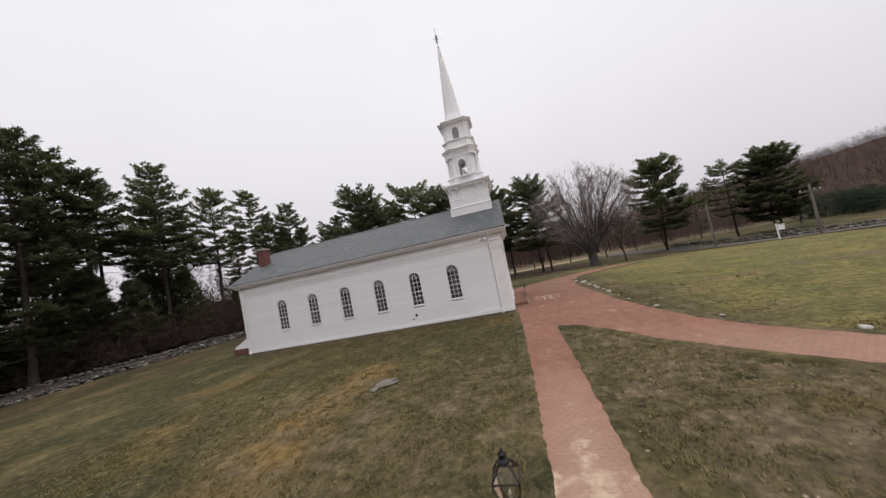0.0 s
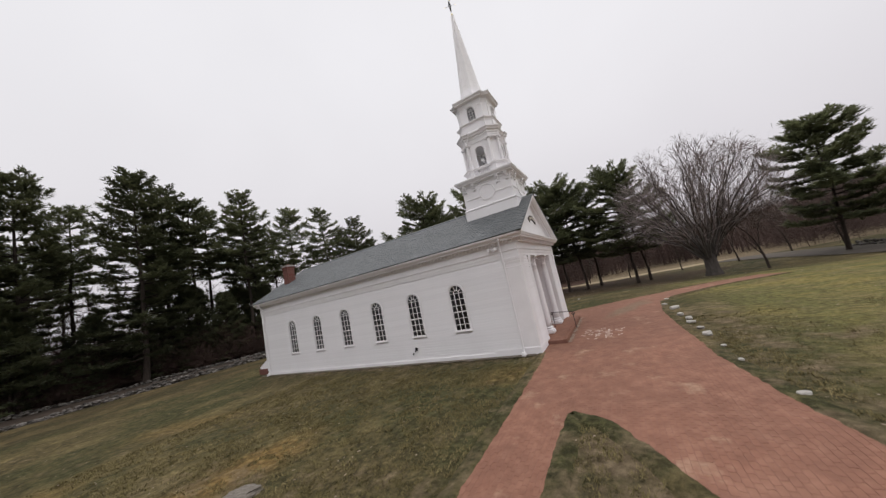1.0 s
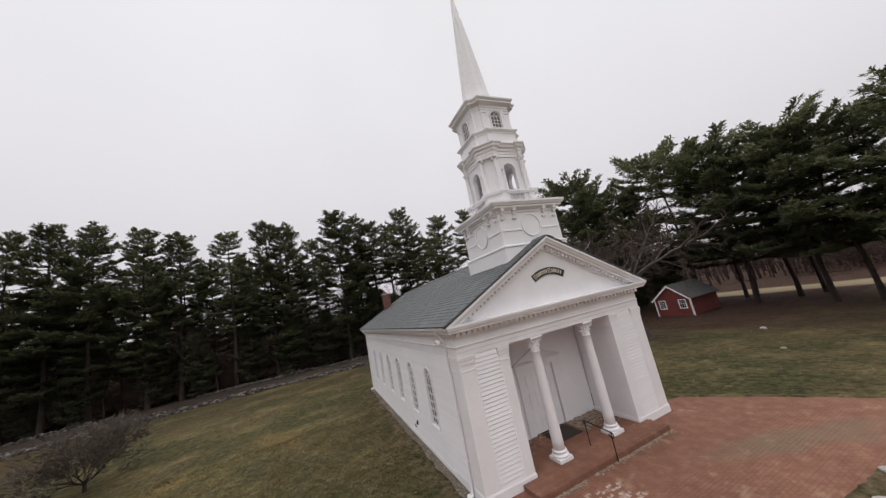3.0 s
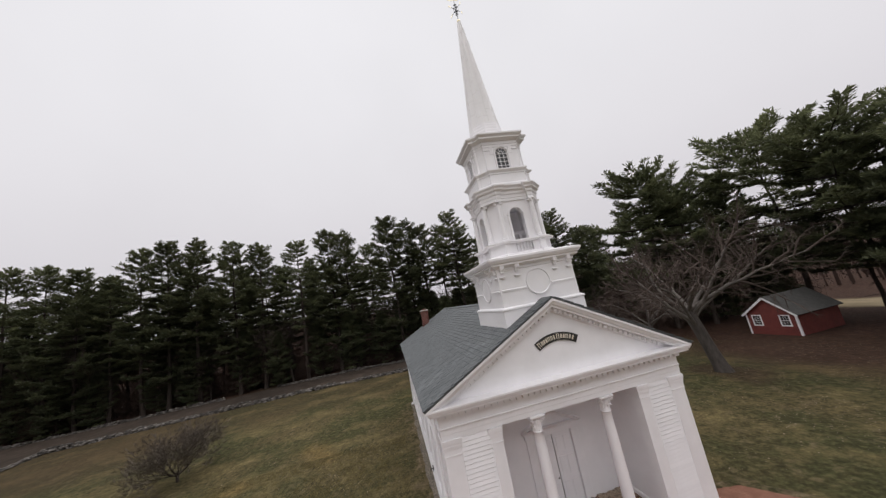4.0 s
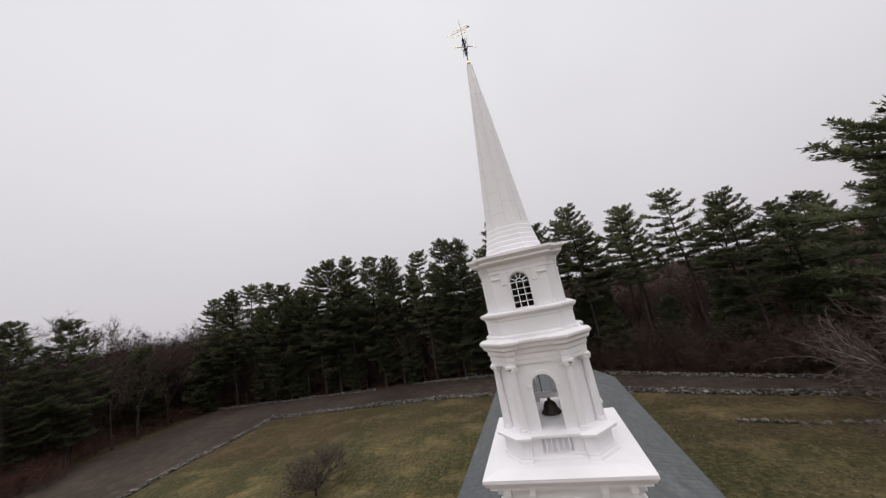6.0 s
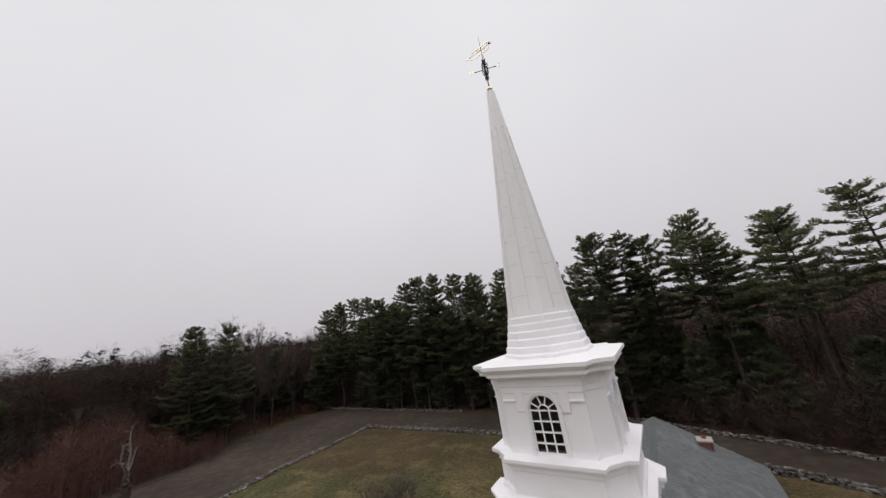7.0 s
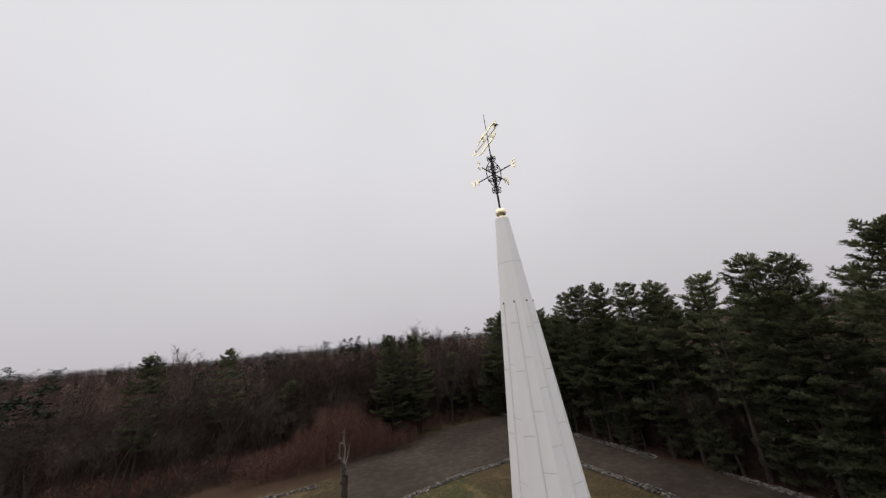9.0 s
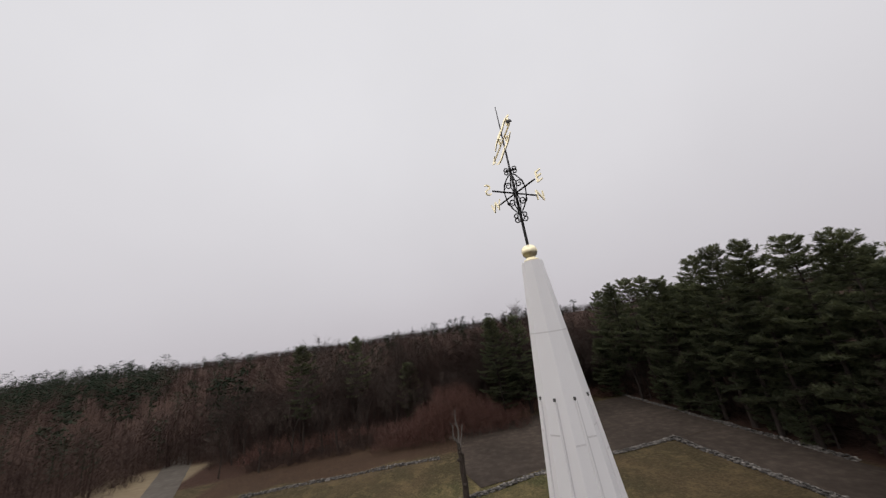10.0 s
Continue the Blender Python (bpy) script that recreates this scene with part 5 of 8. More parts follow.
# gilded pointer: an arrow between two long curling ribbons
bm = bmesh.new()
tube(bm, [(-0.46, 0, 21.74), (0.30, 0, 21.76)], 0.010, 6)
sh = [(-0.56, 21.74), (-0.42, 21.785), (-0.445, 21.74), (-0.42, 21.695)]
a_ = [bm.verts.new((x, -0.006, z)) for x, z in sh]
b_ = [bm.verts.new((x, 0.006, z)) for x, z in sh]
bm.faces.new(a_); bm.faces.new(b_[::-1])
for i in range(4):
    j = (i + 1) % 4
    bm.faces.new((a_[i], a_[j], b_[j], b_[i]))
pointer = part("pointer", bm, GOLD, vane, "gilded pointer with curling ribbons")
for s in (-1, 1):
    up, lo = [], []
    for k in range(15):
        u = k / 14
        x = -0.40 + 0.66 * u + (0.06 if s > 0 else 0)
        z = 21.75 + s * (0.075 + 0.05 * math.sin(math.pi * u) + 0.015 * math.sin(9 * u)) + 0.03 * (u - 0.5)
        w = 0.008 + 0.010 * math.sin(math.pi * min(1, u * 1.05)) ** 2
        up.append((x, z + w)); lo.append((x, z - w))
    bm = bmesh.new()
    vs = [[bm.verts.new((x, d, z)) for x, z in r] for r in (up, lo) for d in (-0.006, 0.006)]
    for i in range(14):
        for p, q in ((0, 1), (1, 3), (3, 2), (2, 0)):
            bm.faces.new((vs[p][i], vs[p][i + 1], vs[q][i + 1], vs[q][i]))
    for i in (0, 14):
        bm.faces.new((vs[0][i], vs[1][i], vs[3][i], vs[2][i]))
    part("ribbon", bm, GOLD, pointer)
for cx, cz, s in ((-0.12, 21.80, 1), (0.12, 21.70, -1), (0.24, 21.81, 1)):
    bm = bmesh.new()
    tube(bm, scroll(cx, cz, 0.05, 0.0, 1.0, s), 0.009, 5)
    part("curl", bm, GOLD, pointer)
bm = bmesh.new()
tube(bm, [(0.27, 0, 21.80), (0.32, 0, 21.78), (0.35, 0, 21.75)], 0.022, 6, 0.010)
part("tail_tip", bm, IRON, pointer)
pointer.rotation_euler = (0, 0, radians(90))
pointer.scale = (0.86, 1, 1)

# ---- ground ----
def smooth01(t):
    t = min(1.0, max(0.0, t))
    return t * t * (3 - 2 * t)


def hill(x, y):
    """Wooded ridges round the place."""
    r = math.hypot(x, y)
    if r < 130:
        return 0.0
    a = math.degrees(math.atan2(y, x))
    h = 0.0
    for az, wd, d0, hh in ((-105, 40, 420, 17), (-65, 30, 620, 15), (-35, 25, 500, 20), (-150, 50, 360, 12), (25, 35, 420, 36), (75, 40, 500, 14), (150, 60, 600, 10)):
        da = (a - az + 180) % 360 - 180
        h += hh * math.exp(-(da / wd) ** 2) * smooth01((r - 130) / (d0 - 130)) * (1 if r < 900 else max(0.3, 1 - (r - 900) / 2500))
    return h + 2.5 * noise.noise(Vector((x / 90, y / 90, 0))) * smooth01((r - 130) / 120)


def ground_z(x, y):
    z = -1.2 * smooth01((y - 11 + 0.45 * max(0.0, x - 6)) / 28) if y > 0 or x > 10 else 0.0
    z -= 1.0 * smooth01((y - 40) / 40)
    return z + hill(x, y)


def axis_steps(lo, hi, step, far):
    v = list(np.arange(lo, hi + 1e-6, step))
    s, a, b = step, lo, hi
    while b < far:
        s *= 1.22
        a, b = a - s, b + s
        v = [a] + v + [b]
    return v


NEAR_WALL = [(-36.3, -41.9), (-36.9, -26), (-36.9, -10), (-35.2, 2), (-32.6, 10.4), (-30.5, 17.0), (-29.2, 22.3), (-28.4, 29)]
SIDE_WALL = [(-36.3, -41.9), (-28, -41.2), (-21.4, -41.2), (-13, -39.8), (-8, -38.4), (-1, -37.0)]
FAR_WALL_A = [(-46.8, -69), (-46.6, -51.7), (-46.4, -28)]
FAR_WALL_B = [(-47.4, -20.5), (-46.2, -8), (-44.0, 1), (-41.0, 7.6), (-38.7, 13), (-37.1, 17.2), (-34.3, 25), (-32, 33)]


def along(line, y):
    for (ax, ay), (bx, by) in zip(line, line[1:]):
        if ay <= y <= by:
            return ax + (bx - ax) * (y - ay) / (by - ay)
    return line[0][0] if y < line[0][1] else line[-1][0]


def soil_at(x, y):
    """Bare worn ground: the tongue between the two brick walks, the drip line of the church."""
    v = (0.62 + 0.17 * smooth01((y + 11.5) / 2.5)) * smooth01((x - 1.5) / 0.8) * smooth01((y + 22) / 3) * smooth01((-5.0 - y) / 1.0) * smooth01((9.5 - x - 0.2 * (y + 20)) / 2)
    v = max(v, 0.60 * smooth01((1.3 + y) / 0.7) * smooth01((0.6 - y) / 0.3) * smooth01((x + 21) / 1.5))
    v = max(v, 0.53 * smooth01((y + 24) / 3) * smooth01((-5 - y) / 4) * smooth01((x + 12) / 5) * smooth01((0.8 - x) / 0.5))
    v = max(v, 0.55 * smooth01((6.8 - abs(x - 5.6) * 3) / 1.5) * smooth01((y + 9) / 2) * smooth01((9 - y) / 2) * smooth01((x - 4.7) / 0.3))
    v = max(v, 0.5 * smooth01((3.5 - abs(y - 36.5)) / 2) * smooth01((x + 4) / 3) * smooth01((26 - x) / 4))
    v = max(v, 0.5 * smooth01((-46 - y) / 6) * smooth01((x + 7) / 3))
    v = max(v, 0.95 * smooth01((y - 50) / 3) * smooth01((x + 12) / 4))
    for px, py, pr in ((3.8, -13.2, 1.3), (2.4, -11.6, 1.0), (6.3, -12.0, 0.8), (2.2, -6.6, 0.9), (2.6, -15.0, 0.9)):
        v = max(v, 0.86 * smooth01((pr - math.hypot(x - px, y - py)) / 0.8))
    return max(v, 0.36)


def dry_at(x, y):
    """Grass scorched to orange straw, in a drift across the lawn and a few smaller spots."""
    e = 0.5 * noise.noise(Vector((x * 0.9, y * 0.9, 11)))
    v = 0.0
    for ax, ay, bx, by, w, most in ((-5.6, -7.6, -6.3, -11.2, 0.85, 1.0), (-6.3, -11.2, -5.7, -13.9, 1.05, 0.95), (-11.8, -11.0, -10.6, -12.4, 0.8, 0.55), (-1.2, -2.6, -0.6, -2.2, 0.7, 0.6), (-15.0, -7.5, -12.5, -6.0, 0.7, 0.45), (5.4, -12.6, 6.2, -12.9, 0.4, 0.6)):
        t = min(1.0, max(0.0, ((x - ax) * (bx - ax) + (y - ay) * (by - ay)) / ((bx - ax) ** 2 + (by - ay) ** 2)))
        d = math.hypot(x - ax - t * (bx - ax), y - ay - t * (by - ay))
        v = max(v, most * smooth01((w + e + 0.55 - d) / 1.1))
    return v


def litter_at(x, y):
    """How much leaf litter lies over the grass: woods beyond the drive, under the big trees."""
    l = 0.0
    l = max(l, smooth01((along(FAR_WALL_A + FAR_WALL_B, y) + 0.6 - x) / 1.2))
    l = max(l, smooth01((-66.0 - y + 0.15 * x) / 4.0))
    l = max(l, smooth01((y - 27 - 0.9 * max(0, x + 17)) / 6.0) * (1 if x < -4 else 0.0))
    l = max(l, 0.75 * smooth01((y - 35) / 4.0) * smooth01((52 - y) / 3.0) * smooth01((x + 24) / 4.0) * smooth01((10 - x) / 4.0))
    l = max(l, (0.94 - 0.34 * smooth01((x + 8) / 6.0)) * smooth01((y - 22.5) / 6.0) * smooth01((49 - y) / 3.0) * smooth01((x + 20) / 5.0) * smooth01((14 - x) / 6.0))
    l = max(l, smooth01((math.hypot(x, y) - 95) / 25))
    l = max(l, 0.75 * smooth01((y + 63.5) / -2.0)) if x > -6 else l
    l = max(l, 0.45 * smooth01((-17 - x) / 8.0) * smooth01((-16 - y) / 8.0))
    l = max(l, 0.30 * smooth01((-23 - x) / 6.0))
    l = max(l, 0.42 * smooth01((-38 - y) / 6.0))
    l = max(l, 0.85 * smooth01((-53.2 - y) / 1.6) * smooth01((x + 8) / 3.0) * smooth01((42 - x) / 3.0))
    l = max(l, 0.38 * smooth01((y - 9) / 5.0) * smooth01((-17 - x) / 4.0))
    for px, py, pr in ((-9.4, 21.5, 3.0), (12, 37.5, 4.0), (-19, 27, 5), (2, -32, 3)):
        l = max(l, 0.6 * smooth01((pr - math.hypot(x - px, y - py)) / 1.5))
    return l


def hay_at(x, y):
    """Pale mown hay field beyond the pines and the shed."""
    e = 2.0 * noise.noise(Vector((x / 7, y / 7, 3)))
    north = 0.85 * smooth01((y - 52 + e) / 2.0) * smooth01((62 - y + e) / 3.0) * smooth01((x + 30) / 5.0) * smooth01((22 - x + e) / 5.0)
    east = 0.5 * smooth01((x - 48 + e) / 3.0) * smooth01((y + 80 + e) / 4.0) * smooth01((-46 - y + e) / 4.0) * smooth01((74 - x) / 6.0)
    return max(north, east)


xs, ys = axis_steps(-74, 58, 0.8, 3200), axis_steps(-82, 66, 0.8, 3200)
verts, faces, lit, bare = [], [], [], []
for y in ys:
    for x in xs:
        near = math.hypot(x, y) < 120
        bumpy = (0.05 * noise.noise(Vector((x / 3.1, y / 3.1, 4))) + 0.02 * noise.noise(Vector((x / 1.1, y / 1.1, 9)))) if near else 0.0
        if -22 < x < 9 and -20 < y < 14:
            bumpy = bumpy * 0.35 - 0.02
        verts.append((x, y, ground_z(x, y) + bumpy - 0.012))
        bare.append(soil_at(x, y) if near else 0.0)
        lit.append(litter_at(x + 1.5 * noise.noise(Vector((x / 4, y / 4, 2))), y + 1.5 * noise.noise(Vector((x / 4, y / 4, 7)))))
nx = len(xs)
for j in range(len(ys) - 1):
    for i in range(nx - 1):
        a = j * nx + i
        faces.append((a, a + 1, a + nx + 1, a + nx))
me = mesh_of("ground", verts, faces)
me.materials.append(LAWN)
att = me.attributes.new("litter", 'FLOAT', 'POINT')
att.data.foreach_set("value", lit)
att = me.attributes.new("hay", 'FLOAT', 'POINT')
att.data.foreach_set("value", [hay_at(v[0], v[1]) for v in verts])
att = me.attributes.new("soil", 'FLOAT', 'POINT')
att.data.foreach_set("value", bare)
att = me.attributes.new("dry", 'FLOAT', 'POINT')
att.data.foreach_set("value", [dry_at(v[0], v[1]) for v in verts])
att = me.attributes.new("meadow", 'FLOAT', 'POINT')
att.data.foreach_set("value", [0.8 * smooth01((v[0] - 5.5) / 4) * smooth01((v[1] + 16 + 0.9 * (v[0] - 10)) / 5) * smooth01((26 - v[1]) / 8) for v in verts])
me.polygons.foreach_set("use_smooth", [True] * len(me.polygons))
ground = new("ground", me)
tagged(ground, "winter lawn in olive, straw and bare brown patches, leaf litter under the woods", "ground", kind="structure")


def strip(name, left, right, mat, z, label, category):
    """A sheet between two edges given point by point, cut fine and laid on the ground."""
    V, F = [], []
    n = len(left)
    for k in range(n):
        m = 9
        for q in range(m):
            u = q / (m - 1)
            x, y = left[k][0] * (1 - u) + right[k][0] * u, left[k][1] * (1 - u) + right[k][1] * u
            V.append((x, y, ground_z(x, y) + z + 0.012 * noise.noise(Vector((x, y, 1)))))
    for k in range(n - 1):
        for q in range(8):
            a = k * 9 + q
            F.append((a, a + 1, a + 10, a + 9))
    me = mesh_of(name, V, F)
    me.materials.append(mat)
    ob = new(name, me)
    return tagged(ob, label, category, kind="structure")


def wob(p, amp=0.5, s=3.0):
    return (p[0] + amp * noise.noise(Vector((p[0] / s, p[1] / s, 3))), p[1] + amp * noise.noise(Vector((p[0] / s, p[1] / s, 8))))


# worn grey drive outside the yard's wall: along the back, round the corner, and off past the gnarled tree
dy = [33 - 3.0 * k for k in range(26)]
strip("drive", [wob((along(FAR_WALL_A + FAR_WALL_B, y) + 0.5, y), 0.4) for y in dy], [wob((along(NEAR_WALL, y) - 0.5, y), 0.4) for y in dy], GRAVEL, 0.05, "worn grey drive between low stone walls", "road")
L2 = [(x, -42.0 + max(0.0, x + 21) * 0.16) for x in [-46.0 + 2.5 * k for k in range(18)]]
R2 = [(x, -67.5 + 0.06 * (x + 46)) for x, _ in L2]
L2[-1], R2[-1] = (-4.5, -46.0), (-5.5, -60.0)
strip("road", [wob(p, 0.4) for p in R2], [wob(p, 0.4) for p in L2], GRAVEL, 0.058, "wide worn grey road beside the yard", "road")
# the public road beyond the lawn
ROAD_N = [(16, 52), (20, 40), (23, 24), (26, 14), (33, 0), (38.5, -22), (42, -53), (54.3, -76.5), (68, -100)]
L3, R3 = [], []
for (ax, ay), (bx, by) in zip(ROAD_N, ROAD_N[1:]):
    for k in range(5):
        x, y = ax + (bx - ax) * k / 5, ay + (by - ay) * k / 5
        n2 = math.hypot(bx - ax, by - ay)
        L3.append((x, y))
        R3.append((x - (by - ay) / n2 * 5.5, y + (bx - ax) / n2 * 5.5))
strip("road", L3, R3, PALEROAD, 0.06, "pale grey asphalt road beyond the lawn", "road")

# stony strip where the eaves drip, along the long wall
strip("drip_strip", [wob((-20.2 + 0.5 * k, -0.04), 0.0) for k in range(41)], [wob((-20.2 + 0.5 * k, -0.32), 0.14, 0.7) for k in range(41)], PEBBLES, 0.012, "grey pebbles and soil under the eaves of the church", "gravel")

# ---- trees ----
def add_tube(V, F, pts, radii, seg):
    """A tapered limb along points, appended to vertex and face lists."""
    k0 = len(V)
    u = None
    for i, p in enumerate(pts):
        d = (pts[min(i + 1, len(pts) - 1)] - pts[max(i - 1, 0)]).normalized()
        u = d.orthogonal().normalized() if u is None else (u - d * u.dot(d)).normalized()
        w = d.cross(u)
        for s in range(seg):
            a = 2 * math.pi * s / seg
            V.append(p + (u * math.cos(a) + w * math.sin(a)) * radii[i])
    for i in range(len(pts) - 1):
        for s in range(seg):
            t = (s + 1) % seg
            a, b = k0 + i * seg, k0 + (i + 1) * seg
            F.append((a + s, a + t, b + t, b + s))


def pine_tree(seed, H, crown0, spread, lean=0.0, density=1.0, dead=True, step=1.0, flat=0.0):
    """A white pine: wavering trunk, well-parted tiers of long level limbs, flat feathered sprays of needles along their side shoots.
    step: distance between tiers; flat: how much the top spreads instead of pointing."""
    rg = random.Random(seed)
    tree = thing("pine_tree", "tall white pine with dark green tiered boughs and bare lower trunk", "tree", "pines round the yard")
    V, F = [], []
    n = 9
    off = [Vector((0, 0, 0))]
    for i in range(1, n + 1):
        off.append(off[-1] + Vector((rg.uniform(-0.16, 0.16) + lean * H / n, rg.uniform(-0.16, 0.16), 0)))
    axis = [Vector((off[i].x, off[i].y, H * 0.985 * i / n - 0.15)) for i in range(n + 1)]
    r0 = 0.0112 * H
    add_tube(V, F, axis, [r0 * (1.25 if i == 0 else 1) * (1 - 0.95 * (i / n)) + 0.02 for i in range(n + 1)], 8)

    def at(z):
        f = min(max(z / H, 0), 0.999) * n
        i = int(f)
        return axis[i].lerp(axis[i + 1], f - i)
    NV, NF = [], []

    def shoot(p, d, length):
        """Tufts of needles along a side shoot."""
        k = max(2, int(length / 0.21 * density))
        dx, dy, dz = d
        for j in range(k):
            u = (j + rg.random()) / k
            cx, cy, cz = p[0] + dx * length * u, p[1] + dy * length * u, p[2] + dz * length * u + 0.10 * length * u * u
            sz = rg.uniform(0.34, 0.62)
            for _ in range(5):
                ex, ey, ez = dx * 0.8 + rg.uniform(-0.8, 0.8), dy * 0.8 + rg.uniform(-0.8, 0.8), dz + rg.uniform(-0.25, 0.60)
                q = sz / math.sqrt(ex * ex + ey * ey + ez * ez)
                ex, ey, ez = ex * q, ey * q, ez * q
                w = rg.uniform(0.04, 0.085)
                h = math.hypot(ex, ey) + 1e-6
                wx, wy, wz = -ey / h * w, ex / h * w, rg.uniform(-0.6, 0.6) * w
                mx_, my_, mz_ = cx + ex * 0.5, cy + ey * 0.5, cz + ez * 0.5
                b = len(NV)
                NV.extend(((cx, cy, cz), (mx_ - wx, my_ - wy, mz_ - wz), (cx + ex, cy + ey, cz + ez), (mx_ + wx, my_ + wy, mz_ + wz)))
                NF.append((b, b + 1, b + 2, b + 3))
    z = crown0 * H
    if dead:
        zd = 0.14 * H
        while zd < z + 1:
            for _ in range(2):
                a = rg.uniform(0, 2 * math.pi)
                L = rg.uniform(0.6, 2.6)
                p = at(zd)
                d = Vector((math.cos(a), math.sin(a), rg.uniform(-0.2, 0.15)))
                add_tube(V, F, [p, p + d * L * 0.5, p + d * L + Vector((0, 0, -0.1 * L))], [0.035, 0.025, 0.008], 3)
            zd += rg.uniform(0.5, 1.0)
    while z < H * 0.975:
        u = (z - crown0 * H) / (H - crown0 * H)
        shape = (0.55 + 0.45 * min(1.0, u / 0.3)) * (1 - u) ** (0.62 - 0.3 * flat) + 0.06
        k = rg.choice((4, 4, 5, 5)) if u < 0.8 else 5
        a0 = rg.uniform(0, 2 * math.pi)
        for q in range(k):
            if rg.random() < 0.10:
                continue
            a = a0 + q * 2 * math.pi / k + rg.uniform(-0.35, 0.35)
            L = max(0.5, spread * shape * rg.choice((0.6, 0.8, 0.95, 1.0, 1.1, 1.22)))
            rise = -0.04 + 0.62 * u ** 2.2 + rg.uniform(-0.07, 0.12)
            p = at(z + rg.uniform(-0.12, 0.12))
            h = Vector((math.cos(a), math.sin(a), 0))
            pts = [p, p + h * L * 0.40 + Vector((0, 0, rise * L * 0.30)), p + h * L * 0.75 + Vector((0, 0, rise * L * 0.70)), p + h * L + Vector((0, 0, rise * L + 0.13 * L))]
            rb = 0.018 + 0.013 * L
            add_tube(V, F, pts, [rb, rb * 0.7, rb * 0.4, 0.008], 3)
            ns = int(6 + 4.2 * L)
            for j in range(ns):
                t = 0.24 + 0.76 * (j + rg.random()) / ns if u < 0.75 else 0.08 + 0.92 * (j + rg.random()) / ns
                f = min(t, 0.999) * 3
                i = int(f)
                c = pts[i].lerp(pts[i + 1], f - i)
                sl = (0.30 + 0.34 * L * (1.12 - t)) * rg.uniform(0.6, 1.15)
                sgn = 1 if j % 2 else -1
                fw = rg.uniform(0.45, 1.1)
                d = Vector((h.x * fw - h.y * sgn, h.y * fw + h.x * sgn, rg.uniform(-0.06, 0.18) + rise * 0.5)).normalized()
                shoot(c, d, sl)
            shoot(pts[2], (pts[3] - pts[2]).normalized(), L * 0.32)
        z += 0.88 * step * rg.uniform(0.75, 1.35) * (H / 24) * (1.0 if u < 0.7 else 0.7)
    tip = at(H * 0.97)
    for _ in range(5):
        a = rg.uniform(0, 6.28)
        shoot(tip, Vector((math.cos(a) * 0.5, math.sin(a) * 0.5, 1)).normalized(), 0.028 * H)
    part("trunk", mesh_of("trunk", V, F), BARK, tree, smooth=True)
    part("crown", mesh_of("crown", NV, NF), NEEDLE, tree, "dark green needle boughs")
    return tree


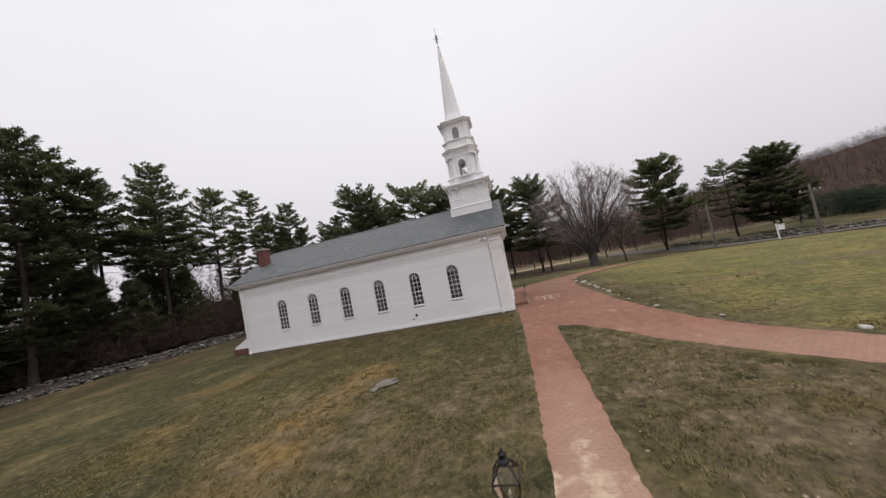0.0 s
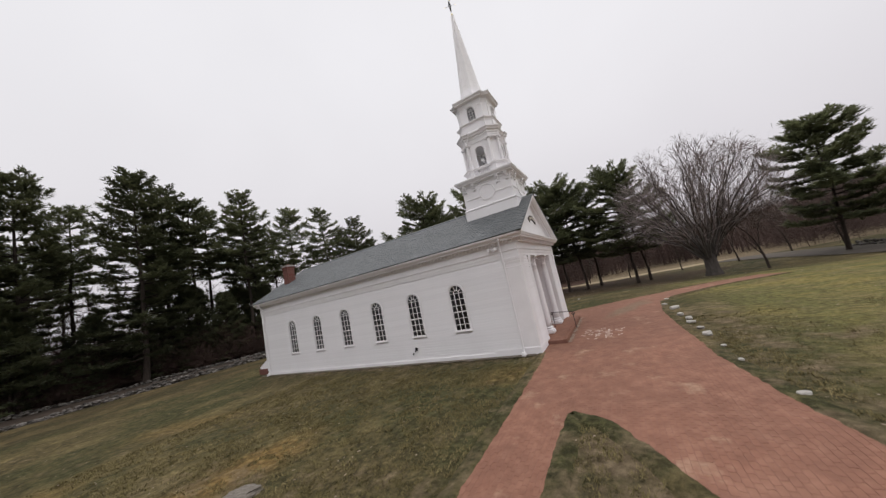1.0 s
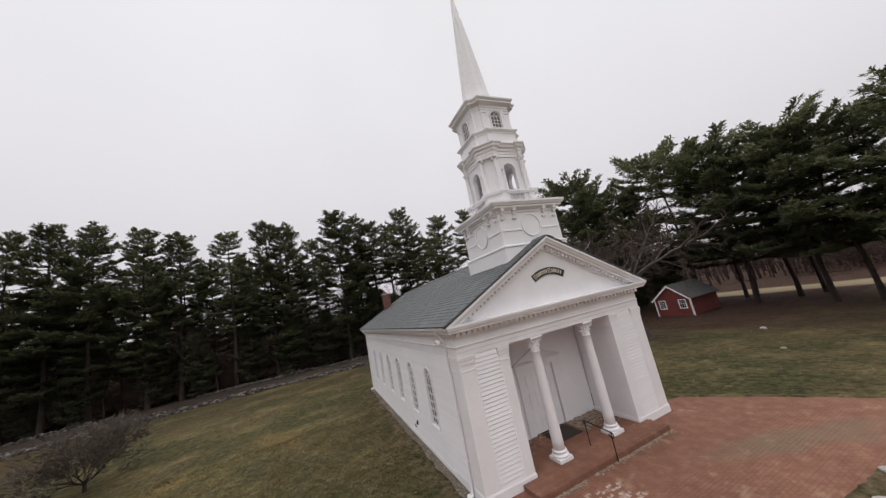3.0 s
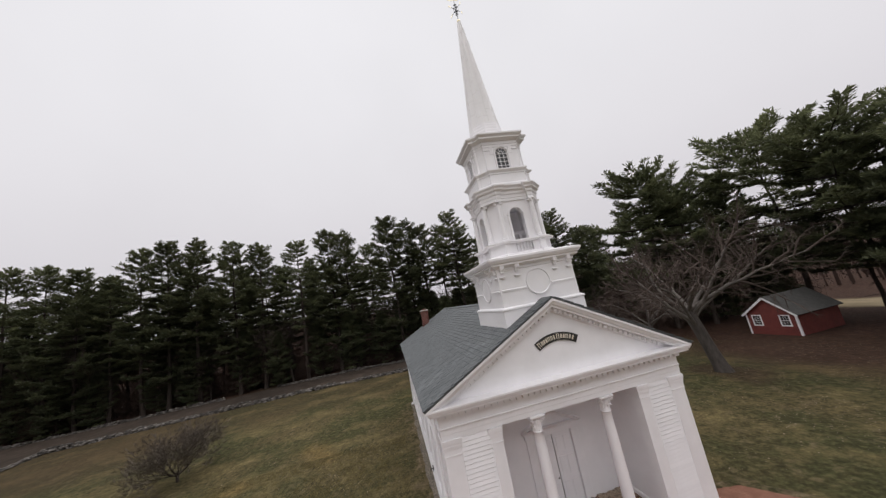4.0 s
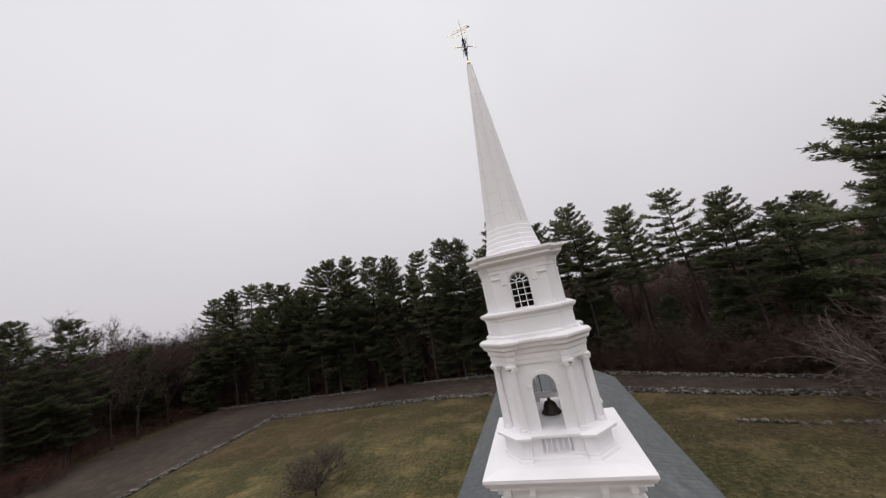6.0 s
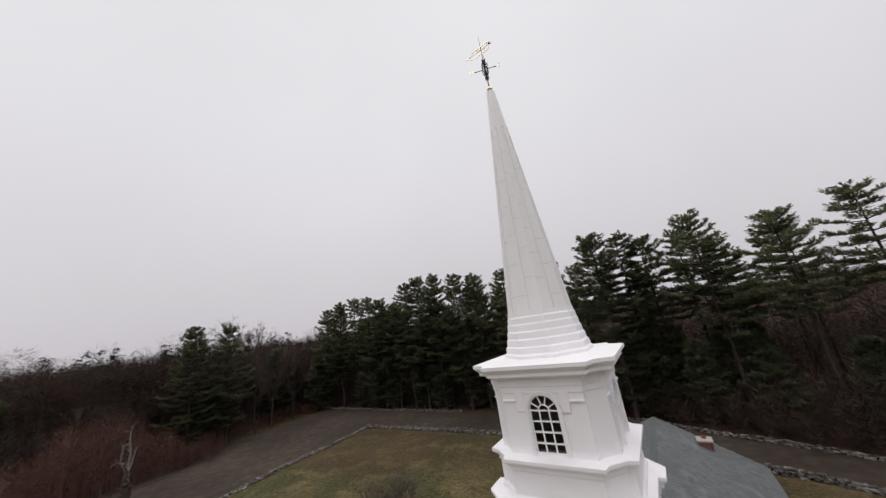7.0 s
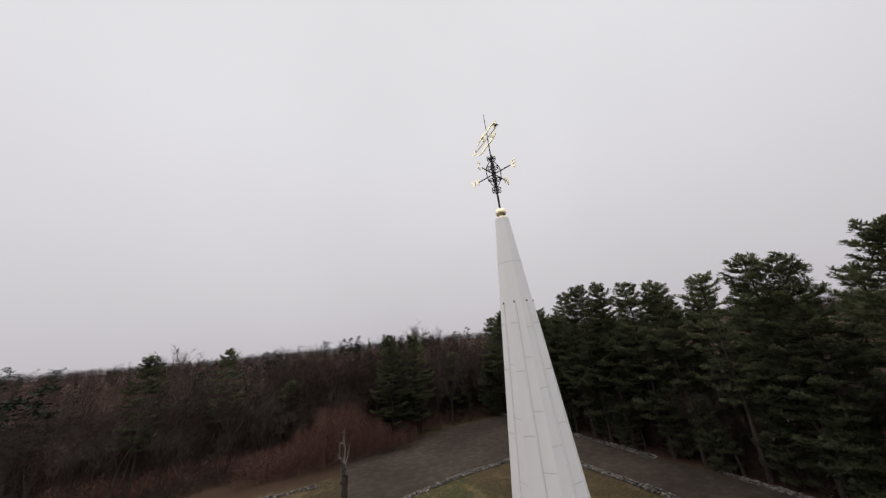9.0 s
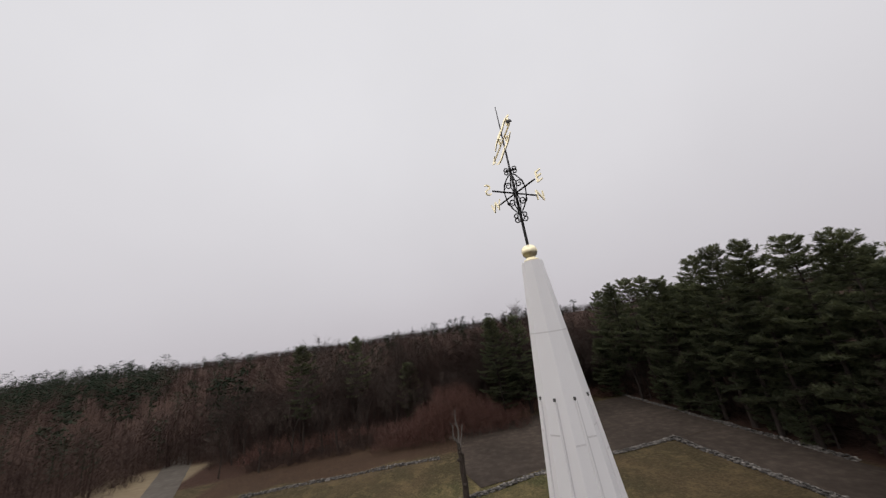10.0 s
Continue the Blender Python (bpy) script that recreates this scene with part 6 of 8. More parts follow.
def bare_tree(seed, H, name="bare_tree", label="leafless hardwood with a fine brown twig crown", trunk_h=0.3, spread=0.55, stems=1, forks=3, levels=5, twig=TWIG, bark=BARK, r0=None, lean=(0, 0), curl=0.25, group="leafless trees", droop=0.0, twigs=5, tw=0.011, fall=(0.58, 0.82), splay=(0.15, 0.85), fan=0.75):
    """A leafless tree that forks again and again down to twigs."""
    rg = random.Random(seed)
    tree = thing(name, label, "tree", group)
    V, F, TV, TF = [], [], [], []
    r0 = r0 or 0.014 * H

    def twig_fan(p, d, L):
        for _ in range(twigs):
            q = (d + Vector((rg.uniform(-1, 1), rg.uniform(-1, 1), rg.uniform(-0.6, 0.9))) * fan).normalized()
            w = q.orthogonal().normalized() * tw
            b = len(TV)
            e = p + q * L * rg.uniform(0.6, 1.3)
            m = p.lerp(e, 0.5) + Vector((rg.uniform(-1, 1), rg.uniform(-1, 1), rg.uniform(-1, 1))) * L * 0.09
            TV.extend((p - w, p + w, m + w * 0.7, e, m - w * 0.7))
            TF.append((b, b + 1, b + 2, b + 3, b + 4))

    def grow(p, d, L, r, lev):
        n = 4 if lev < 2 else 3
        pts, rad = [p], [r]
        c, dd = p.copy(), d.copy()
        for i in range(n):
            dd = (dd + Vector((rg.uniform(-1, 1), rg.uniform(-1, 1), rg.uniform(-0.5, 0.8) - droop)) * curl * (0.5 if lev == 0 else 1)).normalized()
            c = c + dd * L / n
            pts.append(c)
            rad.append(r * (1 - 0.45 * (i + 1) / n))
        if lev < 3:
            add_tube(V, F, pts, rad, 7 if lev == 0 else 5 if lev == 1 else 3)
        else:
            add_tube(TV, TF, pts, rad, 3)
        if lev >= levels:
            twig_fan(c, dd, L * 0.8)
            twig_fan(pts[1], dd, L * 0.7)
            return
        k = forks if lev > 0 else forks + 1
        for i in range(k):
            q = pts[-1] if i == 0 else pts[rg.randint(max(1, n - 2), n)]
            a = rg.uniform(0, 2 * math.pi)
            o = dd.orthogonal().normalized()
            o = (Matrix.Rotation(a, 3, dd) @ o)
            s = spread * (0.45 if i == 0 else rg.uniform(0.7, 1.3))
            nd = (dd + o * s + Vector((0, 0, 0.12 - droop))).normalized()
            grow(q, nd, L * rg.uniform(*fall), rad[-1] * (0.9 if i == 0 else rg.uniform(0.55, 0.8)), lev + 1)
    base = Vector((0, 0, -0.2))
    if stems == 1:
        grow(base, Vector((lean[0], lean[1], 1)).normalized(), H * trunk_h, r0, 0)
    else:
        add_tube(V, F, [base, Vector((0, 0, H * 0.07)), Vector((0, 0, H * 0.12))], [r0 * 1.25, r0, r0 * 1.05], 10)
        for i in range(stems):
            a = 2 * math.pi * i / stems + rg.uniform(-0.3, 0.3)
            s = rg.uniform(*splay)
            d = Vector((math.cos(a) * s, math.sin(a) * s, 1)).normalized()
            grow(Vector((math.cos(a) * r0 * 0.4, math.sin(a) * r0 * 0.4, H * 0.08)), d, H * rg.uniform(0.24, 0.34), r0 * (0.42 if stems < 15 else 0.24), 1)
    part("trunk", mesh_of("trunk", V, F), bark, tree, smooth=True)
    if TV:
        part("twig_crown", mesh_of("twig_crown", TV, TF), twig, tree)
    return tree


def plant(proto, x, y, turn, scale=1.0, used=set()):
    """Stands a copy of a tree on the ground; the first call moves the tree itself."""
    m = Matrix.Translation((x, y, ground_z(x, y))) @ Matrix.Rotation(turn, 4, 'Z')
    if proto.name not in used:
        used.add(proto.name)
        proto.scale = (scale, scale, scale)
        proto.matrix_basis = m @ Matrix.Diagonal((scale, scale, scale, 1))
        return proto
    ob = copy_thing(proto, m)
    ob.scale = (scale, scale, scale)
    return ob


def on_road(x, y, gap=3.5):
    """Whether a spot lies on or close beside the public road."""
    line = ROAD_N[4:]
    for (ax, ay), (bx, by) in zip(line, line[1:]):
        if by <= y <= ay and y > -78:
            mid = ax + (bx - ax) * (y - ay) / (by - ay) + 2.7
            return abs(x - mid) < 2.7 + gap
    return False


def dome_tree(seed, H, W):
    """A big leafless tree whose limbs rise from one short trunk and fan out into a wide, finely twigged dome."""
    rg = random.Random(seed)
    tree = thing("vase_shaped_tree", "big leafless tree with a wide dome of fine pale branches", "tree")
    V, F, TV, TF = [], [], [], []
    add_tube(V, F, [Vector((0, 0, -0.2)), Vector((0, 0, 0.7)), Vector((0, 0, 1.7)), Vector((0, 0, 2.3))], [0.85, 0.60, 0.55, 0.6], 12)

    def edge(a, e):
        """The dome's surface towards azimuth a and rise e."""
        k = 0.86 + 0.14 * noise.noise(Vector((math.cos(a) * 2, math.sin(a) * 2, e * 3 + seed)))
        return Vector((math.cos(a) * math.cos(e) * W * 0.5 * k, math.sin(a) * math.cos(e) * W * 0.5 * k, H * 0.44 + math.sin(e) * H * 0.54 * k))

    def thin(p, q, w, bend):
        m = p.lerp(q, 0.5) + Vector((rg.uniform(-1, 1), rg.uniform(-1, 1), rg.uniform(-0.4, 1.0))) * bend
        o = (q - p).orthogonal().normalized() * w
        b = len(TV)
        TV.extend((p - o, p + o, m + o * 0.7, q, m - o * 0.7))
        TF.append((b, b + 1, b + 2, b + 3, b + 4))
    stems = 32
    for i in range(stems):
        a = 2.399963 * i + rg.uniform(-0.25, 0.25)
        e = math.asin(min(0.97, -0.12 + 1.08 * (i + 0.5) / stems))
        end = edge(a, e)
        base = Vector((math.cos(a) * 0.35, math.sin(a) * 0.35, 1.8 + rg.uniform(-0.3, 0.3)))
        mid = base.lerp(end, 0.5) + Vector((0, 0, 0.10 * H * math.cos(e))) + Vector((rg.uniform(-0.4, 0.4), rg.uniform(-0.4, 0.4), 0))
        path = []
        for k in range(9):
            t = k / 8
            path.append(base * (1 - t) ** 2 + mid * 2 * t * (1 - t) + end * t * t + Vector((rg.uniform(-1, 1), rg.uniform(-1, 1), rg.uniform(-1, 1))) * 0.12 * min(k, 2))
        add_tube(V, F, path, [0.105 * (1 - 0.9 * k / 8) + 0.009 for k in range(9)], 5)
        for j in range(15):
            t = 0.22 + 0.76 * (j + rg.random()) / 15
            f = min(t, 0.999) * 8
            p = path[int(f)].lerp(path[int(f) + 1], f - int(f))
            goal = edge(a + rg.gauss(0, 0.34), min(1.5, e + rg.gauss(0.05, 0.24)))
            q = p.lerp(goal, rg.uniform(0.55, 0.97))
            L = (q - p).length
            m = p.lerp(q, 0.5) + Vector((0, 0, 0.07 * L)) + Vector((rg.uniform(-1, 1), rg.uniform(-1, 1), rg.uniform(-1, 1))) * 0.06 * L
            add_tube(TV, TF, [p, m, q], [0.036 * (1.2 - t) + 0.013, 0.017, 0.007], 3)
            for _ in range(14):
                u = rg.uniform(0.15, 1.0)
                c = p.lerp(m, u * 2) if u < 0.5 else m.lerp(q, u * 2 - 1)
                d = ((q - p).normalized() + Vector((rg.uniform(-1, 1), rg.uniform(-1, 1), rg.uniform(-0.5, 1.1))) * 0.75).normalized()
                l2 = rg.uniform(0.7, 1.7)
                tip = c + d * l2
                thin(c, tip, 0.009, 0.08)
                for _ in range(4):
                    s = c.lerp(tip, rg.uniform(0.3, 0.95))
                    thin(s, s + (d + Vector((rg.uniform(-1, 1), rg.uniform(-1, 1), rg.uniform(-0.6, 1))) * 0.8).normalized() * rg.uniform(0.3, 0.9), 0.006, 0.04)
    part("trunk", mesh_of("trunk", V, F), OLDBARK, tree, smooth=True)
    part("twig_crown", mesh_of("twig_crown", TV, TF), PALETWIG, tree)
    return tree


rt = random.Random(11)
# height, foot of the crown, reach of the limbs
PINES = [pine_tree(101, 26, 0.22, 5.2), pine_tree(102, 26, 0.16, 5.6), pine_tree(103, 26, 0.32, 4.7, step=1.1), pine_tree(104, 26, 0.12, 5.8), pine_tree(105, 26, 0.36, 4.6, step=1.15), pine_tree(106, 26, 0.26, 5.0)]
YARD_PINES = [pine_tree(201, 18, 0.30, 6.4, 0.03, 1.05, step=1.7, flat=0.8), pine_tree(202, 18, 0.28, 6.6, -0.02, 1.05, step=1.6, flat=1.0), pine_tree(203, 18, 0.34, 6.0, 0.05, 1.0, step=1.8, flat=0.6)]
HIGH_PINES = [pine_tree(111, 25, 0.50, 4.8, step=1.05), pine_tree(112, 25, 0.56, 4.4, 0.01, step=1.1), pine_tree(113, 25, 0.40, 5.2, -0.01, step=1.1)]
LAWN_PINES = [pine_tree(204, 14, 0.24, 4.9, 0.03, 1.5, step=1.3, flat=0.6), pine_tree(205, 14, 0.30, 4.4, -0.03, 0.9, step=2.0, flat=0.7), pine_tree(206, 14, 0.16, 5.0, 0.0, 1.25, step=1.25, flat=0.3)]
LOW_PINE = pine_tree(301, 11, 0.06, 3.0, 0, 0.8, False)
# first row of the wood behind the drive: across, height
for k, (y, h) in enumerate(((-69.0, 25.3), (-63.3, 26.6), (-57.7, 26.7), (-52.8, 26.2), (-48.4, 24.7), (-44.5, 23.0), (-40.0, 27.2), (-36.2, 27.7), (-31.8, 27.0), (-26.2, 26.0), (-22.7, 25.6), (-15.9, 25.0), (-10.3, 26.2), (-7.5, 25.0))):
    plant(PINES[(k * 5 + k // 3) % 6], along(FAR_WALL_A + FAR_WALL_B, y) - 1.4 + rt.uniform(-0.4, 0.3), y, rt.uniform(0, 6.28), h / 26)
plant(PINES[3], -44.6, 0.5, 1.1, 25.9 / 26)
for x, y, h, k in ((-46.5, 3.8, 25.6, 1), (-46.5, 6.8, 24.0, 0), (-44.0, 12.2, 25.0, 2), (-46.0, 14.5, 21.5, 1), (-42.6, 18.9, 22.9, 0), (-41.2, 25.2, 24.2, 1), (-37.4, 28.9, 21.5, 2), (-52.9, 11.0, 25.2, 1)):
    plant(HIGH_PINES[k], x, y, rt.uniform(0, 6.28), h / 25)
# thinner rows behind it
for x0, gap, hh in ((-53.0, 5.2, 24.0), (-60.0, 6.0, 24.5), (-68.0, 8.0, 24.0)):
    y = -68.0
    while y < 40:
        plant(rt.choice(PINES if y < -4 else HIGH_PINES[1:2]), x0 + rt.uniform(-2, 2), y + rt.uniform(-1.5, 1.5), rt.uniform(0, 6.28), hh * rt.uniform(0.8, 1.02) / 26)
        y += gap * rt.uniform(0.8, 1.3) * (1.0 if y < -6 else 1.5 if x0 > -55 else 4.0)
# wood to the north of the church and behind the red shed
for x, y, h in ((-44, 31, 21), (-41, 37, 19.5), (-48, 40, 21), (-36, 42, 20.5), (-43, 48, 21), (-32, 47, 21.5), (-23.5, 46.5, 20), (-36, 53, 22), (-30, 56, 22), (-54, 48, 22), (-60, 54, 22), (-46, 57, 22), (-40, 62, 22)):
    plant(rt.choice(PINES[:4]), x + rt.uniform(-1, 1), y + rt.uniform(-1, 1), rt.uniform(0, 6.28), h / 26 * rt.uniform(0.95, 1.04))
for x, y, h, k in ((-27.0, 37.0, 22.6, 1), (-24.6, 40.5, 20.0, 0), (-18.5, 47.5, 24.2, 0), (-10.4, 42.6, 20.6, 0), (-14.0, 49.0, 18.0, 1), (-8.0, 46.0, 18.5, 2), (-4.0, 40.4, 18.0, 1), (-6.8, 48.5, 17.0, 0), (-1.2, 40.0, 17.3, 2), (0.6, 43.0, 17.0, 0), (5.4, 36.2, 16.2, 1), (7.0, 37.8, 15.0, 2)):
    plant(YARD_PINES[k], x, y, rt.uniform(0, 6.28), h / 18)
for x, y, h, k in ((23.8, 34.2, 14.4, 0), (36.4, 31.0, 12.0, 2), (37.6, 33.4, 11.0, 2), (34.2, 35.6, 11.6, 1)):
    plant(LAWN_PINES[k], x, y, rt.uniform(0, 6.28), h / 14)
# two pines standing before the leafless wood by the road
plant(PINES[3], -17.7, -68.1, 1.0, 22.7 / 26)
plant(PINES[1], -23.6, -67.5, 2.2, 22.6 / 26)
# thin pines that stand out of the leafless wood
plant(PINES[4], 17.2, -81.0, 0.4, 23.6 / 26)
plant(PINES[2], 27.5, -70.5, 3.0, 23.0 / 26)
# low pines at the wood's edge
for x, y, s in ((-48, -8, 0.9), (-47.5, -3, 0.8), (-46.5, 5, 1.0), (-44.5, 9, 0.85), (-43, 14.5, 0.9), (-42, 21.5, 0.8), (-39, 27, 0.95), (-36, 33, 0.9), (-33, 38, 0.8), (-29.5, 43, 0.9), (-26, 44, 0.75), (-20.5, 46, 0.8), (-49, -13.5, 0.85), (-49.5, -25.5, 0.9), (-49.5, -38.5, 0.85), (-48.3, -51, 0.9), (-48, -20, 0.8), (-48.2, -33, 0.9), (-48, 15, 0.95), (-47.8, -46, 0.8), (-49, -57, 0.9), (-47.5, 1.5, 1.1), (-48.5, 7.5, 1.0), (-47, 11.5, 0.95), (3, -80, 1.3), (-38, -76, 1.5), (-45, -70, 1.2)):
    plant(LOW_PINE, x, y, rt.uniform(0, 6.28), s)

# leafless trees
plant(dome_tree(401, 16.4, 17.0), 11.9, 28.7, 0.4)


def spreading_tree(seed, name, label, H, reach, lean):
    """An old leafless tree: short thick trunk, long crooked limbs that rise, level out and sag, fine twigs along them."""
    rg = random.Random(seed)
    tree = thing(name, label, "tree")
    V, F, TV, TF = [], [], [], []
    fork = 0.34 * H
    trunk = [Vector((lean[0] * t, lean[1] * t, fork * t * 1.08 - 0.2)) + Vector((rg.uniform(-1, 1), rg.uniform(-1, 1), 0)) * 0.05 for t in (0, 0.12, 0.35, 0.6, 0.82, 1.0)]
    add_tube(V, F, trunk, [0.046 * H, 0.036 * H, 0.031 * H, 0.029 * H, 0.030 * H, 0.020 * H], 10)
    part("trunk", mesh_of("trunk", V, F), OLDBARK, tree, smooth=True)

    def crooked(p, d, L, n, wild, sag):
        """A jagged line of n steps from p towards d."""
        pts, c, dd = [p], p.copy(), d.normalized()
        for k in range(n):
            dd = (dd + Vector((rg.uniform(-1, 1), rg.uniform(-1, 1), rg.uniform(-1, 1))) * wild + Vector((0, 0, -sag))).normalized()
            c = c + dd * L / n
            pts.append(c)
        return pts

    def shoots(pts, r0, L, lev):
        n = {1: 13, 2: 7, 3: 5}[lev]
        for j in range(n):
            t = 0.25 + 0.75 * (j + rg.random()) / n
            f = min(t, 0.999) * (len(pts) - 1)
            i = int(f)
            p, d = pts[i].lerp(pts[i + 1], f - i), (pts[i + 1] - pts[i]).normalized()
            o = Matrix.Rotation(rg.uniform(0, 6.28), 3, d) @ d.orthogonal().normalized()
            nd = (d * 0.8 + o * rg.uniform(0.6, 1.2) + Vector((0, 0, 0.18))).normalized()
            l2 = L * rg.uniform(0.28, 0.5) * (1.15 - 0.4 * t)
            if lev == 3:
                w = nd.orthogonal().normalized() * 0.008
                e = p + nd * l2
                m = p.lerp(e, 0.5) + o * 0.06 * l2
                b = len(TV)
                TV.extend((p - w, p + w, m + w * 0.7, e, m - w * 0.7))
                TF.append((b, b + 1, b + 2, b + 3, b + 4))
                continue
            q = crooked(p, nd, l2, 4, 0.28, 0.03)
            r = r0 * (0.42 if lev == 1 else 0.5)
            add_tube(TV, TF, q, [r, r * 0.8, r * 0.6, r * 0.4, r * 0.2], 4 if lev == 1 else 3)
            shoots(q, r, l2, lev + 1)
    limbs = 11
    for k in range(limbs):
        a = 2.399963 * k + rg.uniform(-0.25, 0.25)
        high = k % 4 == 3
        p = trunk[4].lerp(trunk[5], rg.random()) if high else trunk[3].lerp(trunk[5], rg.random())
        d = Vector((math.cos(a), math.sin(a), 1.9 if high else rg.uniform(0.55, 1.05)))
        L = reach * rg.uniform(0.8, 1.1) * (0.85 if high else 1.0)
        pts = crooked(p, d, L, 9, 0.20, 0.02 if high else 0.05)
        LV, LF = [], []
        r = 0.0125 * H * rg.uniform(0.85, 1.15)
        add_tube(LV, LF, pts, [r * (1 - 0.85 * i / 9) for i in range(10)], 6)
        part("limb", mesh_of("limb", LV, LF), GREYBARK, tree, "pale crooked limb", smooth=True)
        shoots(pts, r * 0.8, L, 1)
    part("twig_crown", mesh_of("twig_crown", TV, TF), TWIG, tree)
    return tree


plant(spreading_tree(402, "old_fruit_tree", "old leafless tree with thick leaning grey trunk and crooked limbs", 13.0, 7.8, (-0.5, -0.9)), -9.6, 21.5, 0.0)
OLD2 = spreading_tree(403, "small_fruit_tree", "small leafless tree with crooked spreading branches", 8.0, 5.2, (0.2, 0.1))
plant(OLD2, -21.4, 27.4, 1.0, 1.0)
plant(OLD2, -28.9, 28.5, 3.0, 0.9)


def gnarled_tree():
    """An old tree broken off at half its height: a knotty leaning trunk, two stubs and a few bleached limbs."""
    rg = random.Random(44)
    tree = thing("gnarled_tree", "gnarled old tree with a dark knotty trunk and broken bleached limbs", "tree")
    V, F = [], []
    trunk = [Vector(p) for p in ((0, 0, -0.2), (0.05, 0.02, 1.0), (-0.10, 0.05, 2.2), (0.06, 0.0, 3.4), (-0.05, 0.1, 4.5), (0.28, 0.05, 5.3), (0.18, 0.0, 6.1))]
    add_tube(V, F, trunk, [0.46, 0.36, 0.33, 0.30, 0.31, 0.24, 0.15], 9)
    for z, a in ((2.1, 0.4), (3.3, 2.6), (4.4, 5.0), (4.9, 1.2), (5.4, 3.4), (5.2, 0.2)):
        p = Vector((0.05 + (0.1 if z > 5 else 0), 0.03, z))
        d = Vector((math.cos(a), math.sin(a), 0.15))
        add_tube(V, F, [p, p + d * 0.25, p + d * 0.42, p + d * 0.47], [0.22, 0.20, 0.12, 0.02], 7)
    part("trunk", mesh_of("trunk", V, F), BARK, tree, smooth=True)
    for start, ends in (((0.18, 0.0, 6.0), ((-0.2, 0.1, 7.2), (0.1, 0.0, 8.4), (-0.25, 0.0, 9.3))), ((0.2, 0.05, 5.5), ((1.0, 0.2, 6.2), (1.7, 0.1, 7.0), (2.6, 0.3, 7.1))), ((-0.05, 0.1, 4.6), ((-0.8, -0.2, 5.4), (-1.5, 0.0, 6.3), (-2.1, 0.1, 7.4))), ((0.15, 0, 6.1), ((0.7, -0.3, 6.9), (0.8, -0.2, 7.9), (1.5, -0.3, 8.6)))):
        LV, LF = [], []
        pts = [Vector(start)] + [Vector(e) for e in ends]
        add_tube(LV, LF, pts, [0.11, 0.08, 0.055, 0.02], 5)
        for _ in range(7):
            i = rg.choice((1, 2, 2, 3))
            p = pts[i - 1].lerp(pts[i], rg.random())
            d = Vector((rg.uniform(-1, 1), rg.uniform(-1, 1), rg.uniform(-0.2, 1))).normalized()
            l = rg.uniform(0.4, 1.2)
            add_tube(LV, LF, [p, p + d * l * 0.5 + Vector((0, 0, 0.06)), p + d * l], [0.03, 0.018, 0.006], 3)
        part("limb", mesh_of("limb", LV, LF), GREYBARK, tree, "bleached broken limb", smooth=True)
    return tree


plant(gnarled_tree(), -3.7, -35.8, 1.2, 1.12)
SHRUB = bare_tree(406, 2.7, "leafless_shrub", "round leafless grey-brown shrub standing in the lawn", trunk_h=0.2, stems=14, forks=4, levels=4, twig=SHRUBTWIG, bark=BARK, r0=0.05, spread=0.85, curl=0.3, group="", twigs=11, tw=0.0035, splay=(0.5, 3.4))
plant(SHRUB, -15.6, -16.0, 0.0, 1.7)
HARD = [bare_tree(501, 14, trunk_h=0.34, forks=3, levels=4, twigs=9, tw=0.012), bare_tree(502, 13, trunk_h=0.28, forks=3, levels=4, spread=0.65, twigs=9, tw=0.012), bare_tree(503, 15, trunk_h=0.4, forks=3, levels=4, spread=0.45, twigs=9, tw=0.012)]
rows = []
for row, (y0, gap, sc) in enumerate(((-70, 4.4, 0.95), (-77, 4.6, 1.2), (-85, 4.6, 1.4), (-93, 5, 1.5))):
    x = -74.0
    while x < 52:
        rows.append((x + rt.uniform(-2, 2), y0 + 0.14 * x * (1 if x > 0 else 0.0) + rt.uniform(-2, 2), sc * (1.0 if x < -16 else 0.9)))
        x += gap * rt.uniform(0.8, 1.5)
for y in range(-60, 48, 7):
    rows.append((-50.5 + rt.uniform(-2.5, 2.5), y + rt.uniform(-3, 3), 1.0))
rows += [(x, y, 0.62) for x, y in ((14, 40), (18, 44), (24, 46), (28, 44), (12, 47), (5, 50), (38, 42), (44, 38), (-14, 52), (48, 30), (52, 22), (30, 48), (35, 46), (-2, 56), (56, 12), (58, 2), (15.7, 27.6))]
for x, y, sc in [q for q in rows if not on_road(q[0], q[1])]:
    plant(rt.choice(HARD), x, y, rt.uniform(0, 6.28), rt.uniform(0.8, 1.1) * sc)


rb = random.Random(77)


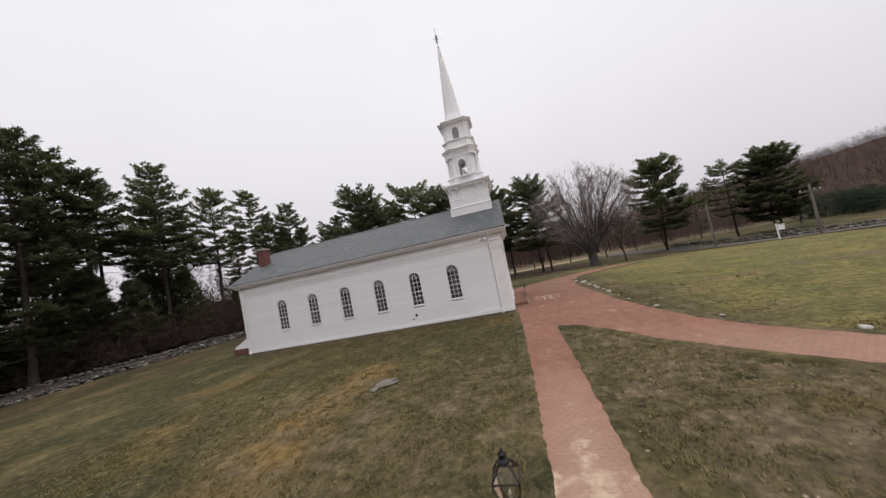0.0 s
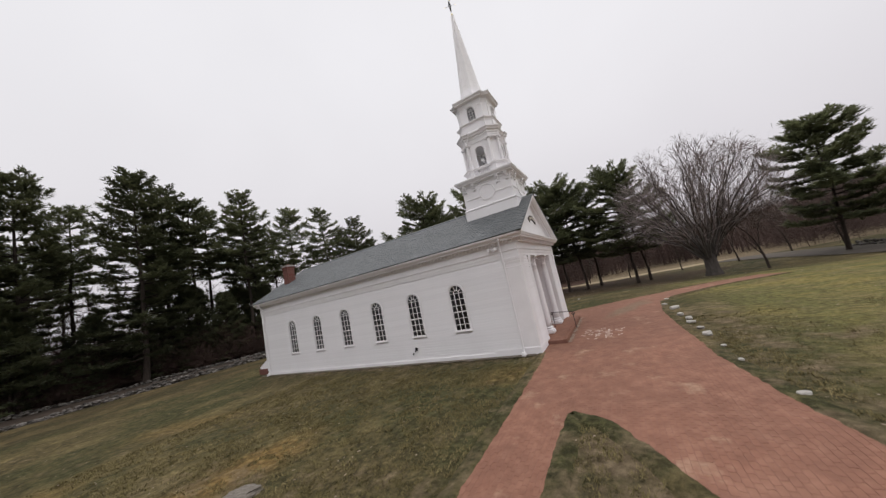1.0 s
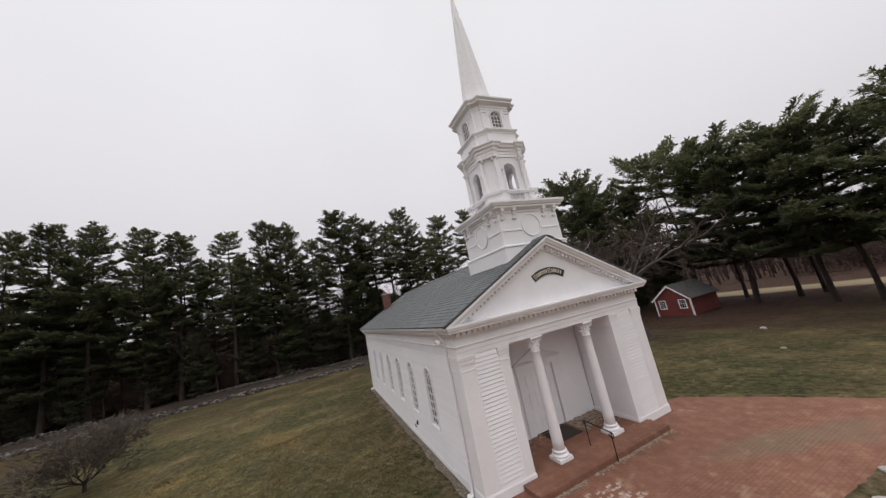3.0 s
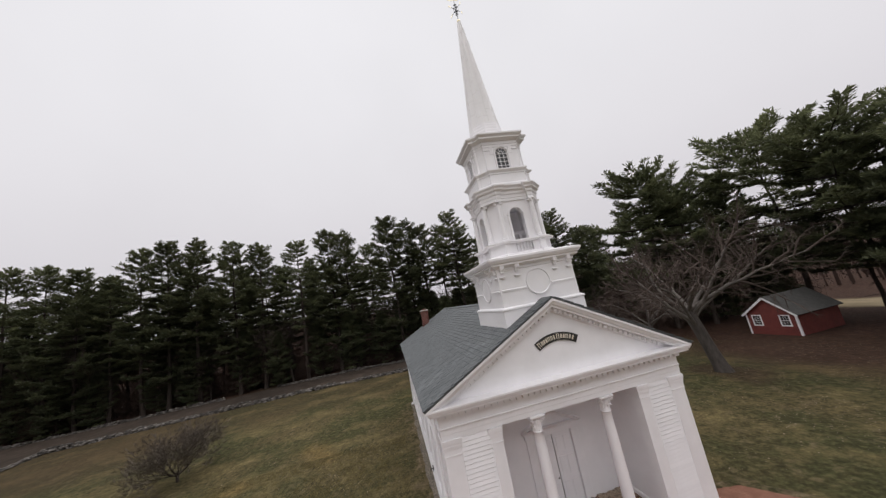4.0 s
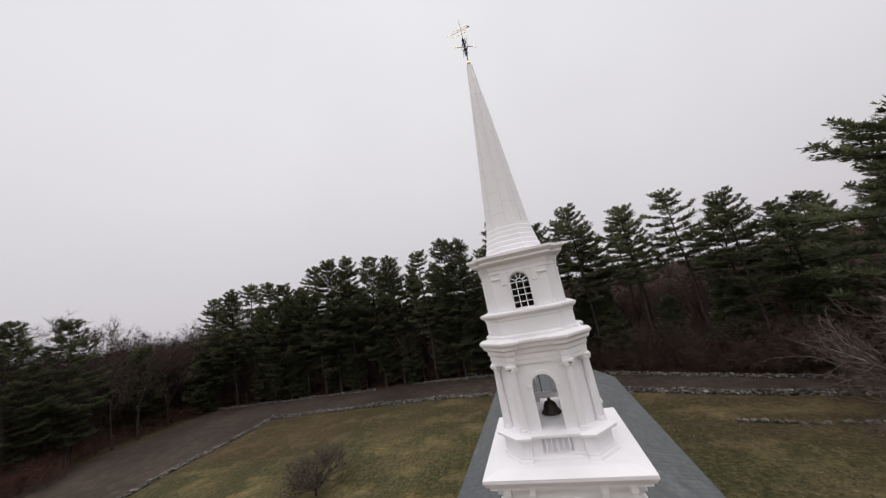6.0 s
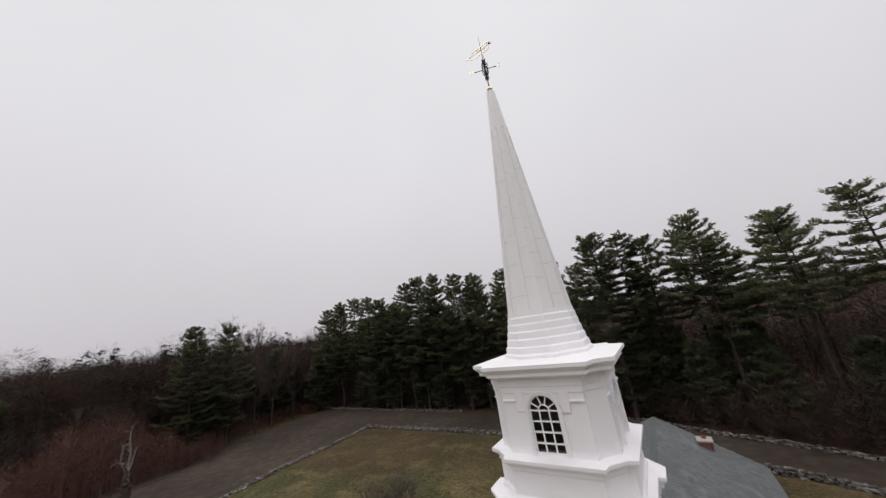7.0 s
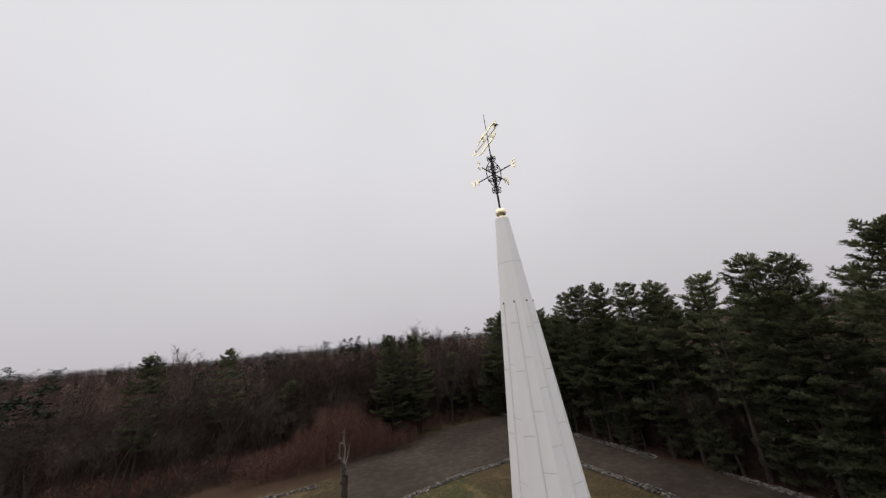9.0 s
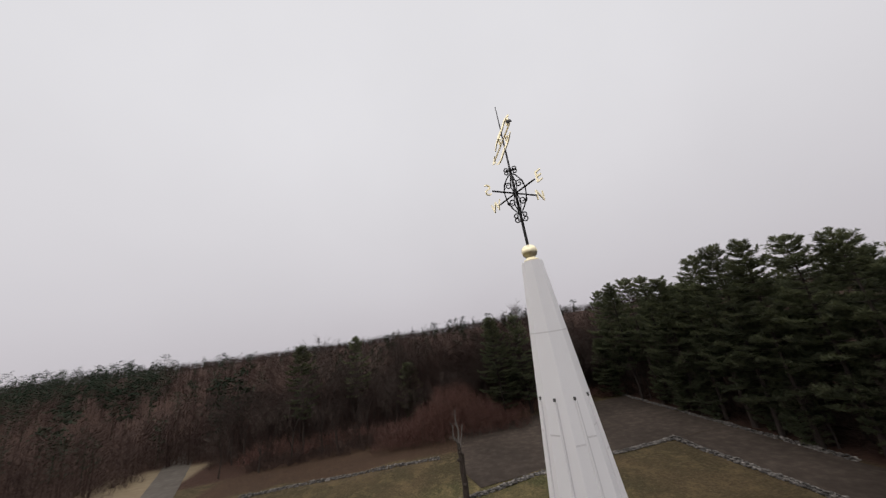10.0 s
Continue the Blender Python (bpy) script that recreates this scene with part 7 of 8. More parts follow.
def thicket(name, label, spots_, mat, h0, h1, twigs_, seed, low=0.12, reach=(0.5, 1.3), width=(0.012, 0.028)):
    """Uncountable brush and woods: for each stem a cloud of short fine twigs, one mesh."""
    rg = random.Random(seed)
    V, F = [], []
    for x, y in spots_:
        z = ground_z(x, y)
        h = rg.uniform(h0, h1) * (1 + 0.45 * noise.noise(Vector((x / 14, y / 14, 2))))
        r = h * rg.uniform(0.18, 0.32)
        b = len(V)
        w = 0.004 + 0.0022 * h
        lx, ly = rg.uniform(-0.12, 0.12) * h, rg.uniform(-0.12, 0.12) * h
        V += [Vector((x - w, y - w * 0.4, z - 0.2)), Vector((x + w, y + w * 0.5, z - 0.2)), Vector((x + w * 0.3 + lx, y + ly, z + h * 0.9)), Vector((x - w * 0.3 + lx, y + ly, z + h * 0.9))]
        F.append((b, b + 1, b + 2, b + 3))
        for _ in range(twigs_):
            a, e, q = rg.uniform(0, 6.28), rg.uniform(low, 1.0), rg.random() ** 0.6
            rr = r * q * math.sin(math.pi * min(1, 0.18 + 0.75 * e))
            c = Vector((x + math.cos(a) * rr, y + math.sin(a) * rr, z + h * e))
            d = Vector((math.cos(a) * 0.8 + rg.uniform(-0.6, 0.6), math.sin(a) * 0.8 + rg.uniform(-0.6, 0.6), rg.uniform(-0.1, 1.3))).normalized() * rg.uniform(*reach)
            w = d.orthogonal().normalized() * rg.uniform(*width)
            b = len(V)
            V += [c - w, c + w, c + d]
            F.append((b, b + 1, b + 2))
    me = mesh_of(name, V, F)
    me.materials.append(mat)
    return tagged(new(name, me), label, "brush", kind="stuff")


def edge_x(y):
    return along(FAR_WALL_A + FAR_WALL_B, y)


spots_ = []
for _ in range(2600):
    y = rb.uniform(-70, 36)
    spots_.append((edge_x(y) - 0.8 - 26 * rb.random() ** 1.2, y))
thicket("undergrowth", "tangled dark brown saplings and undergrowth in the pine wood", [q for q in spots_ if q[1] < -6], THICKET, 1.6, 10.0, 70, 1)
thicket("undergrowth", "low tangled dark brush under the high-crowned pines", [q for q in spots_ if q[1] >= -6] + [(edge_x(y) - 1.0 - 12 * rb.random(), y) for y in [rb.uniform(-6, 40) for _ in range(500)]], THICKET, 1.4, 5.6, 80, 21)
thicket("undergrowth", "dark undergrowth in the wood north of the church", [(rb.uniform(-62, -26), rb.uniform(34, 66)) for _ in range(1000)], THICKET, 1.2, 7.0, 52, 3)
thicket("undergrowth", "reddish brown brush along the road", [(rb.uniform(-60, 40), -68.0 - 6 * rb.random() ** 1.3) for _ in range(750)], REDTWIG, 0.8, 3.4, 34, 2)
spots_ = []
while len(spots_) < 640:
    x, y = rb.uniform(-22, 12), -59.0 - 10 * rb.random()
    if rb.random() < 1.1 - abs(x + 6) / 17:
        spots_.append((x, y))
for lo_, hi_, near_, far_ in ((6.0, 9.5, 0, 4.0), (3.5, 6.5, 4.0, 8.0), (1.6, 4.2, 8.0, 18.0)):
    thicket("red_thicket", "dense reddish brown thicket of bare shoots beside the road", [q for q in spots_ if near_ <= abs(q[0] + 6) < far_], REDTWIG, lo_, hi_, 105, 15, 0.05, (0.5, 1.5), (0.007, 0.016))
thicket("undergrowth", "low dark brush between field and wood", [(rb.uniform(-8, 36), -63.5 - 7 * rb.random()) for _ in range(500)], THICKET, 0.6, 2.6, 40, 12, 0.02)
thicket("leafless_wood", "dense leafless brown wood beyond the road", [q for q in [(-85 + 151 * rb.random() ** 1.25, -72.0 - 42 * rb.random()) for _ in range(1600)] if not on_road(q[0], q[1], 6)], WOODTWIG, 6.0, 14.0, 150, 5, 0.05, (0.6, 1.7), (0.014, 0.034))
thicket("leafless_wood", "tall leafless brown wood at the corner of the drive", [(rb.uniform(-75, -4), -76.0 - 34 * rb.random()) for _ in range(620)] + [(rb.uniform(-4, 9), -78.0 - 30 * rb.random()) for _ in range(130)] + [(rb.uniform(-24, 2), -74.0 - 14 * rb.random()) for _ in range(190)], WOODTWIG, 13.0, 19.5, 230, 25, 0.10, (0.7, 2.0), (0.012, 0.030))
thicket("leafless_wood", "dense leafless brown wood behind the public road", [(rb.uniform(26, 70), rb.uniform(46, 90)) for _ in range(420)] + [(rb.uniform(-20, 26), rb.uniform(76, 100)) for _ in range(300)], WOODTWIG, 4.5, 8.5, 130, 6, 0.05, (0.6, 1.7), (0.012, 0.028))
thicket("leafless_wood", "leafless brown wood behind the high-crowned pines", [(-52 - 60 * rb.random(), rb.uniform(-8, 62)) for _ in range(620)], WOODTWIG, 5.0, 8.5, 130, 27, 0.02, (0.6, 1.7), (0.014, 0.034))
thicket("evergreen_belt", "dark green hemlocks along the foot of the hill", [(rb.uniform(48, 70), rb.uniform(8, 46)) for _ in range(420)], FARNEEDLE, 2.2, 3.6, 120, 31, 0.02, (0.3, 0.8), (0.05, 0.10))
thicket("undergrowth", "grey-brown brush and saplings beside the public road", [q for q in [(rb.uniform(60, 118), rb.uniform(-100, -48)) for _ in range(900)] if not on_road(q[0], q[1], 5) and q[0] - 60 > 0.5 * (q[1] + 48)], THICKET, 1.0, 6.5, 70, 33, 0.03, (0.5, 1.4), (0.012, 0.026))
thicket("undergrowth", "dark brush on the floor of the leafless wood", [q for q in [(rb.uniform(-80, 60), -71.0 - 30 * rb.random()) for _ in range(1500)] if not on_road(q[0], q[1], 4)], THICKET, 0.8, 4.0, 44, 8, 0.02)
thicket("undergrowth", "dark brush under the wood beside the public road", [q for q in [(rb.uniform(-5, 75), -70.0 - 38 * rb.random()) for _ in range(1300)] if not on_road(q[0], q[1], 3)], THICKET, 1.0, 5.0, 44, 14, 0.02)
far = []
while len(far) < 11000:
    a, r = rb.uniform(0, 2 * math.pi), 85 + 520 * rb.random() ** 1.5
    x, y = r * math.cos(a), r * math.sin(a)
    if -70 < x < 62 and -68 < y < 62:
        continue
    if (x > 20 and -60 < y < 30 and r < 110) or on_road(x, y, 5) or (-0.3 < a < 1.05 and r < 210) or (a > 5.98 and r < 210):
        continue
    far.append((x, y))
for _ in range(9000):
    a, r = radians(rb.uniform(-175, -15)), rb.uniform(250, 640)
    far.append((r * math.cos(a) + 9 * noise.noise(Vector((a * 40, r / 20, 1))), r * math.sin(a)))


for _ in range(5200):
    a, r = radians(rb.uniform(0, 66)), 205 + 330 * rb.random()
    far.append((r * math.cos(a), r * math.sin(a)))


def far_woods(name, label, spots_, seed):
    """Leafless crowns far off, joined: a stem each and a cloud of short twigs."""
    rg = random.Random(seed)
    V, F = [], []
    for x, y in spots_:
        z = ground_z(x, y)
        h = rg.uniform(7.5, 14.5) * (1 + 0.45 * noise.noise(Vector((x / 40, y / 40, 5)))) * (0.6 if math.hypot(x, y) > 250 else 1.0)
        r = h * rg.uniform(0.2, 0.3)
        b = len(V)
        V += [Vector((x - 0.14, y, z - 0.3)), Vector((x + 0.14, y + 0.1, z - 0.3)), Vector((x + rg.uniform(-0.5, 0.5), y, z + h * 0.8))]
        F.append((b, b + 1, b + 2))
        near_ = math.hypot(x, y) < 260
        for _ in range(60 if near_ else 26):
            a, e, q = rg.uniform(0, 6.28), rg.uniform(-0.9, 1.0), rg.random() ** 0.5
            c = Vector((x + math.cos(a) * r * q * math.sqrt(1 - e * e * 0.8), y + math.sin(a) * r * q * math.sqrt(1 - e * e * 0.8), z + h * 0.53 + e * h * 0.47))
            d = Vector((math.cos(a) * 0.7 + rg.uniform(-0.4, 0.4), math.sin(a) * 0.7 + rg.uniform(-0.4, 0.4), rg.uniform(0.0, 1.5))).normalized() * rg.uniform(0.8, 2.6)
            w = d.orthogonal().normalized() * (rg.uniform(0.020, 0.055) if near_ else rg.uniform(0.05, 0.13))
            b = len(V)
            V += [c - w, c + w, c + d]
            F.append((b, b + 1, b + 2))
    me = mesh_of(name, V, F)
    me.materials.append(WOODTWIG)
    return tagged(new(name, me), label, "woods", kind="stuff")


far_woods("far_woods", "leafless brown woods over the far slopes", far, 4)


def far_pines(name, label, spots_, seed, h0=11, h1=18, tufts=14):
    """Pines far off: a bare stem and a broken crown of rounded tufts, one mesh."""
    rg = random.Random(seed)
    V, F = [], []
    for x, y in spots_:
        z0, h = ground_z(x, y), rg.uniform(h0, h1)
        w = h * rg.uniform(0.14, 0.22)
        b = len(V)
        V += [Vector((x - 0.15, y, z0 - 0.3)), Vector((x + 0.15, y + 0.15, z0 - 0.3)), Vector((x, y, z0 + h))]
        F.append((b, b + 1, b + 2))
        for k in range(16):
            u = 0.28 + 0.68 * (k + rg.random()) / 16
            a, q = rg.uniform(0, 2 * math.pi), rg.uniform(0.2, 1.0)
            rr = w * q * min(1.0, 2.2 * (1 - u) ** 0.7 + 0.15)
            cx, cy, cz = x + math.cos(a) * rr, y + math.sin(a) * rr, z0 + h * u
            size = h * rg.uniform(0.055, 0.10)
            for _ in range(tufts):
                c = Vector((cx + rg.gauss(0, 0.6) * size, cy + rg.gauss(0, 0.6) * size, cz + rg.gauss(0, 0.3) * size))
                d = Vector((rg.gauss(0, 1), rg.gauss(0, 1), rg.gauss(0.25, 0.5))).normalized() * size * rg.uniform(0.4, 0.9)
                o = d.orthogonal().normalized() * size * rg.uniform(0.10, 0.22)
                b = len(V)
                V += [c - o, c + d, c + o]
                F.append((b, b + 1, b + 2))
    me = mesh_of(name, V, F)
    me.materials.append(FARNEEDLE)
    return tagged(new(name, me), label, "woods", kind="stuff")


far_pines("far_pines", "dark pines scattered through the far woods", [q for q in rb.sample(far, 900) if not -0.3 < math.atan2(q[1], q[0]) < 1.05], 9, 9, 15, 8)
near_far = []
while len(near_far) < 90:
    a, r = radians(rb.uniform(-150, -20)), rb.uniform(95, 330)
    near_far.append((r * math.cos(a), r * math.sin(a)))
far_pines("far_pines", "tall pines standing over the leafless wood", near_far, 10, 14, 21, 26)
band = []
while len(band) < 320:
    a, d = radians(rb.uniform(-54, -18)), rb.uniform(240, 420)
    band.append((d * math.cos(a), d * math.sin(a)))
far_pines("far_pines", "dark band of pines along the far ridge", band, 12, 13, 21, 9)

# ---- fixtures on the church ----
def downspout(x, y, s):
    d = thing("downspout", "white metal downspout running down the church corner", "downspout", "downspouts of the church")
    bm = bmesh.new()
    tube(bm, [(x + 0.1, y + s * 0.33, 5.02), (x + 0.1, y + s * 0.33, 4.92), (x, y + s * 0.10, 4.62), (x, y + s * 0.065, 4.45), (x, y + s * 0.065, 0.30), (x, y + s * 0.08, 0.16), (x, y + s * 0.20, 0.08)], 0.04, 8)
    part("pipe", bm, WHITE, d, smooth=True)
    for z in (3.9, 2.4, 1.0):
        bm = bmesh.new()
        box(bm, x - 0.055, x + 0.055, *sorted((y - s * 0.005, y + s * 0.112)), z, z + 0.03)
        part("strap", bm, WHITE, d)
    bm = bmesh.new()
    lathe(bm, ((0.10, -0.02), (0.105, 0.10), (0.095, 0.13), (0.06, 0.14)), 14, (x, y + s * 0.17, 0))
    part("drain_collar", bm, WHITE, d)
    return d


downspout(-0.72, 0.0, -1)
downspout(-19.3, 0.0, -1)
downspout(-0.72, WID, 1)


def floodlight(x, y, s):
    f = thing("floodlight", "white twin floodlight fixed under the church eave", "lamp", "floodlights")
    bm = bmesh.new()
    cut_box(bm, x - 0.07, x + 0.07, *sorted((y + s * 0.02, y + s * 0.07)), 4.50, 4.64, 0.01)
    part("mount", bm, WHITE, f)
    for k in (-1, 1):
        bm = bmesh.new()
        lathe(bm, ((0.03, 0.0), (0.045, 0.06), (0.075, 0.14), (0.08, 0.17), (0.06, 0.172)), 12)
        bmesh.ops.transform(bm, matrix=Matrix.Translation((x + k * 0.06, y + s * 0.06, 4.56)) @ Matrix.Rotation(radians(70) * s * -1, 4, 'X') @ Matrix.Rotation(radians(35 * k), 4, 'Y'), verts=bm.verts)
        part("head", bm, WHITE, f, smooth=True)


floodlight(-1.05, 0.0, -1)
floodlight(-0.35, WID, 1)

tap = thing("garden_tap", "small dark tap and outlet low on the clapboard wall", "tap")
bm = bmesh.new()
cut_box(bm, -6.28, -6.16, -0.06, 0.0, 0.62, 0.78, 0.01)
tube(bm, [(-6.22, -0.05, 0.66), (-6.22, -0.14, 0.66), (-6.22, -0.16, 0.60)], 0.02, 8)
part("outlet_box", bm, IRON, tap)
bm = bmesh.new()
lathe(bm, ((0.045, 0), (0.05, 0.02), (0.03, 0.03)), 10)
bmesh.ops.transform(bm, matrix=pose(-6.45, -0.03, 0.47, 90, 0, 0), verts=bm.verts)
part("valve", bm, IRON, tap)


def chimney(y, drop=0.0):
    c = new("chimney")
    c.parent = church
    c.location = (-18.9, y, -drop)
    c["label"] = "red brick chimney with a pale cap"
    V, F = [], []
    rg = random.Random(int(y * 10))
    z = 5.7
    row = 0
    while z < 7.68:
        w = 0.30 + (0.03 if 7.45 < z else 0)
        for side in range(4):
            rot = Matrix.Rotation(side * math.pi / 2, 4, 'Z')
            t = -w + (0.05 if row % 2 else 0.0)
            while t < w - 0.02:
                e = min(t + 0.195, w)
                k = len(V)
                o = rg.uniform(0, 0.004)
                V += [rot @ Vector(p) for p in ((w - 0.08, t, z), (w + o, t, z), (w + o, e, z), (w - 0.08, e, z), (w - 0.08, t, z + 0.06), (w + o, t, z + 0.06), (w + o, e, z + 0.06), (w - 0.08, e, z + 0.06))]
                F += [(k, k + 3, k + 2, k + 1), (k + 4, k + 5, k + 6, k + 7), (k, k + 1, k + 5, k + 4), (k + 1, k + 2, k + 6, k + 5), (k + 2, k + 3, k + 7, k + 6)]
                t = e + 0.01
        z += 0.072
        row += 1
    ob = part("brickwork", mesh_of("brickwork", V, F), CHIMNEY, c)
    ob["kind"] = "stuff"
    bm = bmesh.new()
    box(bm, -0.285, 0.285, -0.285, 0.285, 5.7, 7.66)
    part("core", bm, MORTAR, c)
    bm = bmesh.new()
    molding(bm, [(0.33, -0.33), (0.33, 0.33), (-0.33, 0.33), (-0.33, -0.33)], ((0.03, 7.68), (0.04, 7.70), (0.04, 7.76), (-0.05, 7.80)))
    part("cap", bm, MORTAR, c, "pale mortar cap")
    bm = bmesh.new()
    lathe(bm, ((0.12, 7.78), (0.12, 7.90), (0.10, 7.90), (0.10, 7.80)), 12)
    part("flue", bm, CHIMNEY, c)


chimney(2.15)
chimney(6.45, 1.0)

hatch = thing("cellar_bulkhead", "white cellar bulkhead on a low brick base behind the church", "bulkhead")
bm = bmesh.new()
box(bm, -21.2, -19.86, 0.25, 1.7, 0.0, 0.40)
part("brick_base", bm, CHIMNEY, hatch)
bm = bmesh.new()
v = [bm.verts.new(p) for p in ((-21.1, 0.3, 0.4), (-19.87, 0.3, 0.4), (-19.87, 1.65, 0.4), (-21.1, 1.65, 0.4), (-21.1, 0.3, 0.55), (-19.87, 0.3, 1.15), (-19.87, 1.65, 1.15), (-21.1, 1.65, 0.55))]
for f in ((0, 3, 2, 1), (4, 5, 6, 7), (0, 1, 5, 4), (1, 2, 6, 5), (2, 3, 7, 6), (3, 0, 4, 7)):
    bm.faces.new([v[i] for i in f])
part("door", bm, WHITE, hatch)

# ---- porch things ----
rail = thing("handrail", "black wrought iron handrail with scroll ends on the porch step", "handrail")
RY = 4.22
for x, z in ((-0.12, 0.18), (0.90, 0.0)):
    bm = bmesh.new()
    tube(bm, [(x, RY, z), (x, RY, 0.95 if x < 0 else 0.86)], 0.016, 8)
    part("post", bm, IRON, rail)
bm = bmesh.new()
pts = [(-0.12 + 1.02 * k / 6, RY, 0.97 - 0.09 * k / 6) for k in range(7)]
head = [(-0.12 - 0.06 * math.sin(a) - 0.05 * (a / 5), RY, 0.91 + 0.06 * math.cos(a)) for a in (5.0, 4.2, 3.4, 2.6, 1.8, 1.0, 0.4)]
tail = [(0.90 + 0.085 * math.sin(a), RY, 0.80 + 0.08 * math.cos(a)) for a in (0.4, 1.0, 1.8, 2.6, 3.4, 4.2, 5.0)]
tube(bm, head + pts + tail, 0.018, 8)
part("rail", bm, IRON, rail)

mat_ = thing("doormat", "dark doormat lying before the church door", "doormat")
bm = bmesh.new()
cut_box(bm, -1.88, -0.98, 3.62, 4.78, 0.181, 0.20, 0.004)
part("mat", bm, RUBBER, mat_)
rl = random.Random(31)


def leaf_scatter(name, label, spots_, s0=0.03, s1=0.07):
    V, F = [], []
    for x, y, z in spots_:
        s = rl.uniform(s0, s1)
        a = rl.uniform(0, 6.28)
        k = len(V)
        for da, r, h in ((0, 1.2, 0), (1.2, 0.7, 0.25), (2.2, 0.8, 0.1), (3.14, 1.1, 0.2), (4.0, 0.75, 0.05), (5.1, 0.7, 0.3)):
            V.append((x + s * r * math.cos(a + da), y + s * r * math.sin(a + da), z + 0.006 + h * s))
        F.append(tuple(range(k, k + 6)))
    me = mesh_of(name, V, F)
    me.materials.append(LEAF)
    return tagged(new(name, me), label, "leaves", kind="stuff")


leaf_scatter("fallen_leaves", "dry pale leaves blown against the porch wall",
             [(-1.95 + abs(rl.gauss(0, 0.50)), rl.uniform(4.9, 6.5), 0.182 + 0.03 * rl.random()) for _ in range(620)] + [(-1.95 + abs(rl.gauss(0, 0.12)), rl.uniform(1.9, 3.6), 0.182) for _ in range(80)])

leaf_scatter("fallen_leaves", "dry leaves caught along the foot of the porch step",
             [(0.86 + abs(rl.gauss(0, 0.07)), y, 0.016 + 0.02 * rl.random()) for y in [rl.uniform(1.2, 7.0) for _ in range(620)] if noise.noise(Vector((y * 2.1, 3, 8))) > -0.25], 0.015, 0.038)

# ---- lantern beside the brick walk ----
lamp = thing("lamp_post", "black iron post lantern with glass panes beside the brick walk", "lamp post", at=(-0.06, -15.95, -0.02))
bm = bmesh.new()
lathe(bm, ((0.09, -0.55), (0.09, 0.02), (0.06, 0.16), (0.045, 0.22), (0.04, 1.12), (0.05, 1.14), (0.05, 1.17), (0.035, 1.19), (0.035, 1.24)), 14)
part("post", bm, IRON, lamp, smooth=True)
bm = bmesh.new()
sqb, sqt = 0.095, 0.155
Z0, Z1, ZT = 1.26, 1.60, 1.76
for i in range(4):
    a, b = math.pi / 4 + i * math.pi / 2, math.pi / 4 + (i + 1) * math.pi / 2
    k = math.sqrt(2)
    lo = Vector((sqb * k * math.cos(a), sqb * k * math.sin(a), Z0))
    hi = Vector((sqt * k * math.cos(a), sqt * k * math.sin(a), Z1))
    lo2 = Vector((sqb * k * math.cos(b), sqb * k * math.sin(b), Z0))
    hi2 = Vector((sqt * k * math.cos(b), sqt * k * math.sin(b), Z1))
    tp = Vector((0.055 * k * math.cos(a), 0.055 * k * math.sin(a), ZT))
    tp2 = Vector((0.055 * k * math.cos(b), 0.055 * k * math.sin(b), ZT))
    tube(bm, [lo, hi], 0.010, 5)
    tube(bm, [hi, tp], 0.010, 5)
    tube(bm, [lo, lo2], 0.010, 5)
    tube(bm, [hi, hi2], 0.012, 5)
    tube(bm, [tp, tp2], 0.010, 5)
part("cage", bm, IRON, lamp)
for i in range(4):
    a, b = math.pi / 4 + i * math.pi / 2, math.pi / 4 + (i + 1) * math.pi / 2
    q = [(r * math.cos(t) * math.sqrt(2), r * math.sin(t) * math.sqrt(2), z) for r, t, z in ((sqb, a, Z0), (sqb, b, Z0), (sqt, b, Z1), (sqt, a, Z1))]
    q2 = [(r * math.cos(t) * math.sqrt(2), r * math.sin(t) * math.sqrt(2), z) for r, t, z in ((sqt, a, Z1), (sqt, b, Z1), (0.055, b, ZT), (0.055, a, ZT))]
    for qq in (q, q2):
        me = mesh_of("pane", qq, [(0, 1, 2, 3)])
        ob = part("pane", me, CLEARGLASS, lamp)
        ob.visible_shadow = False
bm = bmesh.new()
lathe(bm, ((0.075, ZT), (0.078, ZT + 0.015), (0.058, ZT + 0.03), (0.045, ZT + 0.035), (0.045, ZT + 0.08), (0.055, ZT + 0.085), (0.05, ZT + 0.10), (0.02, ZT + 0.115), (0.022, ZT + 0.14), (0.008, ZT + 0.16)), 12)
part("finial", bm, IRON, lamp, smooth=True)
bm = bmesh.new()
lathe(bm, ((0.03, Z0), (0.03, Z0 + 0.05), (0.012, Z0 + 0.06), (0.02, Z0 + 0.10), (0.025, Z0 + 0.14), (0.008, Z0 + 0.18)), 8)
part("bulb", bm, CREAM, lamp)

lamp.scale = (0.78, 0.78, 0.78)
lamp.location.z += 0.28

# ---- boulders along the curve of the walk ----
def boulder_mesh(name, seed, sub=2):
    bm = bmesh.new()
    bmesh.ops.create_icosphere(bm, subdivisions=sub, radius=1.0)
    rg = random.Random(seed)
    o = Vector((rg.uniform(0, 50), rg.uniform(0, 50), rg.uniform(0, 50)))
    for v in bm.verts:
        n = noise.noise(v.co * 1.1 + o) * 0.35 + noise.noise(v.co * 2.6 + o) * 0.22
        v.co *= 1 + n
        v.co.x = max(-0.86, min(0.86, v.co.x))
        v.co.z = max(-0.7, min(0.72, v.co.z))
    me = bpy.data.meshes.new(name)
    bm.to_mesh(me)
    bm.free()
    return me


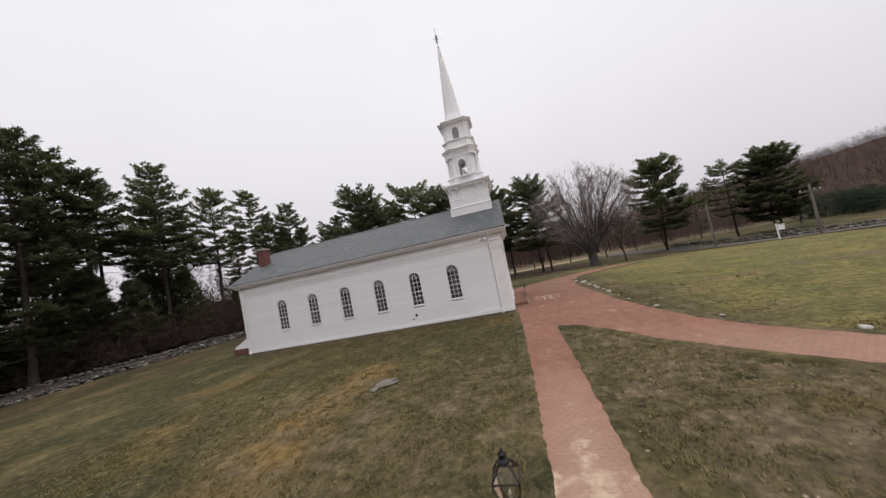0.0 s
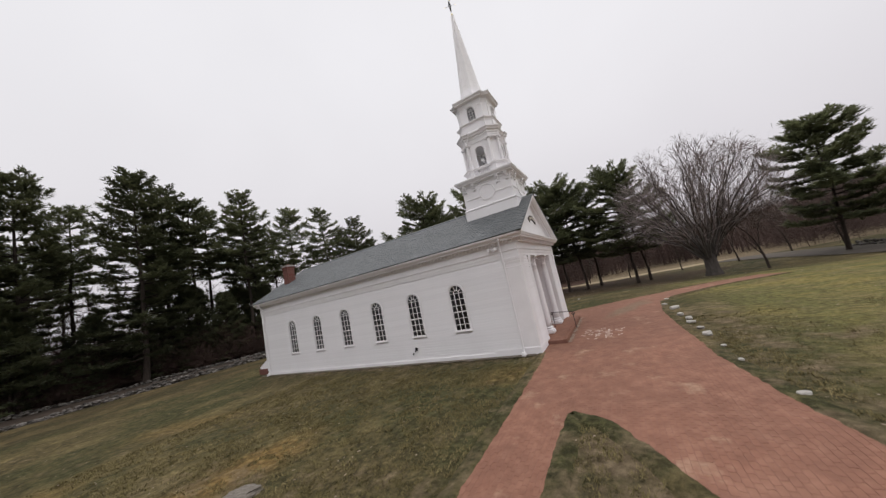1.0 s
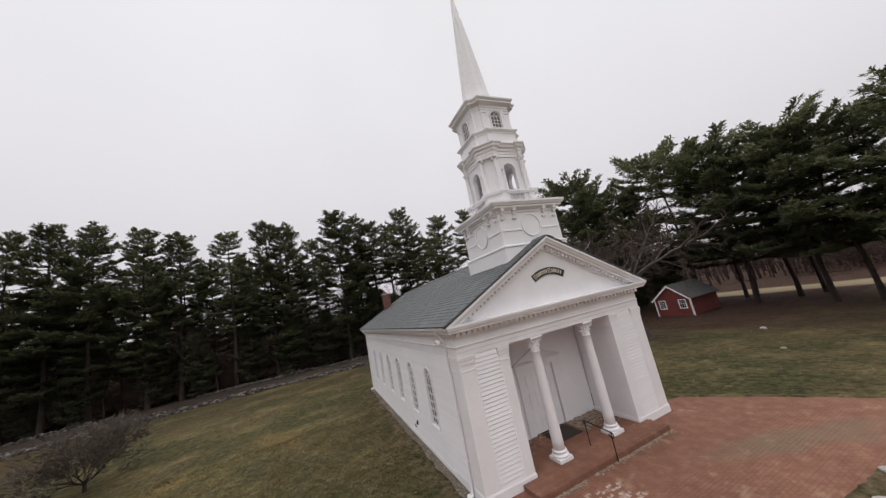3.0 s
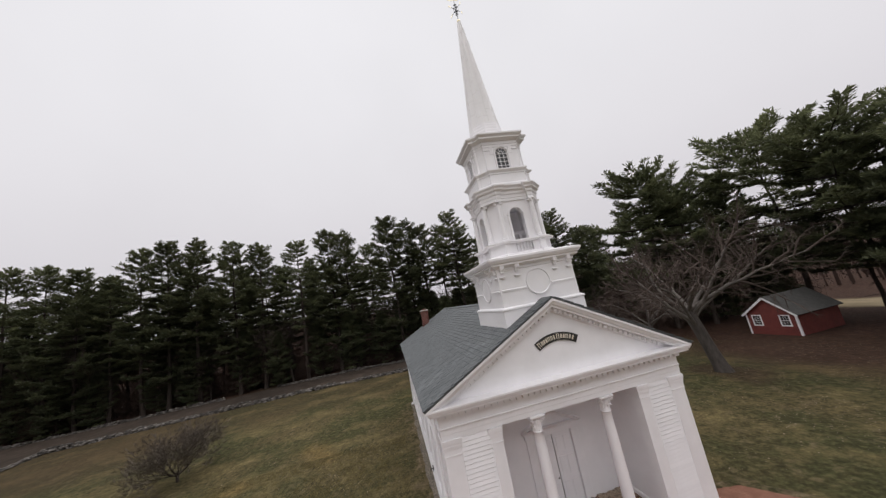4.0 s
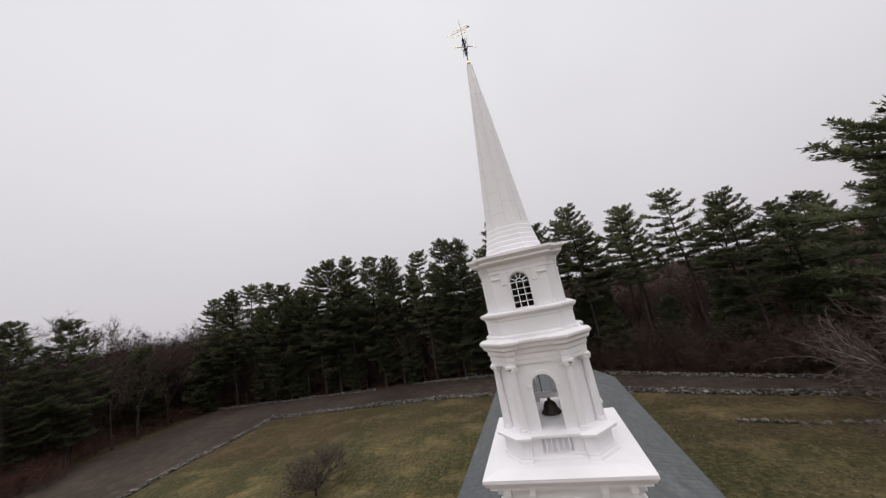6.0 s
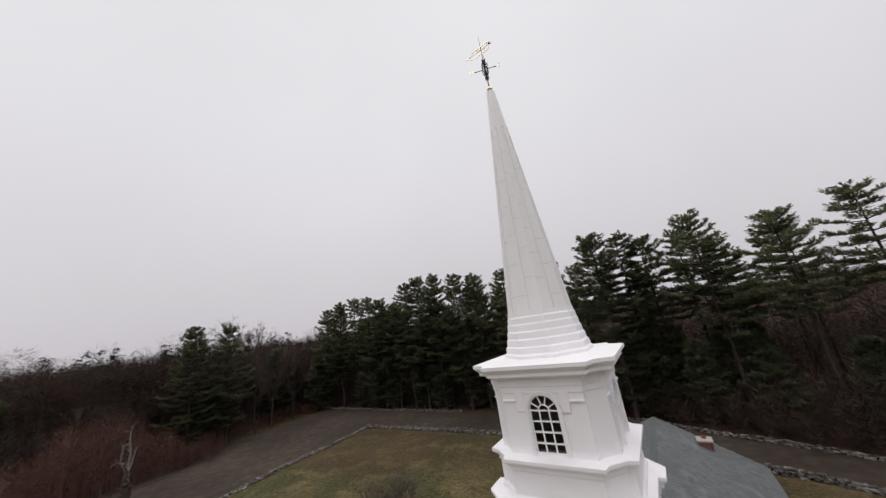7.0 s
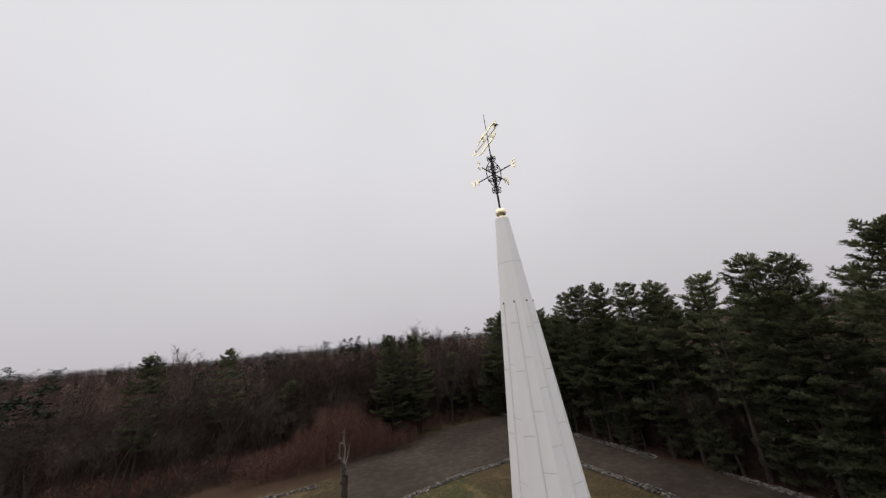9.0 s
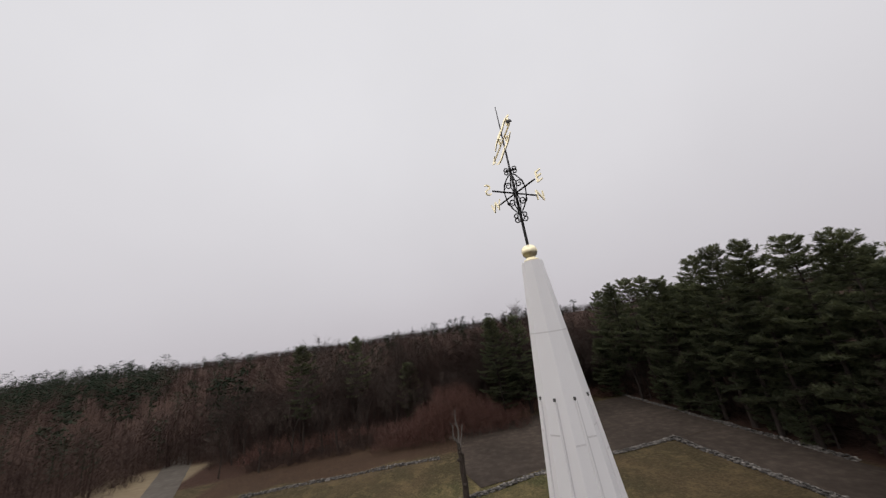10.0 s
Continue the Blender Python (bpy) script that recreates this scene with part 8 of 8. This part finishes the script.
rk = random.Random(8)
BOULDERS = [boulder_mesh("boulder", 60 + i) for i in range(5)]
for b in BOULDERS:
    b.materials.append(PALESTONE)
for x, y, s in ((5.5, 9.9, 0.22), (5.15, 7.9, 0.27), (5.4, 6.5, 0.36), (5.35, 4.7, 0.27), (5.5, 3.6, 0.28), (5.42, 2.8, 0.26), (5.5, 1.7, 0.2), (5.5, 0.7, 0.3), (5.55, -0.8, 0.17), (5.55, -2.2, 0.2), (5.85, -4.4, 0.24), (6.7, -7.0, 0.16), (8.1, -9.6, 0.26), (10.2, -12.0, 0.2), (-4.0, 26.5, 0.4), (-0.5, 19.5, 0.2)):
    s *= 0.56 if y < 0 else 0.72
    ob = new("boulder", rk.choice(BOULDERS))
    ob.matrix_basis = Matrix.Translation((x, y, ground_z(x, y) + s * 0.17)) @ Matrix.Rotation(rk.uniform(0, 6.28), 4, 'Z') @ Matrix.Diagonal((s * 0.95, s * 0.60, s * 0.46, 1))
    tagged(ob, "pale boulder set in the grass beside the brick walk", "boulder", "boulders along the walk")
slab = new("flat_stone", boulder_mesh("flat_stone", 71, 3))
slab.data.materials.append(SLAB)
slab.matrix_basis = Matrix.Translation((-4.5, -9.2, 0.0)) @ Matrix.Rotation(0.5, 4, 'Z') @ Matrix.Diagonal((0.44, 0.27, 0.085, 1))
slab_chip = new("flat_stone", boulder_mesh("flat_stone", 72))
slab_chip.data.materials.append(SLAB)
slab_chip.matrix_basis = Matrix.Translation((-4.72, -9.68, 0.0)) @ Matrix.Rotation(1.9, 4, 'Z') @ Matrix.Diagonal((0.20, 0.13, 0.06, 1))
tagged(slab_chip, "small broken flat stone beside a larger one", "stone")
tagged(slab, "flat grey stone lying in the lawn", "stone")

# ---- red shed ----
SX0, SX1, SY0, SY1, SZ = -17.6, -13.6, 36.0, 41.6, -1.15
SE, SR = 2.1, 3.65
shed = thing("red_shed", "small barn-red clapboard shed with white trim and grey roof", "shed")
bm = bmesh.new()
xm = (SX0 + SX1) / 2
pts = [(SX0, SZ - 0.3), (SX1, SZ - 0.3), (SX1, SZ + SE), (xm, SZ + SR), (SX0, SZ + SE)]
r = [[bm.verts.new((x, y, z)) for x, z in pts] for y in (SY0, SY1)]
for i in range(5):
    j = (i + 1) % 5
    bm.faces.new((r[0][i], r[0][j], r[1][j], r[1][i]))
bm.faces.new(r[0][::-1]); bm.faces.new(r[1])
shed_wall = part("wall", bm, REDPAINT, shed)
V, F = [], []
z = SZ
while z < SZ + SR - 0.1:
    a, b = SX0, SX1
    if z > SZ + SE:
        f = (z - SZ - SE) / (SR - SE)
        a, b = SX0 + (xm - SX0) * f, SX1 - (SX1 - xm) * f
    k = len(V)
    v, f = clapboard_mesh(b - a, 0.13)
    V += [(a + p[0], SY0 + p[1], z + p[2]) for p in v]
    F += [tuple(i + k for i in q) for q in f]
    if z < SZ + SE:
        k = len(V)
        v, f = clapboard_mesh(SY1 - SY0, 0.13)
        V += [(SX1 - p[1], SY0 + p[0], z + p[2]) for p in v]
        F += [tuple(i + k for i in q) for q in f]
    z += 0.13
ob = part("clapboards", mesh_of("clapboards", V, F), REDPAINT, shed_wall)
ob["kind"] = "stuff"
bm = bmesh.new()
for s, xe in ((-1, SX0), (1, SX1)):
    e = Vector((xe + s * 0.3, 0, SZ + SE - 0.2))
    tp = Vector((xm, 0, SZ + SR + 0.06))
    d = (tp - e).normalized()
    up = Vector((s * d.z * (1 if s > 0 else 1), 0, abs(d.x)))
    extrude_profile(bm, ((-0.25, 0.0), (SY1 - SY0 + 0.25, 0.0), (SY1 - SY0 + 0.25, 0.09), (-0.25, 0.09)), e + Vector((0, SY0, 0)), tp + Vector((0, SY0, 0)), (0, 1, 0), up)
part("roof", bm, SHINGLE, shed, "weathered grey shingle roof")
for s, xe in ((-1, SX0), (1, SX1)):
    bm = bmesh.new()
    e = Vector((xe + s * 0.3, SY0 - 0.27, SZ + SE - 0.22))
    tp = Vector((xm, SY0 - 0.27, SZ + SR + 0.04))
    d = (tp - e).normalized()
    up = Vector((s * d.z, 0, abs(d.x)))
    extrude_profile(bm, ((0.0, -0.12), (0.05, -0.12), (0.05, 0.06), (0.0, 0.06)), e, tp, (0, 1, 0), up)
    part("verge_board", bm, WHITE, shed)
    bm = bmesh.new()
    cut_box(bm, min(xe, xe + s * 0.04) - 0.06, max(xe, xe + s * 0.04) + 0.06, SY0 - 0.05, SY0 + 0.10, SZ - 0.1, SZ + SE, 0.008)
    part("corner_board", bm, WHITE, shed)
for xw in (xm - 1.15, xm + 1.15):
    w = new("window")
    w.parent = shed
    bm = bmesh.new()
    for x0, x1, z0, z1 in ((-0.42, -0.32, 0.85, 1.95), (0.32, 0.42, 0.85, 1.95), (-0.32, 0.32, 0.85, 0.95), (-0.32, 0.32, 1.85, 1.95)):
        cut_box(bm, xw + x0, xw + x1, SY0 - 0.075, SY0, SZ + z0, SZ + z1, 0.006)
    for x in (-0.11, 0.09):
        box(bm, xw + x, xw + x + 0.02, SY0 - 0.055, SY0 - 0.04, SZ + 0.95, SZ + 1.85)
    for zz in (1.16, 1.38, 1.62):
        box(bm, xw - 0.32, xw + 0.32, SY0 - 0.057, SY0 - 0.038, SZ + zz, SZ + zz + (0.05 if zz == 1.38 else 0.02))
    part("frame", bm, WHITE, w)
    bm = bmesh.new()
    box(bm, xw - 0.32, xw + 0.32, SY0 - 0.046, SY0 - 0.034, SZ + 0.95, SZ + 1.85)
    part("pane", bm, GLASS, w)
    # black sheet behind the glass paints in the unlit inside; no room is built
    bm = bmesh.new()
    box(bm, xw - 0.32, xw + 0.32, SY0 - 0.033, SY0 - 0.031, SZ + 0.95, SZ + 1.85)
    part("dark_backing", bm, BLACK, w)

# ---- poles and sign by the public road ----
def utility_pole(x, y, h):
    p = thing("utility_pole", "weathered wooden utility pole with a crossarm beside the road", "utility pole", "utility poles", at=(x, y, ground_z(x, y)))
    bm = bmesh.new()
    lathe(bm, ((0.12, -0.3), (0.12, 0), (0.08, h)), 9)
    part("pole", bm, POLEWOOD, p, smooth=True)
    bm = bmesh.new()
    cut_box(bm, -0.9, 0.9, -0.06, 0.06, h - 0.7, h - 0.56, 0.01)
    part("crossarm", bm, POLEWOOD, p)
    for k in (-0.75, 0.3, 0.75):
        bm = bmesh.new()
        lathe(bm, ((0.03, h - 0.57), (0.05, h - 0.50), (0.03, h - 0.44)), 8, (k, 0, 0))
        part("insulator", bm, CREAM, p)


utility_pole(24.7, 24.4, 5.4)
utility_pole(27.6, 15.0, 4.6)
sg = thing("road_sign", "white post with a small hanging white sign board by the road", "sign", at=(26.0, 17.2, ground_z(26.0, 17.2)))
bm = bmesh.new()
cut_box(bm, -0.07, 0.07, -0.07, 0.07, -0.2, 2.3, 0.01)
part("post", bm, WHITE, sg)
bm = bmesh.new()
cut_box(bm, 0.0, 0.95, -0.04, 0.04, 2.0, 2.1, 0.01)
part("arm", bm, WHITE, sg)
bm = bmesh.new()
cut_box(bm, 0.15, 0.9, -0.025, 0.025, 1.3, 1.95, 0.01)
part("board", bm, WHITE, sg)
sg.scale = (0.7, 0.7, 0.7)

# ---- boards of the church walls, one by one ----
for me, at, wall in CLAPBOARDS:
    ob = new("clapboard", me)
    ob.parent = wall
    ob.location = at


# ---- slates ----
def slate(w, l):
    return [(0, 0, 0.0), (w, 0, 0.0), (w, l, -0.004), (0, l, -0.004), (0.004, 0, 0.022), (w - 0.004, 0, 0.022), (w, l, 0.006), (0, l, 0.006)]


SF = [(4, 5, 6, 7), (0, 1, 5, 4), (1, 2, 6, 5), (3, 0, 4, 7)]
rs = random.Random(21)
EXPO, SW = 0.186, 0.252
one = None
for s in (-1, 1):
    e = Vector((0, MID + s * (MID + OVER + 0.05), EAVE + 0.015))
    top = Vector((0, MID, RIDGE + 0.03))
    d = (top - e).normalized()
    up = Vector((0, s * d.z, abs(d.y)))
    L = (top - e).length
    base = e + up * 0.052
    V, F = [], []
    row = 0
    while row * EXPO < L - 0.05:
        x = FRONT + 0.03 - (SW / 2 if row % 2 else 0)
        first = True
        while x > -LEN - 0.26:
            w = SW - 0.006 if not first or row % 2 == 0 else SW - 0.006
            p = base + d * (row * EXPO + rs.uniform(-0.006, 0.006)) + up * rs.uniform(0.0, 0.005)
            l = min(0.30, L - row * EXPO)
            xr = min(x, FRONT + 0.03)
            if s < 0 and x > -2.35 and row < 27:
                if one is None:
                    one = mesh_of("slate", slate(w, 0.30), SF)
                    one.materials.append(SLATE_ONE)
                ob = new("slate", one)
                ob.parent = roof
                ob.matrix_basis = Matrix(((-1, 0, 0, xr), (0, d.y, up.y, p.y), (0, d.z, up.z, p.z), (0, 0, 0, 1))) @ Matrix.Diagonal((1, l / 0.30, 1, 1))
            else:
                k = len(V)
                V += [Vector((xr - q[0], 0, 0)) + p + d * q[1] * (l / 0.30) + up * q[2] for q in slate(w, 0.30)]
                F += [tuple(i + k for i in f) for f in SF]
            x -= SW
            first = False
        row += 1
    ob = part("slates", mesh_of("slates", V, F), SLATE, roof)
    ob["kind"] = "stuff"

# ---- brick walk ----
WALK = [(0.15, -32), (1.65, -32), (1.6, -14.5), (1.7, -9.7), (1.75, -5.3), (2.5, -5.7), (3.3, -6.9), (4.0, -8.3), (5.3, -10.0), (6.8, -11.7), (9.5, -14.3), (19.5, -22.87), (21.0, -20.03), (11, -12.4), (8.1, -10.2), (7.0, -8.6), (6.2, -6.9),
        (5.68, -4.3), (5.32, -1.7), (5.12, 2.0), (4.95, 6.0), (5.2, 9.3), (6.0, 10.9), (8.5, 13.0), (13, 15.8), (12, 18), (8.5, 16.0), (5.7, 13.7), (4.2, 12.9), (2.0, 11.6), (-0.6, 9.9), (-0.9, 8.55), (0.05, 8.45), (0.05, 0.0), (0.1, -1.3), (0.2, -8)]


def inside(x, y, poly):
    c, j = False, len(poly) - 1
    for i in range(len(poly)):
        (xi, yi), (xj, yj) = poly[i], poly[j]
        if (yi > y) != (yj > y) and x < (xj - xi) * (y - yi) / (yj - yi) + xi:
            c = not c
        j = i
    return c


V, F = [], []
gx = -1.1
while gx < 21.2:
    gy = -32.1
    while gy < 18.3:
        if inside(gx + 0.08, gy + 0.08, WALK):
            k = len(V)
            V += [(gx + a, gy + b, ground_z(gx + a, gy + b) + 0.012) for a, b in ((0, 0), (0.16, 0), (0.16, 0.16), (0, 0.16))]
            F.append((k, k + 1, k + 2, k + 3))
        gy += 0.16
    gx += 0.16
walk_ob = part("brick_walk", mesh_of("brick_walk", V, F), JOINT, None)
tagged(walk_ob, "worn red brick walk laid in running courses with sandy joints", "pavement", kind="structure")

rbk = random.Random(3)
BL, BW, BH2 = 0.203, 0.099, 0.003


def brick_shape(l, w, h, c=0.006):
    return [(0, 0, -0.02), (l, 0, -0.02), (l, w, -0.02), (0, w, -0.02), (c, c, h), (l - c, c, h), (l - c, w - c, h), (c, w - c, h)]


BF = [(4, 5, 6, 7), (0, 1, 5, 4), (1, 2, 6, 5), (2, 3, 7, 6), (3, 0, 4, 7)]
one_brick = mesh_of("brick", brick_shape(BL - 0.004, BW - 0.004, BH2, 0.0015), BF)
one_brick.materials.append(BRICK_ONE)
pale_brick = mesh_of("brick", brick_shape(BL - 0.004, BW - 0.004, BH2, 0.0015), BF)
pale_brick.materials.append(PALEBRICK)
V, F, PV, PF = [], [], [], []
count = 0
x = -1.0
col = 0
while x < 21.2:
    y = -24 - 40 * BL + (BL / 2 if col % 2 else 0)
    while y < 18.2:
        cx, cy = x + BW / 2, y + BL / 2
        edge = 0.05 * noise.noise(Vector((cx * 2, cy * 2, 0)))
        if inside(cx + edge, cy + edge, WALK) and not (-2.0 < cx < 0.80 and 1.28 < cy < 6.98):
            z = ground_z(cx, cy) + 0.013 + 0.004 * noise.noise(Vector((cx / 1.3, cy / 1.3, 5))) + rbk.uniform(-0.001, 0.001)
            dx, dy = cx - 2.2, cy - 2.6
            near_patch = math.hypot(dx, dy * 0.8)
            pale = (near_patch < 0.95 and rbk.random() < 0.66 - 0.5 * near_patch)
            tilt = rbk.uniform(-0.02, 0.02)
            if 1.1 < cx < 3.35 and 1.5 < cy < 4.0 and count < 300:
                ob = new("brick", pale_brick if pale else one_brick)
                ob.parent = walk_ob
                ob.matrix_basis = Matrix.Translation((x + BW, y, z)) @ Matrix.Rotation(math.pi / 2 + tilt, 4, 'Z')
                count += 1
            else:
                vv, ff = (PV, PF) if pale else (V, F)
                k = len(vv)
                c, s = math.cos(tilt), math.sin(tilt)
                vv += [(x + BW - q[1] * c - q[0] * s, y + q[0] * c - q[1] * s, z + q[2]) for q in brick_shape(BL - 0.004, BW - 0.004, BH2, 0.0015)]
                ff += [tuple(i + k for i in q) for q in BF]
        y += BL
    x += BW
    col += 1
for nm, vv, ff, mt in (("bricks", V, F, BRICK), ("pale_bricks", PV, PF, PALEBRICK)):
    ob = part(nm, mesh_of(nm, vv, ff), mt, walk_ob)
    ob["kind"] = "stuff"

# bricks of the porch: a rowlock edge, flat courses behind it
edge_brick = mesh_of("brick", brick_shape(0.195, 0.066, 0.016), BF)
edge_brick.materials.append(BRICK_ONE)
y = 1.25
while y < 6.94:
    ob = new("brick", edge_brick)
    ob.parent = porch_floor
    ob.location = (0.632, y + 0.004, 0.166)
    y += 0.0745
V, F = [], []
x, col = PORCH_X + 0.02, 0
while x < 0.62:
    y = 1.26 + (BL / 2 if col % 2 else 0)
    while y < 6.85:
        if x > 0.0 or PORCH_Y0 + 0.03 < y < PORCH_Y1 - 0.22:
            k = len(V)
            z = 0.166 + rbk.uniform(-0.001, 0.001)
            V += [(x + q[1], y + q[0], z + q[2]) for q in brick_shape(BL - 0.004, BW - 0.004, 0.006, 0.002)]
            F += [tuple(i + k for i in q) for q in BF]
        y += BL
    x += BW
    col += 1
# face of the step: upright bricks
y = 1.25
while y < 6.94:
    k = len(V)
    V += [(0.82 + o, y + a, z) for o, a, z in ((-0.02, 0, 0.02), (-0.02, 0.066, 0.02), (-0.02, 0.066, 0.16), (-0.02, 0, 0.16), (0.012, 0.004, 0.024), (0.012, 0.062, 0.024), (0.012, 0.062, 0.155), (0.012, 0.004, 0.155))]
    F += [tuple(i + k for i in q) for q in BF]
    y += 0.0745
ob = part("bricks", mesh_of("bricks", V, F), BRICK, porch_floor)
ob["kind"] = "stuff"

# ---- dry stone walls ----
STONES = [boulder_mesh("stone", 300 + i, 1) for i in range(8)]
STONE_DATA = []
for me in STONES:
    me.materials.append(STONE_ONE)
    STONE_DATA.append(([v.co.copy() for v in me.vertices], [tuple(p.vertices) for p in me.polygons]))
rw = random.Random(13)


def stone_wall(name, label, line, height, single=None, courses=3, thick=0.7):
    """A tumbled wall of field stones along a line; those inside the stretch `single` are pieces of their own."""
    wall = thing(name, label, "stone wall", "stone walls")
    V, F = [], []
    made = 0
    for (ax, ay), (bx, by) in zip(line, line[1:]):
        L = math.hypot(bx - ax, by - ay)
        ux, uy = (bx - ax) / L, (by - ay) / L
        for c in range(courses):
            t = rw.uniform(0, 0.3)
            while t < L:
                s = rw.uniform(0.15, 0.38) * (1.0 if c < courses - 1 else 0.85)
                for side in ((-1, 1) if c < courses - 1 else (0,)):
                    hh = height * (0.75 + 0.5 * noise.noise(Vector((ax + ux * t, ay + uy * t, 1)) * 0.3))
                    px = ax + ux * t - uy * side * thick * 0.30 + rw.uniform(-0.1, 0.1)
                    py = ay + uy * t + ux * side * thick * 0.30 + rw.uniform(-0.1, 0.1)
                    z = ground_z(px, py) + hh * (c + 0.35) / courses + rw.uniform(-0.05, 0.05)
                    m = Matrix.Translation((px, py, z)) @ Matrix.Rotation(rw.uniform(0, 6.28), 4, 'Z') @ Matrix.Rotation(rw.uniform(-0.3, 0.3), 4, 'X') @ Matrix.Diagonal((s * rw.uniform(0.75, 1.2), s * 0.75, height / courses * rw.uniform(0.55, 0.85), 1))
                    k = rw.randrange(8)
                    if single and made < 300 and single[0] < py < single[1]:
                        ob = new("stone", STONES[k])
                        ob.parent = wall
                        ob.matrix_basis = m
                        made += 1
                    else:
                        b = len(V)
                        V += [m @ co for co in STONE_DATA[k][0]]
                        F += [tuple(i + b for i in f) for f in STONE_DATA[k][1]]
                t += s * 1.55
    ob = part("stones", mesh_of("stones", V, F), STONE, wall)
    ob["kind"] = "stuff"
    return wall


stone_wall("stone_wall", "low tumbled fieldstone wall round the back of the lawn", NEAR_WALL, 0.6, (-9, 4))
stone_wall("stone_wall", "low fieldstone wall along the side of the lawn", SIDE_WALL, 0.4)
stone_wall("stone_wall", "rough fieldstone wall at the edge of the pine wood", FAR_WALL_A, 0.5, None, 2)
stone_wall("stone_wall", "rough fieldstone wall behind the drive", FAR_WALL_B, 0.45)
stone_wall("stone_wall", "low fieldstone wall between field and road", [(-1.5, -52.2), (6, -52.8), (14, -52.5), (23, -52.9), (31, -52.4)], 0.5, None, 2)
stone_wall("stone_wall", "pale stone wall beyond the public road", [(26.0, 38), (29.5, 24), (32.5, 14), (39.5, 0), (51.5, -20)], 0.7, None, 2)
stone_wall("stone_row", "row of pale half-buried stones in the lawn", [(-23.7, 17.1), (-22.7, 21.8), (-23.0, 26.5)], 0.22, None, 1, 0.3)


# ---- short grass tufts on the near lawn ----
def grass_tufts(n, seed):
    rg = random.Random(seed)
    V, F = [], []
    while len(F) < n:
        x, y = rg.uniform(-13, 12), rg.uniform(-19, 4)
        if inside(x, y, WALK) or (-20 < x < 0.8 and y > -0.3) or (x < 0.5 and y > -1.1 and rg.random() < 0.8):
            continue
        if noise.noise(Vector((x * 0.6, y * 0.6, 2))) + 1.1 * noise.noise(Vector((x * 3.2, y * 3.2, 4))) < rg.uniform(-0.35, 0.35):
            continue
        if x > 6.5 and y > -9 and rg.random() < 0.75:
            continue
        z = ground_z(x, y) - 0.03
        for _ in range(4):
            a = rg.uniform(0, 6.28)
            h = rg.uniform(0.025, 0.065)
            l = rg.uniform(0.02, 0.07)
            w = rg.uniform(0.005, 0.012)
            ox, oy = x + rg.uniform(-0.06, 0.06), y + rg.uniform(-0.06, 0.06)
            k = len(V)
            V += [(ox - w * math.sin(a), oy + w * math.cos(a), z), (ox + w * math.sin(a), oy - w * math.cos(a), z), (ox + l * math.cos(a), oy + l * math.sin(a), z + h)]
            F.append((k, k + 1, k + 2))
    me = mesh_of("grass", V, F)
    me.materials.append(GRASS)
    return tagged(new("grass", me), "short matted winter grass", "grass", kind="stuff")


# soil and matted grass creeping over the edges of the brick walk
def soil_edge(line, seed):
    V, F = [], []
    n = 0
    for (ax, ay), (bx, by) in zip(line, line[1:]):
        L = math.hypot(bx - ax, by - ay)
        ux, uy = (bx - ax) / L, (by - ay) / L
        m = max(2, int(L / 0.09))
        for k in range(m):
            x, y = ax + ux * L * k / m, ay + uy * L * k / m
            w1 = 0.05 + 0.035 * noise.noise(Vector((x * 1.5, y * 1.5, seed))) + 0.05 * noise.noise(Vector((x * 5, y * 5, seed)))
            for o, h in ((-0.07 - w1, 0.014), (-0.01 - 0.5 * w1, 0.030), (0.07, 0.030), (0.18 + w1, 0.004), (0.30, -0.06)):
                px, py = x + uy * o, y - ux * o
                V.append((px, py, ground_z(px, py) + h + (0.010 * noise.noise(Vector((px * 6, py * 6, 3))) if h > 0.03 else 0)))
            n += 1
    for k in range(n - 1):
        for q in range(4):
            a = k * 5 + q
            F.append((a, a + 1, a + 6, a + 5))
    me = mesh_of("soil_edge", V, F)
    me.materials.append(LAWN)
    att = me.attributes.new("soil", 'FLOAT', 'POINT')
    att.data.foreach_set("value", [0.52] * len(V))
    me.polygons.foreach_set("use_smooth", [True] * len(me.polygons))
    return tagged(new("soil_edge", me), "bare soil and matted grass along the edge of the brick walk", "ground", kind="structure")


soil_edge(WALK[1:12], 1)
soil_edge(WALK[12:25], 2)
soil_edge(WALK[25:32], 3)
soil_edge(WALK[33:] + WALK[:1], 4)
grass_tufts(190000, 17)

# leaves strewn over the lawn, thicker under the old trees
lawn_leaves = []
while len(lawn_leaves) < 7000:
    x, y = rl.uniform(-24, 16), rl.uniform(-20, 34)
    if inside(x, y, WALK) or (-20.2 < x < 0.9 and -0.2 < y < WID + 0.2):
        continue
    if rl.random() > (0.9 if y > 15 else 0.2) * (0.5 + noise.noise(Vector((x * 0.35, y * 0.35, 6)))):
        continue
    lawn_leaves.append((x, y, ground_z(x, y) + 0.004))
leaf_scatter("fallen_leaves", "pale dead leaves strewn over the winter lawn", lawn_leaves, 0.012, 0.03)
